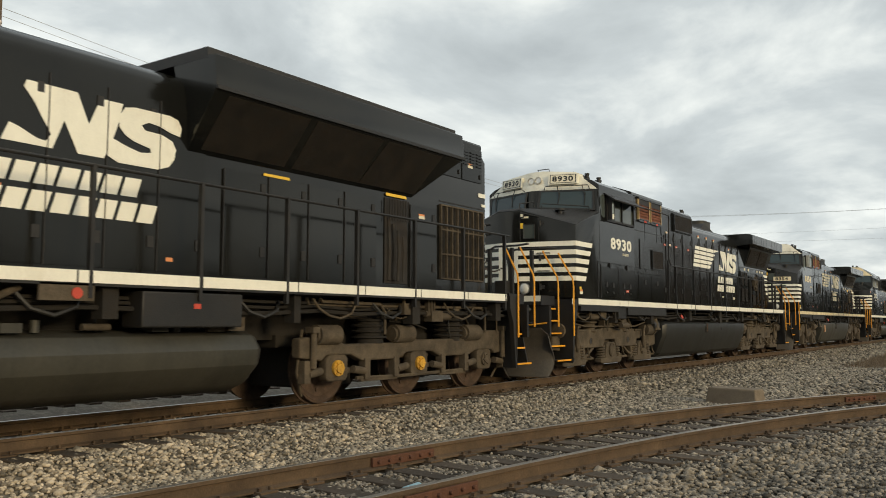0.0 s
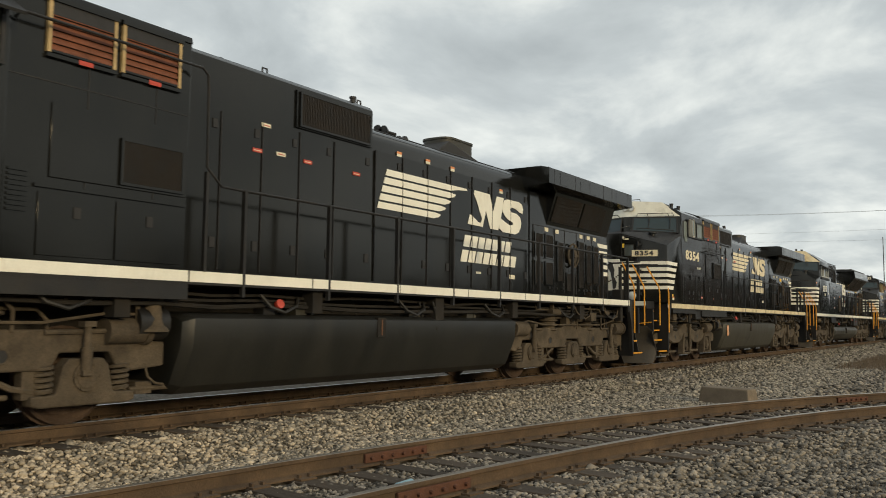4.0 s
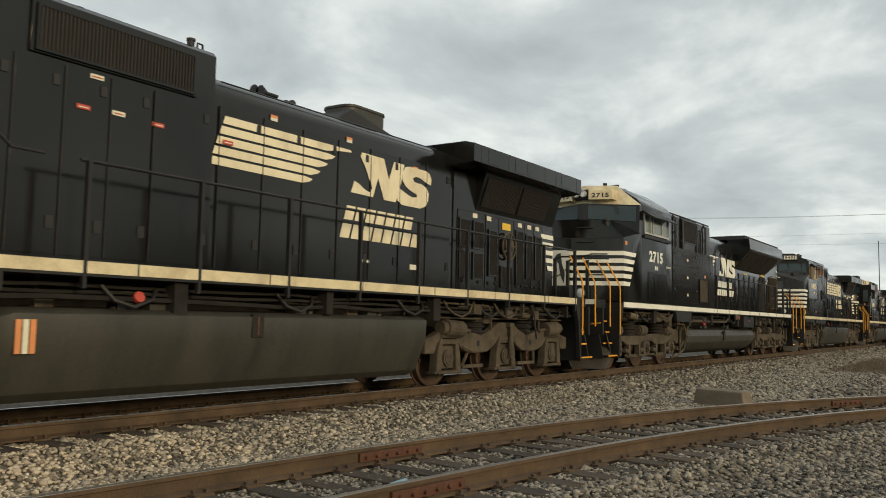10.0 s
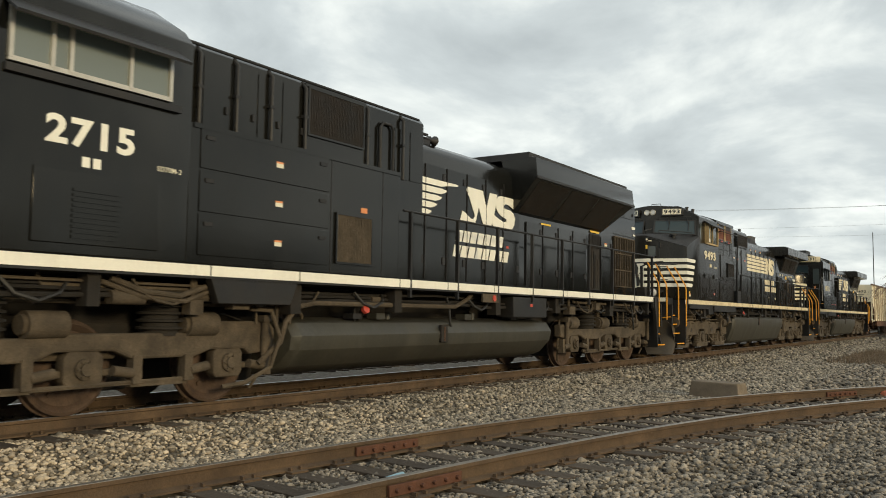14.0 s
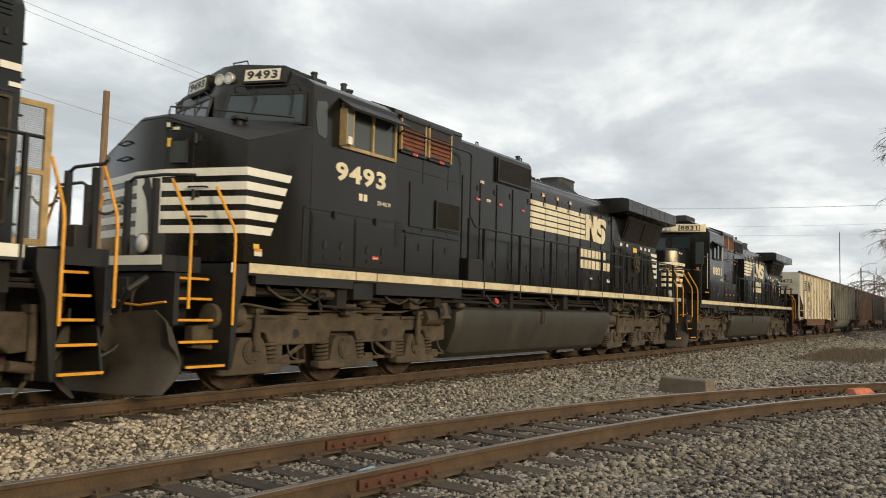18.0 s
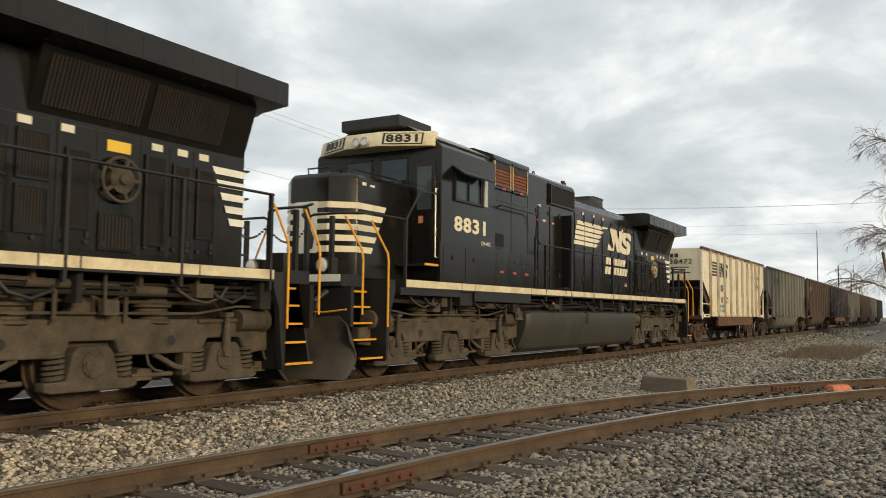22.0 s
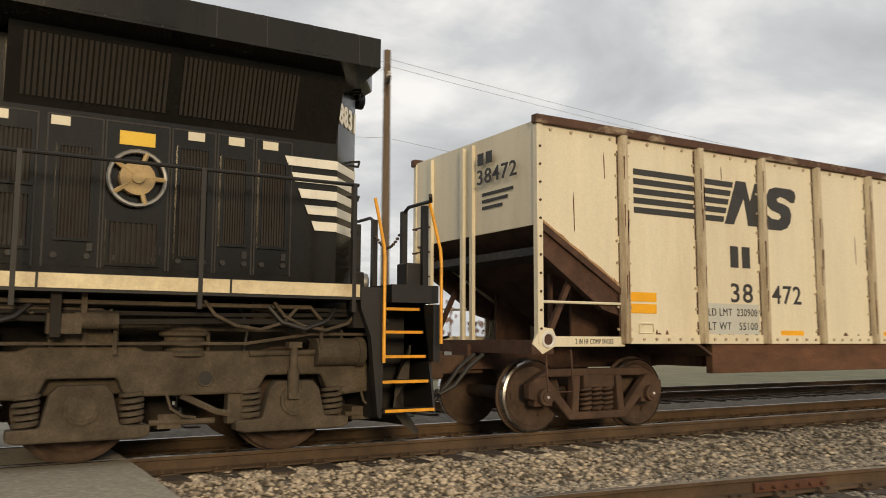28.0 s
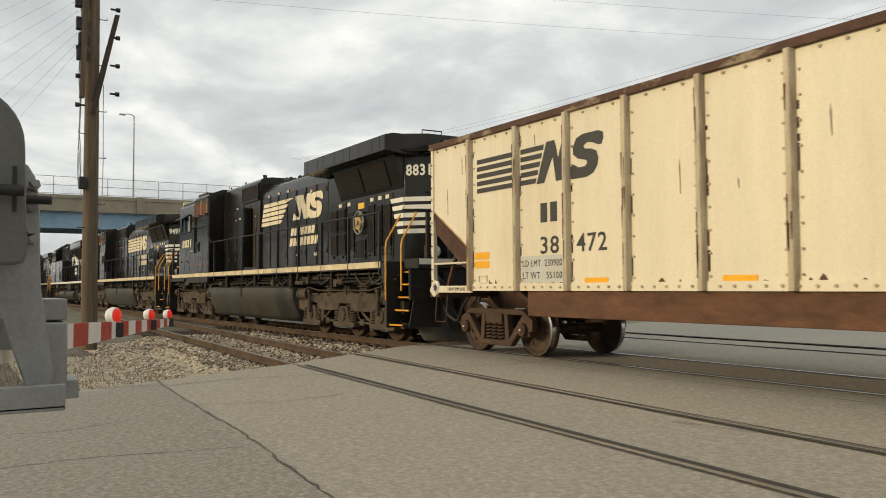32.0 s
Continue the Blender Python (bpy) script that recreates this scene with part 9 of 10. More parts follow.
def cream_marks(root, B, p, hw):
    y = -hw - 0.001
    mk = thing_part("logo_mark", root)
    z0, z1 = 2.79, 3.42
    h = z1 - z0
    for i in range(5):
        zc = z0 + h * (0.03 + 0.20 * i)
        for a, b in ((1.55, 2.65), (2.83, 3.22 + 0.05 * i)):
            part("flag_bar", panel([(a, zc), (b, zc), (b + 0.02, zc + h * 0.125), (a, zc + h * 0.125)], y), HOPPER_MARK, mk)
    x0, w = 3.22, 1.42
    def blk(pts):
        part("mark_block", panel([(x0 + (u + 0.14 * v) * w, z0 + v * h) for u, v in pts], y), HOPPER_MARK, mk)
    blk([(0.02, 0.0), (0.15, 0.0), (0.22, 0.62), (0.36, 0.0), (0.50, 0.0), (0.44, 1.0), (0.34, 1.0), (0.32, 0.55), (0.20, 1.0), (0.06, 1.0)])
    blk([(0.55, 0.26), (0.55, 0.06), (0.62, -0.03), (0.86, -0.03), (0.95, 0.04), (0.99, 0.20), (0.98, 0.38), (0.93, 0.53), (0.84, 0.60), (0.74, 0.63), (0.71, 0.70), (0.76, 0.77), (0.84, 0.74), (0.94, 0.66), (0.99, 0.66),
         (1.0, 0.80), (0.97, 0.93), (0.90, 0.98), (0.66, 0.98), (0.57, 0.91), (0.545, 0.72), (0.57, 0.55), (0.66, 0.43), (0.80, 0.36), (0.83, 0.29), (0.80, 0.22), (0.70, 0.22), (0.62, 0.30)])
    for i in range(2):
        part("owner_mark_block", panel([(3.34 + 0.24 * i, 2.18), (3.50 + 0.24 * i, 2.18), (3.50 + 0.24 * i, 2.48), (3.34 + 0.24 * i, 2.48)], y), HOPPER_MARK, mk)
    lettering("car_number", "38", 0.27, HOPPER_MARK, root, face_near(3.33, y, 1.69), 0.45, 0.01)
    lettering("car_number", "472", 0.27, HOPPER_MARK, root, face_near(4.19, y, 1.69), 0.65, 0.01)
    pl = part("stencil_panel", panel([(2.83, 1.25), (3.90, 1.25), (3.90, 1.67), (2.83, 1.67)], y - 0.001, 0.003), HOPPER_PLATE, root, "grey panel with stencilled weights")
    lettering("stencil", "LD LMT  230900", 0.105, HOPPER_MARK, root, face_near(2.87, y - 0.004, 1.50), 0.98, 0.0)
    lettering("stencil", "LT WT   55100", 0.105, HOPPER_MARK, root, face_near(2.87, y - 0.004, 1.31), 0.98, 0.0)
    for a, b, c, d in ((1.47, 1.91, 1.66, 1.78), (1.47, 1.91, 1.51, 1.63), (4.36, 4.86, 1.215, 1.31), (6.85, 7.35, 1.215, 1.31), (9.25, 9.7, 1.215, 1.31), (11.5, 11.9, 1.22, 1.40), (11.35, 11.95, 1.48, 1.85)):
        part("conspicuity_strip", panel([(a, c), (b, c), (b, d), (a, d)], y), STRIP if d < 1.8 else ORTAG, root, "yellow reflective strip")
    lettering("stencil", "TOP", 0.24, HOPPER_MARK, root, face_near(11.35, y, 2.92), 0.66, 0.01)
    lettering("stencil", "GON", 0.24, HOPPER_MARK, root, face_near(11.35, y, 2.52), 0.66, 0.01)
    lettering("stencil", "2 IN HF COMP SHOES", 0.06, HOPPER_MARK, root, face_near(0.55, -hw - 0.0105, 1.12), 0.60, 0.0)
    for x, z, l in ((1.05, 3.55, 0.35), (0.55, 3.0, 0.5), (3.2, 3.6, 0.2), (6.2, 2.8, 0.45), (8.3, 3.1, 0.35), (1.2, 1.95, 0.2), (10.9, 3.3, 0.5), (7.1, 2.45, 0.12), (9.6, 1.5, 0.4)):
        part("rust_streak", panel([(x, z), (x + 0.012, z - l * 0.2), (x + 0.020, z - l), (x + 0.008, z - l), (x - 0.004, z - l * 0.3)], y, 0.002), RUST, root, "thin rust streak on the sheet")
    rr = random.Random(4)
    for k in range(34):               # rust creeping up from the bottom flange
        x = 1.4 + 10.7 * rr.random()
        w, h_ = rr.uniform(0.04, 0.16), rr.uniform(0.02, 0.10)
        part("rust_bloom", panel([(x, 1.225), (x + w, 1.225), (x + w * 0.7, 1.225 + h_ * 0.7), (x + w * 0.45, 1.225 + h_), (x + w * 0.2, 1.225 + h_ * 0.5)], y, 0.002), RUST, root)
    part("route_frame", Shape().tube([(1.60, y - 0.01, 1.26), (1.84, y - 0.01, 1.26), (1.84, y - 0.01, 1.38), (1.60, y - 0.01, 1.38), (1.60, y - 0.01, 1.26)], 0.012, 5), HOP_CREAM, root)
    lettering("car_number", "38472", 0.20, HOPPER_MARK, root, face_ahead(-0.056, -0.29, 3.20), 0.90, 0.01)
    for i in range(2):
        part("owner_mark_block", Shape().box(-0.058, -0.052, -0.30 - 0.20 * i, -0.44 - 0.20 * i, 3.46, 3.62), HOPPER_MARK, mk)
    for i in range(3):
        part("stencil_bar", Shape().box(-0.012, -0.006, -1.05 + 0.12 * i, -0.34, 3.05 - 0.09 * i, 3.09 - 0.09 * i), HOPPER_MARK, mk)


def plain_marks(root, B, p, hw):
    y = -hw - 0.001
    mk = thing_part("logo_mark", root)
    for i in range(4):
        part("flag_bar", panel([(p + 0.2, 3.0 + 0.09 * i), (2 * p - 0.12, 3.0 + 0.09 * i), (2 * p - 0.12, 3.05 + 0.09 * i), (p + 0.2, 3.05 + 0.09 * i)], y), WTAG if root.name.endswith("2") else HOPPER_MARK, mk)
    for k in range(3):
        part("mark_block", panel([(2 * p + 0.2 + 0.30 * k, 2.95), (2 * p + 0.42 + 0.30 * k, 2.95), (2 * p + 0.47 + 0.30 * k, 3.36), (2 * p + 0.25 + 0.30 * k, 3.36)], y), HOPPER_MARK, mk)
    for k in range(0, 9, 2):
        part("conspicuity_strip", panel([(p * (k + 1) + 0.3, 1.27), (p * (k + 1) + 0.62, 1.27), (p * (k + 1) + 0.62, 1.35), (p * (k + 1) + 0.3, 1.35)], y), STRIP, root)


LOCOS = [
    emd_loco("locomotive", "black locomotive with flared radiators and bright white sill stripe", "", -7.1, hubs=HUB, seed=2),
    ge_loco("locomotive", "glossy black locomotive with a cream-browed wide cab", "8930", 15.2, "wide", 22.3, True, WHITE, 11, True, (11.33, 13.95, 14.10, 2.18, 3.03)),
    ge_loco("locomotive", "black locomotive with cream brow and number on its nose", "8354", 37.55, "wide", 21.54, True, CREAM, 12, True, (10.01, 12.74, 12.87, 2.22, 3.18), AGED),
    emd_loco("locomotive", "black blunt-nosed locomotive with a three-pane cab window", "2715", 59.2, seed=4),
    ge_loco("locomotive", "dusty black locomotive with an all-black wide cab", "9493", 81.5, "wide", 22.3, False, CREAM, 13, False, (11.21, 14.53, 14.62, 1.50, 3.15), AGED),
    ge_loco("locomotive", "faded black locomotive with a standard cab and short hood", "8831", 103.8, "narrow", 22.3, True, CREAM, 14, False, (11.20, 13.85, 13.95, 2.26, 3.11), AGED),
]
HOPPERS = [
    hopper("rust-streaked cream open hopper with a brown side sill", 126.87, 13.5, HOP_CREAM, False, cream_marks, 11, 1, (1.35, 2.74, 4.01, 5.27, 6.57, 7.84, 9.05, 10.2, 11.2, 12.15)),
    hopper("grey-green ribbed coal hopper with a rounded tub", 141.75, 14.7, HOP_GREY, True, plain_marks, 12, 2),
    hopper("brown ribbed coal hopper with a rounded tub", 158.0, 14.4, HOP_BROWN, True, plain_marks, 12, 3),
    hopper("black ribbed coal hopper", 173.75, 15.2, HOP_BLACK, False, plain_marks, 12, 4),
    hopper("grey ribbed coal hopper with a rounded tub", 190.3, 14.7, HOP_GREY, True, None, 12, 5),
    hopper("brown coal hopper far down the train", 206.5, 14.7, HOP_BROWN, True, None, 12, 6),
    hopper("grey coal hopper far down the train", 222.7, 14.7, HOP_GREY, True, None, 12, 7),
    hopper("black coal hopper at the end of the view", 238.9, 14.7, HOP_BLACK, True, None, 12, 8),
]


# ---- things beside the line ----
tagged(part("concrete_block", Shape().hull8([(16.9, 4.30, -0.5), (17.5, 4.25, -0.5), (17.75, 5.35, -0.5), (17.15, 5.4, -0.5)], [(16.95, 4.34, -0.10), (17.45, 4.30, -0.10), (17.68, 5.3, -0.10), (17.2, 5.34, -0.10)]), CONCRETE, None, bevel=0.03),
       "weathered concrete footing block in the ballast", "concrete block")
lit = Shape().hull8([(5.72, 4.28, -0.245), (5.98, 4.26, -0.245), (6.02, 4.44, -0.245), (5.76, 4.47, -0.245)], [(5.75, 4.31, -0.195), (5.95, 4.29, -0.21), (5.99, 4.41, -0.19), (5.80, 4.43, -0.205)])
tagged(part("litter", lit, LITTER, None, bevel=0.008), "crumpled pale blue wrapper lying on a tie", "litter")
sp = Shape().hull8([(18.0, 1.75, -0.28), (18.6, 1.45, -0.28), (18.75, 1.75, -0.28), (18.2, 2.05, -0.28)], [(18.05, 1.8, -0.17), (18.55, 1.55, -0.17), (18.65, 1.72, -0.17), (18.25, 1.95, -0.17)])
tagged(part("painted_rock", sp, SPRAY, None, bevel=0.02), "rock sprayed with orange marking paint", "rock")


def utility_pole(label, x, y, h, r, arms, mat_, extra=None, lean=0.0):
    root = thing("utility_pole", label, "utility pole", "utility poles", at=(x, y, -0.4))
    part("pole", Shape().cyl((0, 0, 0), (lean, 0, h + 0.4), r, 16, r * 0.72), mat_, root, "weathered round timber")
    for z, half, turn in arms:
        c, s = math.cos(radians(turn)), math.sin(radians(turn))
        a = Shape()
        a.hull8([(-half * c - 0.05 * s, -half * s + 0.05 * c, z), (half * c - 0.05 * s, half * s + 0.05 * c, z), (half * c + 0.05 * s, half * s - 0.05 * c, z), (-half * c + 0.05 * s, -half * s - 0.05 * c, z)],
                [(-half * c - 0.05 * s, -half * s + 0.05 * c, z + 0.11), (half * c - 0.05 * s, half * s + 0.05 * c, z + 0.11), (half * c + 0.05 * s, half * s - 0.05 * c, z + 0.11), (-half * c + 0.05 * s, -half * s - 0.05 * c, z + 0.11)])
        arm = part("crossarm", a, WOOD_DARK, root, "dark timber crossarm")
        for u in (-0.9, -0.45, 0.45, 0.9):
            part("insulator", Shape().cyl((half * u * c, half * u * s, z + 0.1), (half * u * c, half * u * s, z + 0.28), 0.03, 8).cyl((half * u * c, half * u * s, z + 0.2), (half * u * c, half * u * s, z + 0.26), 0.06, 8), PORCELAIN, arm)
        part("arm_brace", Shape().tube([(half * 0.6 * c, half * 0.6 * s, z), (0, 0, z - 0.5)], 0.015, 5).tube([(-half * 0.6 * c, -half * 0.6 * s, z), (0, 0, z - 0.5)], 0.015, 5), IRON, root)
    if extra:
        extra(root)
    return root


def old_pole_gear(root):
    """Crossarm ends, pins, drop wires and climbing steps on the old pole at the crossing."""
    r = random.Random(8)
    sp = Shape().hull8([(0.18, 0.05, 6.3), (0.32, 0.05, 6.2), (0.32, -0.08, 6.2), (0.18, -0.08, 6.3)], [(0.28, 0.62, 8.9), (0.36, 0.62, 8.9), (0.36, 0.5, 8.9), (0.28, 0.5, 8.9)])
    part("splinted_arm", sp, WOOD_DARK, root, "dark upright spare crossarm lashed to the pole")
    part("pole_stub", Shape().hull8([(0.14, -0.34, 6.6), (0.34, -0.34, 6.6), (0.34, -0.22, 6.6), (0.14, -0.22, 6.6)], [(0.14, -0.30, 9.2), (0.34, -0.30, 9.2), (0.34, -0.16, 9.2), (0.14, -0.16, 9.2)]), WOOD_POLE, root, "timber splint against the pole")
    for i in range(9):
        z = 6.4 + 0.38 * i
        sd = 1 if i % 2 else -1
        part("insulator", Shape().cyl((0.25, sd * 0.30 + 0.1, z), (0.25, sd * 0.46 + 0.1, z), 0.03, 6).cyl((0.25, sd * 0.44 + 0.1, z), (0.25, sd * 0.54 + 0.1, z), 0.06, 8), IRON, root)
    for i in range(10):
        z = 3.2 + 0.62 * i
        sd = 1 if i % 2 else -1
        part("climbing_step", Shape().tube([(0.1, sd * 0.15, z), (0.12, sd * 0.34, z), (0.12, sd * 0.34, z + 0.04)], 0.012, 5), IRON, root)
    for k in range(4):
        y = -0.30 + 0.02 * k
        pts = [(0.2, y + 0.03 * math.sin(i * 1.3 + k) - 0.03 * k, 4.2 + 0.5 * i) for i in range(11)]
        part("drop_wire", Shape().tube(pts, 0.010, 5), WIRE, root)
    part("drop_wire", Shape().tube([(0.2, 0.24, 3.0), (0.2, 0.27, 5.0), (0.2, 0.25, 7.0)], 0.010, 5), WIRE, root)
    for z, w in ((8.4, 0.22), (8.0, 0.16), (7.6, 0.2), (9.0, 0.25), (4.2, 0.10)):
        part("hardware_box", Shape().box(0.1, 0.3, -0.22 - w, -0.16, z, z + 0.32), IRON, root, bevel=0.02)


utility_pole("old weathered timber pole with dark hardware beside the crossing", -23.6, 3.28, 12.5, 0.21, ((11.2, 1.5, 60), (10.2, 1.4, 60)), WOOD_POLE, old_pole_gear)
utility_pole("brown timber pole with one crossarm behind the train", 0.55, 23.6, 10.95, 0.14, ((10.30, 0.95, 25),), POLE_BROWN)
utility_pole("short timber post carrying a service cable", 5.4, 31.3, 5.6, 0.11, (), WOOD_POLE)
utility_pole("weathered bare timber pole without crossarms", 17.4, 24.4, 8.27, 0.15, (), POLE_BROWN)
utility_pole("timber pole topped with pale insulators", 12.1, 24.4, 10.8, 0.16, ((10.0, 0.75, 70),), WOOD_POLE)
utility_pole("distant timber pole with a short crossarm", 73.8, 27.3, 11.2, 0.17, ((10.6, 1.3, 100),), WOOD_POLE)
utility_pole("timber pole across the line from its pair", 74.5, -24.0, 11.2, 0.17, ((10.6, 1.3, 100),), WOOD_POLE)


def cable(label, a, b, sag, r=0.012, n=18):
    a, b = Vector(a), Vector(b)
    pts = [a.lerp(b, i / n) - Vector((0, 0, sag * 4 * (i / n) * (1 - i / n))) for i in range(n + 1)]
    tagged(part("overhead_wire", Shape().tube(pts, r, 5), CABLE if r > 0.02 else WIRE, None), label, "overhead wire", "overhead wires")


for k in range(3):
    cable("thin dark overhead power wire", (73.8, 26.4 + 0.9 * k, 10.95), (74.5, -24.9 + 0.9 * k, 10.95), 0.7, 0.006)
cable("thin dark overhead telephone wire", (73.9, 27.3, 9.2), (74.5, -24.0, 9.6), 0.6, 0.007)
cable("thin dark overhead telephone wire", (73.9, 27.2, 8.5), (74.5, -24.1, 8.3), 0.5, 0.007)
for k, z in ((0, 10.5), (1, 10.5)):
    cable("thin dark overhead power wire", (12.1, 24.1 + 0.6 * k, 10.4), (73.8, 26.9 + 0.8 * k, 10.9), 1.0, 0.0077)
    cable("thin dark overhead power wire", (0.55, 23.3 + 0.6 * k, 9.6), (12.1, 24.1 + 0.6 * k, 10.3), 0.15, 0.0066)
    cable("thin dark overhead power wire", (-60, 22.5 + 0.6 * k, 11.0), (0.55, 23.3 + 0.6 * k, 9.6), 1.0, 0.0066)
cable("thin dark overhead telephone wire", (12.1, 24.4, 7.8), (73.8, 27.3, 8.6), 1.2, 0.0077)
cable("thin dark overhead telephone wire", (0.55, 23.6, 7.0), (12.1, 24.4, 7.8), 0.15, 0.0066)
cable("black sagging bundled cable", (-23.6, 3.3, 11.9), (5.4, 31.3, 5.40), 0.12, 0.026)
cable("thin dark overhead wire in the sky", (0.55, 23.6, 9.3), (10, 60, 9.0), 0.5, 0.0066)
cable("thin dark overhead wire in the sky", (0.3, 23.6, 9.3), (-30, 60, 11.0), 0.5, 0.0066)
cable("thin dark overhead wire in the sky", (12.1, 24.4, 10.2), (2, 60, 11.0), 0.5, 0.0066)
for k in range(8):
    cable("thin dark overhead wire in the sky", (-23.6, 3.0 + 0.1 * k, 7.6 + 0.35 * k), (-23.6 - 60, -6.0 - 1.6 * k, 2.5 + 1.6 * k), 0.6, 0.0032)
for k in range(3):
    cable("thin dark overhead wire in the sky", (-23.6, 3.4, 9.2 + 0.8 * k), (-10, 60, 12.0 + k), 0.6, 0.0032)
    cable("thin dark overhead wire in the sky", (-23.6, 3.1 - 0.2 * k, 10.6), (20, -30, 11.0 + k), 0.6, 0.0032)


def crossing_gate():
    """Lowered gate: arm with red and white bands and lamps, carried by a steel mechanism."""
    root = thing("crossing_gate", "lowered crossing gate with red and white arm and lit red lamps", "crossing gate", at=(-2.9, 0.06, -0.12))
    O = Vector((-2.9, 0.06, -0.12))
    a, b = Vector((-3.2, 0.16, 1.00)) - O, Vector((-9.9, 2.235, 0.80)) - O
    d = (b - a).normalized()
    s = d.cross(Vector((0, 0, 1))).normalized()
    up = s.cross(d)
    n = 17
    for i in range(n):
        p, q = a.lerp(b, i / n), a.lerp(b, (i + 1) / n)
        h0, h1 = 0.062 - 0.022 * i / n, 0.062 - 0.022 * (i + 1) / n
        t = 0.014
        part("arm_band", Shape().hull8([tuple(p - s * t - up * h0), tuple(q - s * t - up * h1), tuple(q + s * t - up * h1), tuple(p + s * t - up * h0)],
                                       [tuple(p - s * t + up * h0), tuple(q - s * t + up * h1), tuple(q + s * t + up * h1), tuple(p + s * t + up * h0)]),
             ARM_RED if i % 2 else ARM_WHITE, root, "red reflective band" if i % 2 else "white reflective band")
    L = (b - a).length
    for u in (0.385, 0.70, 0.985):
        c = a + d * (L * u) + up * 0.092
        lamp = part("gate_lamp", Shape().box(c.x - 0.05, c.x + 0.05, c.y - 0.05, c.y + 0.05, c.z - 0.14, c.z - 0.045), IRON, root, "black lamp base", bevel=0.008)
        e = Vector((0.66, 0.75, 0)).normalized()
        part("lamp_housing", Shape().cyl(tuple(c - e * 0.045), tuple(c - e * 0.02), 0.042, 20, 0.054).cyl(tuple(c - e * 0.02), tuple(c + e * 0.012), 0.054, 20), ARM_WHITE, lamp, "pale round lamp housing")
        part("lamp_lens", Shape().cyl(tuple(c + e * 0.012), tuple(c + e * 0.026), 0.048, 20, 0.042).cyl(tuple(c + e * 0.026), tuple(c + e * 0.034), 0.042, 20, 0.02), LAMP_RED, lamp, "lit red lamp lens")
    # the mechanism's steel: counterweight, curved support plate, bracket and channel, with bolts
    O.z -= 0.05                          # the mechanism sits a little higher than the arm's pivot line
    def rel(x, y, z):
        return (x - O.x, y - O.y, z - O.z)
    def plate(pts, x0, x1):
        return Shape().prism([(y - O.y, z - O.z) for y, z in pts], "x", x0 - O.x, x1 - O.x)
    turn = [(0.03 + 0.14 * math.sin(math.pi * i / 16), 1.505 + 0.145 * math.cos(math.pi * i / 16)) for i in range(9)]
    part("counterweight", plate([(-0.45, 1.65)] + turn + [(0.178, 1.23), (0.172, 1.207), (0.15, 1.202), (-0.45, 1.20)], -2.42, -2.34), CASTING, root, "thick grey cast counterweight with rounded corner", bevel=0.008)
    part("support_plate", plate([(-0.45, 1.50), (0.17, 1.50), (0.195, 1.485), (0.213, 1.455), (0.221, 1.415), (0.226, 1.35), (0.229, 1.22), (0.232, 1.138), (0.243, 1.07), (0.262, 0.95), (0.268, 0.90), (0.255, 0.862), (0.24, 0.85), (0.20, 0.862), (0.135, 1.06), (-0.45, 1.06)], -2.60, -2.57), GALV, root, "galvanised curved support plate", bevel=0.004)
    part("arm_bracket", Shape().box(-2.95 - O.x, -2.62 - O.x, 0.235 - O.y, 0.308 - O.y, 0.86 - O.z, 1.045 - O.z), GALV, root, "grey steel arm bracket", bevel=0.006)
    part("bracket_cap", Shape().box(-2.95 - O.x, -2.64 - O.x, 0.225 - O.y, 0.308 - O.y, 1.05 - O.z, 1.112 - O.z), GALV, root, "pale bracket cap", bevel=0.004)
    part("arm_socket", Shape().box(-3.3 - O.x, -2.95 - O.x, 0.13 - O.y, 0.33 - O.y, 0.95 - O.z, 1.06 - O.z), GALV, root, "steel socket of the gate arm", bevel=0.004)
    part("base_channel", Shape().box(-2.70 - O.x, -2.45 - O.x, -0.5 - O.y, 0.285 - O.y, 0.815 - O.z, 0.83 - O.z).box(-2.47 - O.x, -2.45 - O.x, -0.5 - O.y, 0.285 - O.y, 0.82 - O.z, 0.885 - O.z), GALV, root, "galvanised base channel", bevel=0.003)
    part("channel_lip", Shape().box(-2.85 - O.x, -2.66 - O.x, 0.30 - O.y, 0.345 - O.y, 0.82 - O.z, 0.875 - O.z), GALV, root, bevel=0.003)
    for y, z in ((0.185, 1.43), (0.21, 1.43), (0.20, 1.37), (0.205, 1.28), (0.20, 1.30)):
        part("bolt", Shape().cyl(rel(-2.57, y, z), rel(-2.545, y, z), 0.016, 6).cyl(rel(-2.545, y, z), rel(-2.53, y, z), 0.009, 8), GALV, root)
    part("threaded_rod", Shape().cyl(rel(-2.30, 0.0, 1.385), rel(-2.30, 0.165, 1.385), 0.014, 10), IRON, root, "black threaded rod")
    part("threaded_rod", Shape().cyl(rel(-2.52, 0.15, 1.385), rel(-2.52, 0.25, 1.385), 0.012, 10), IRON, root)
    part("slot", Shape().box(-2.339 - O.x, -2.336 - O.x, 0.142 - O.y, 0.152 - O.y, 1.335 - O.z, 1.45 - O.z), IRON, root)
    part("mast", Shape().cyl((0.5, -0.75, 0), (0.5, -0.75, 3.4), 0.065, 16), GALV, root, "galvanised signal mast")
    part("mast_base", Shape().cyl((0.5, -0.75, 0), (0.5, -0.75, 0.35), 0.2, 16, 0.1), GALV, root)
    part("mechanism_case", Shape().box(0.1, 0.6, -0.7, -0.35, 0.7, 1.35), GALV, root, "grey gate mechanism case", bevel=0.02)
    return root


crossing_gate()


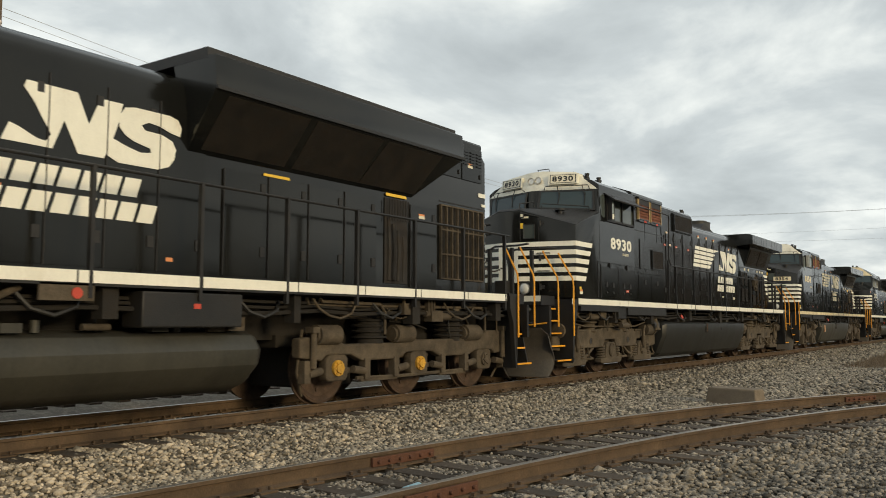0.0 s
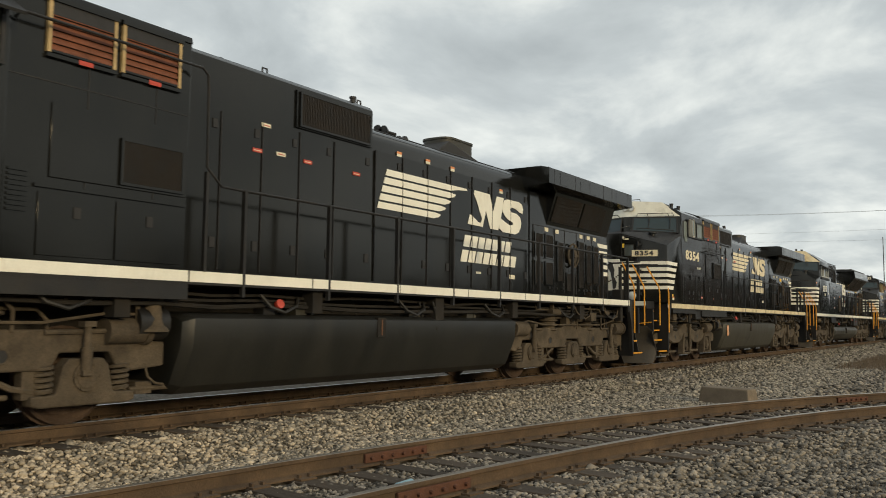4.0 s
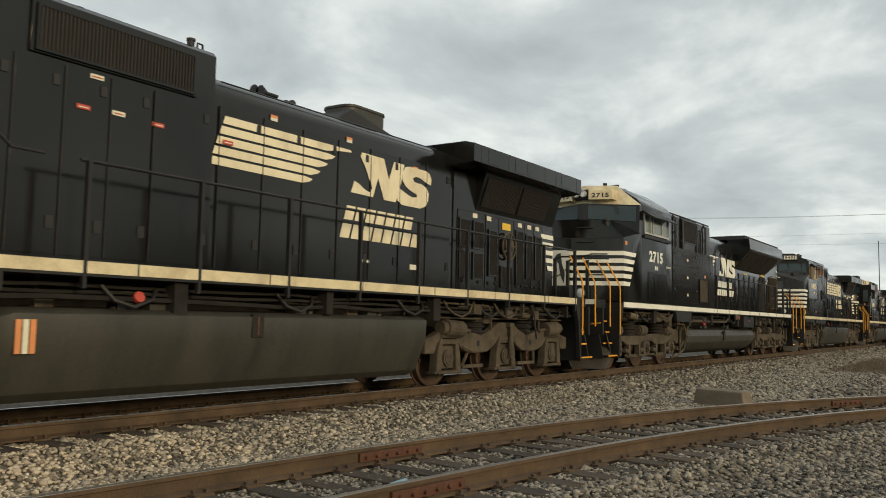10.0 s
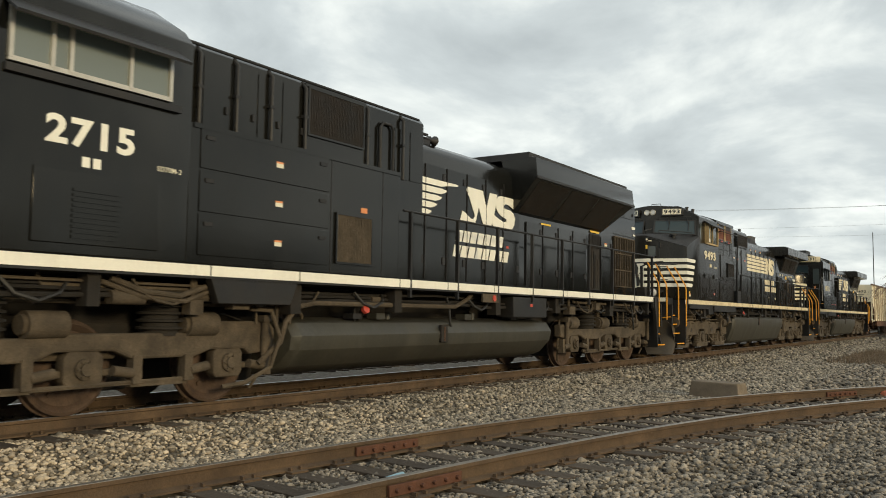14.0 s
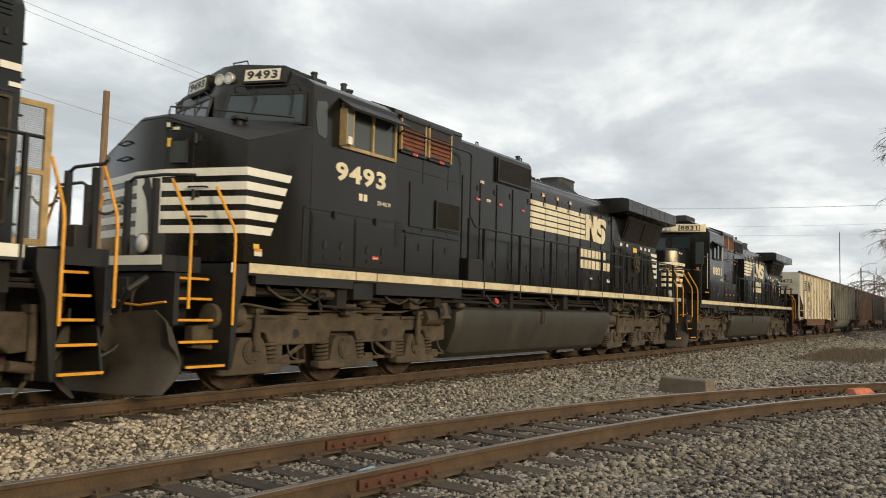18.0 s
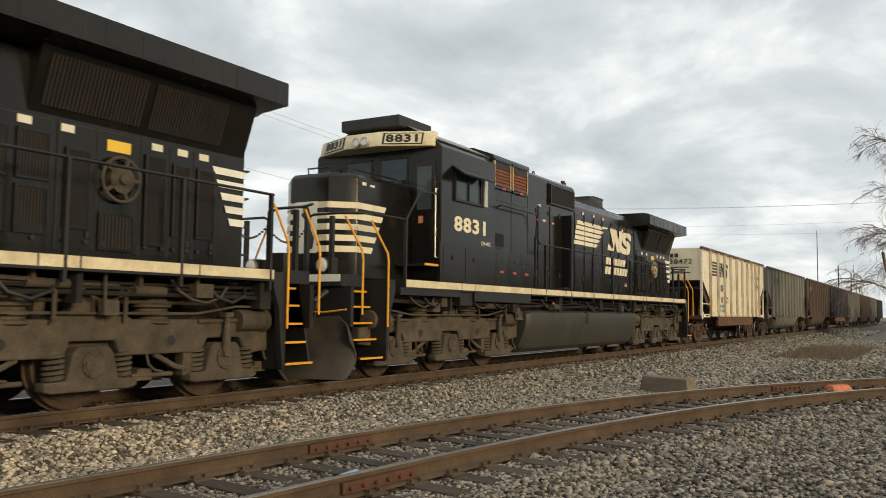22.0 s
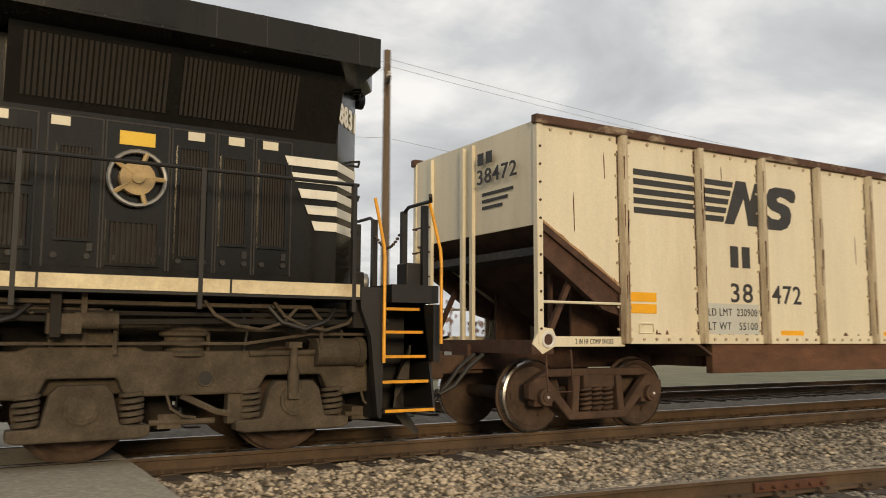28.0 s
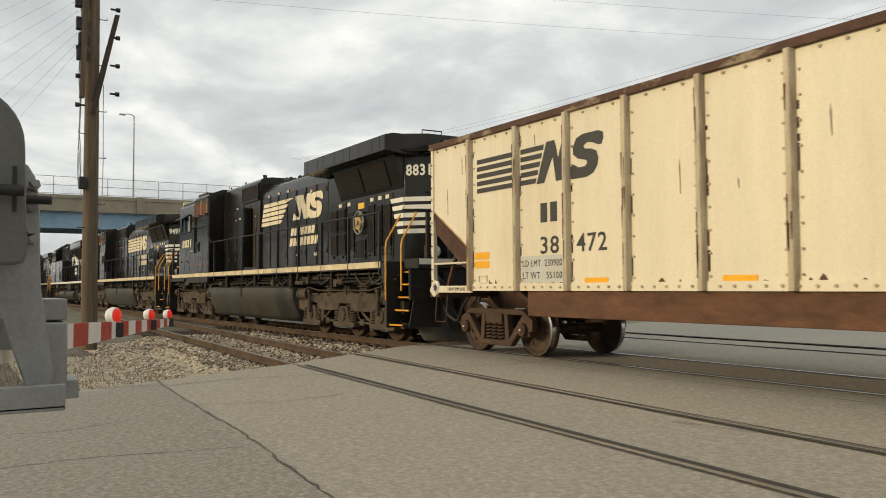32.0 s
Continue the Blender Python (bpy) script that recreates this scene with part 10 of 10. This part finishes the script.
def overpass():
    root = thing("overpass", "concrete road overpass on pale blue steel girders", "bridge", at=(-97, 0, 0.45))
    y0, y1 = -40, 75
    part("deck", Shape().box(-8, 4, y0, y1, 8.75, 10.1), DECK, root, "tan concrete bridge deck edge")
    part("parapet", Shape().box(3.7, 4.1, y0, y1, 10.1, 10.45), DECK, root)
    for k, x in enumerate((3.3, 0.6, -2.1, -4.8)):
        part("girder", Shape().box(x - 0.25, x + 0.25, y0, y1, 7.0, 7.12).box(x - 0.25, x + 0.25, y0, y1, 8.63, 8.75).box(x - 0.04, x + 0.04, y0, y1, 7.1, 8.65), BLUE, root, "pale blue steel plate girder")
    part("expansion_post", Shape().box(4.0, 4.25, 17.5, 18.3, 8.75, 10.5), DECK, root)
    for y in (-14, 22):
        part("pier_cap", Shape().box(-7, 3, y - 0.8, y + 0.8, 6.2, 7.0), DECK, root)
        for x in (-6, -2, 2):
            part("pier", Shape().cyl((x, y, -0.5), (x, y, 6.2), 0.55, 16), DECK, root, "round concrete pier")
    y = y0
    while y < y1:
        part("fence_post", Shape().cyl((3.9, y, 10.45), (3.9, y, 12.35), 0.04, 6), GALV, root)
        y += 2.6
    for z in (10.55, 11.4, 12.3):
        part("fence_rail", Shape().box(3.88, 3.92, y0, y1, z, z + 0.05), GALV, root)
    m = Shape()
    y = y0
    while y < y1:
        m.tube([(3.9, y, 10.5), (3.9, y + 1.85, 12.35)], 0.006, 3).tube([(3.9, y + 1.85, 10.5), (3.9, y, 12.35)], 0.006, 3)
        y += 0.42
    ob = part("chain_link", m, GALV, root, "chain-link fence mesh")
    ob["kind"] = "stuff"
    part("street_lamp_post", Shape().cyl((3.2, 17.3, 10.2), (3.2, 17.3, 19.4), 0.10, 10, 0.06).tube([(3.2, 17.3, 19.4), (3.2, 16.9, 19.6), (3.2, 16.3, 19.55)], 0.05, 6).box(3.05, 3.35, 15.8, 16.4, 19.4, 19.55), GALV, root, "tall lamp post on the bridge")


overpass()


def lamp_post(x, y, h):
    root = thing("street_lamp", "slim steel parking-lot lamp post", "street lamp", at=(x, y, -0.5))
    part("post", Shape().cyl((0, 0, 0), (0, 0, h), 0.09, 10, 0.06), GALV, root)
    part("lamp_head", Shape().box(-0.9, 0.9, -0.2, 0.2, h - 0.05, h + 0.15), IRON, root, bevel=0.03)


lamp_post(4.9, 57.0, 9.2)
lamp_post(-10.6, 57.0, 8.4)
lamp_post(-14.0, 85.0, 9.0)


def store():
    root = thing("store_building", "low cream-painted store with wide windows", "building", at=(0, 72, -0.5))
    part("wall", Shape().box(-26, 22, 0, 14, 0, 4.9), WALL, root, "cream stucco wall")
    part("roof", Shape().box(-26.2, 22.2, -0.2, 14.2, 4.9, 5.15), DECK, root, "flat roof edge")
    for i in range(11):
        x = -24 + 4.1 * i
        w = part("shop_window", Shape().box(x, x + 2.7, -0.05, 0.1, 1.0, 3.1), WALL_DARK, root, "dark shop window")
        part("window_frame", Shape().box(x - 0.06, x, -0.08, 0.05, 0.95, 3.15).box(x + 1.3, x + 1.4, -0.08, 0.05, 0.95, 3.15).box(x + 2.7, x + 2.76, -0.08, 0.05, 0.95, 3.15).box(x, x + 2.7, -0.08, 0.05, 3.1, 3.17), ALU, w)
    part("sign_bar", Shape().box(-9.6, -7.6, -0.06, 0.0, 3.6, 3.9), IRON, root, "dark sign bar")


store()


def parked_van(x, y, paint, label, L=5.2, h=1.9):
    root = thing("parked_van", label, "van", "parked vehicles", at=(x, y, -0.5))
    prof = [(0, 0.45), (L, 0.45), (L, 1.0), (L - 0.2, h), (1.5, h), (0.9, 1.15), (0.05, 0.95)]
    body = part("body", Shape().prism(prof, "y", -0.95, 0.95), paint, root, bevel=0.06)
    part("side_glass", Shape().prism([(1.2, 1.15), (L - 0.3, 1.15), (L - 0.4, h - 0.15), (1.6, h - 0.15)], "y", -0.962, -0.94), WALL_DARK, body)
    part("side_band", Shape().box(0.3, L - 0.2, -0.965, -0.95, 0.8, 1.0), CARRED, body)
    for wx in (0.95, L - 1.0):
        for sd in (-1, 1):
            w = part("wheel", Shape().cyl((wx, sd * 0.75, 0.36), (wx, sd * 0.97, 0.36), 0.36, 18), HOSE, root, "black tyre")
            part("rim", Shape().cyl((wx, sd * 0.96, 0.36), (wx, sd * 0.985, 0.36), 0.20, 14), GALV, w)


for x, y, m_, l_ in ((-9.8, 50, CARPAINT, "white van with a red band in the lot"), (-3.2, 52, CARPAINT, "white van parked before the store"), (3.2, 51, CARPAINT, "white van parked in the lot"), (9.5, 53, CARRED, "red van parked in the lot"), (16, 52, CARPAINT, "white van at the edge of the lot")):
    parked_van(x, y, m_, l_)

lot2 = sheet("parking_lot", steps((-40, 50, 6)), steps((44, 72, 4)), lambda x, y: -0.47, ASPHALT_OLD)
tagged(lot2, "grey asphalt parking lot before the store", "parking lot", kind="structure")
sand = sheet("sandy_patch", steps((-21.5, -13.6, 0.4)), steps((1.2, 5.0, 0.3)), lambda x, y: max(bed(x, y), -0.42) + 0.012 + 0.02 * noise.noise((x, y, 4)), SAND,
             lambda x, y: x < road_left(y) - 0.1 and y < near_line(x) - 1.5)
tagged(sand, "pale sandy gravel and straw beside the road", "sand", kind="structure")
verge = sheet("verge", steps((-120, 200, 8)), steps((19.5, 44, 3.5)), lambda x, y: -0.36 + 0.1 * noise.noise((x * 0.1, y * 0.1, 0)), GRASS)
tagged(verge, "dry yellow-green grass verge behind the tracks", "verge", kind="structure")


# ---- trees and brush ----
def bare_tree(label, x, y, z0, h, spread, rng, droop, levels=4, fork=(3, 4), thick=0.018):
    root = thing("tree", label, "tree", "bare trees", at=(x, y, z0))
    wood, twig = Shape(), Shape()

    def grow(p, d, length, r, level):
        pts = [p]
        q, dd = p.copy(), d.copy()
        seg = 4
        for i in range(seg):
            dd = (dd + Vector((rng.uniform(-1, 1), rng.uniform(-1, 1), rng.uniform(-0.6, 0.6) - droop * (level > 1) * 0.5)) * 0.22).normalized()
            q = q + dd * (length / seg)
            pts.append(q.copy())
        (wood if level < 3 else twig).tube([tuple(k) for k in pts], r, 5 if level < 2 else 3)
        if level >= levels:
            return
        for k in range(rng.randint(*fork) + (1 if level > 1 else 0)):
            at = pts[rng.randint(1, seg)]
            turn = Vector((rng.uniform(-1, 1), rng.uniform(-1, 1), rng.uniform(-0.2, 0.7))) * spread
            grow(at, (dd + turn).normalized(), length * rng.uniform(0.5, 0.75), r * 0.55, level + 1)

    grow(Vector((0, 0, 0)), Vector((0, 0, 1)), h * 0.42, h * thick, 0)
    part("trunk", wood, BARK, root, "grey bare trunk and limbs")
    part("twig_crown", twig, TWIG, root, "fine reddish bare twigs", stuff=True)
    return root


trng = random.Random(21)
bare_tree("bare winter tree with drooping reddish twigs by the line", 50.5, 1.2, -0.4, 14.0, 1.0, trng, 1.3, 6, (3, 4), 0.010)
for x, y, h in ((8.0, 68, 7.0), (13.0, 66, 6.0), (1.5, 69, 8.0), (-6.0, 67, 5.0)):
    bare_tree("small bare winter tree before the store", x, y, -0.45, h, 0.7, trng, 0.0, 4)


def brush(label, x0, x1, y0, y1, n, h, rng):
    s = Shape()
    for i in range(n):
        x, y = rng.uniform(x0, x1), rng.uniform(y0, y1)
        a = rng.uniform(0, math.tau)
        k = rng.uniform(0.5, 1) * h
        z = bed(x, y)
        w = 0.012
        tip = (x + 0.35 * k * math.cos(a), y + 0.35 * k * math.sin(a), z + k)
        s.add([(x - w, y, z), (x + w, y, z), (x, y + w * 1.5, z), tip], [(0, 1, 3), (1, 2, 3), (2, 0, 3)])
    tagged(part("dead_weeds", s, BRUSH, None), label, "weeds", kind="stuff")


brush("patch of dead brown weeds in the ballast", 33, 46, 2.6, 5.4, 2600, 0.32, trng)
brush("patch of dry straw grass beside the crossing", -22, -12.9, 0.4, 3.6, 1500, 0.10, trng)

# masts and poles far down the line
for x, y, h, r, l_ in ((226, 25.3, 22.5, 0.12, "tall thin radio mast far down the line"), (150, 13.7, 9.5, 0.12, "bare pole far down the line"), (170, 13.4, 9.2, 0.12, "dark pole beside the far track")):
    tagged(part("mast", Shape().cyl((x, y, -0.6), (x, y, h), r, 8, r * 0.7), IRON, None), l_, "mast")
tower = thing("signal_tower", "steel lattice tower far down the line", "tower", at=(190, 13.6, -0.6))
for sx in (-0.6, 0.6):
    for sy in (-0.6, 0.6):
        part("tower_leg", Shape().tube([(sx, sy, 0), (sx * 0.6, sy * 0.6, 9)], 0.06, 5), GALV, tower)
for i in range(8):
    part("tower_brace", Shape().tube([(-0.6, -0.6, i * 1.1), (0.6, -0.6, i * 1.1 + 1.1)], 0.03, 4).tube([(0.6, -0.6, i * 1.1), (-0.6, -0.6, i * 1.1 + 1.1)], 0.03, 4), GALV, tower)
part("tower_head", Shape().box(-1.2, 1.2, -0.5, 0.5, 7.5, 7.7).box(-1.2, 1.2, -0.5, 0.5, 8.4, 8.6), GALV, tower)


def far_woods(x0, x1, y0, y1, n, rng, w=0.25, clumps=26, wood=None, label="bare grey woods on the horizon"):
    s = Shape()
    for i in range(n):
        x, y = rng.uniform(x0, x1), rng.uniform(y0, y1)
        h = rng.uniform(4, 9)
        for k in range(clumps):
            a, b = rng.uniform(0, math.tau), rng.uniform(0.3, 1.0)
            r = h * 0.32 * math.sqrt(rng.random())
            p = (x + r * math.cos(a), y + r * math.sin(a), h * b - 0.5)
            s.add([(p[0] - w, p[1], p[2]), (p[0] + w, p[1], p[2] + 0.2), (p[0], p[1] + w, p[2] + 0.5), (p[0], p[1], p[2] - 0.4)], [(0, 1, 2), (0, 3, 1), (1, 3, 2), (2, 3, 0)])
        s.tube([(x, y, -0.6), (x, y, h * 0.8)], 0.12, 4)
    tagged(part("far_trees", s, wood or TWIG, None), label, "woods", kind="stuff")


far_woods(-60, 90, 110, 150, 120, trng)
# out of view; gives the dark tree line mirrored in the black enamel
far_woods(-90, 170, -58, -46, 130, trng, 1.1, 60, WOODS, "dark evergreen trees out of view behind the watcher, mirrored in the train")
far_woods(-260, -130, -60, 120, 110, trng)
# added out of view so the far locomotive sides mirror dark trees, not sky
far_woods(64, 330, -30, -9, 120, trng, 0.9, 60, WOODS, "dark unseen trees added on the near side to darken the train's reflections")


# ---- what moves ----
def motions():
    times = [float(t) for t in range(33)]
    for car in LOCOS + HOPPERS:
        x, y, z = car.location
        walk(car, [(t, pose(x - gone(t), y, z)) for t in times])
    fine = [i * 0.1 for i in range(321)]
    for wheel, r in SPIN:
        x, y, z = wheel.location
        walk(wheel, [(t, pose(x, y, z, 0, -math.degrees(gone(t) / r), 0)) for t in fine])


motions()
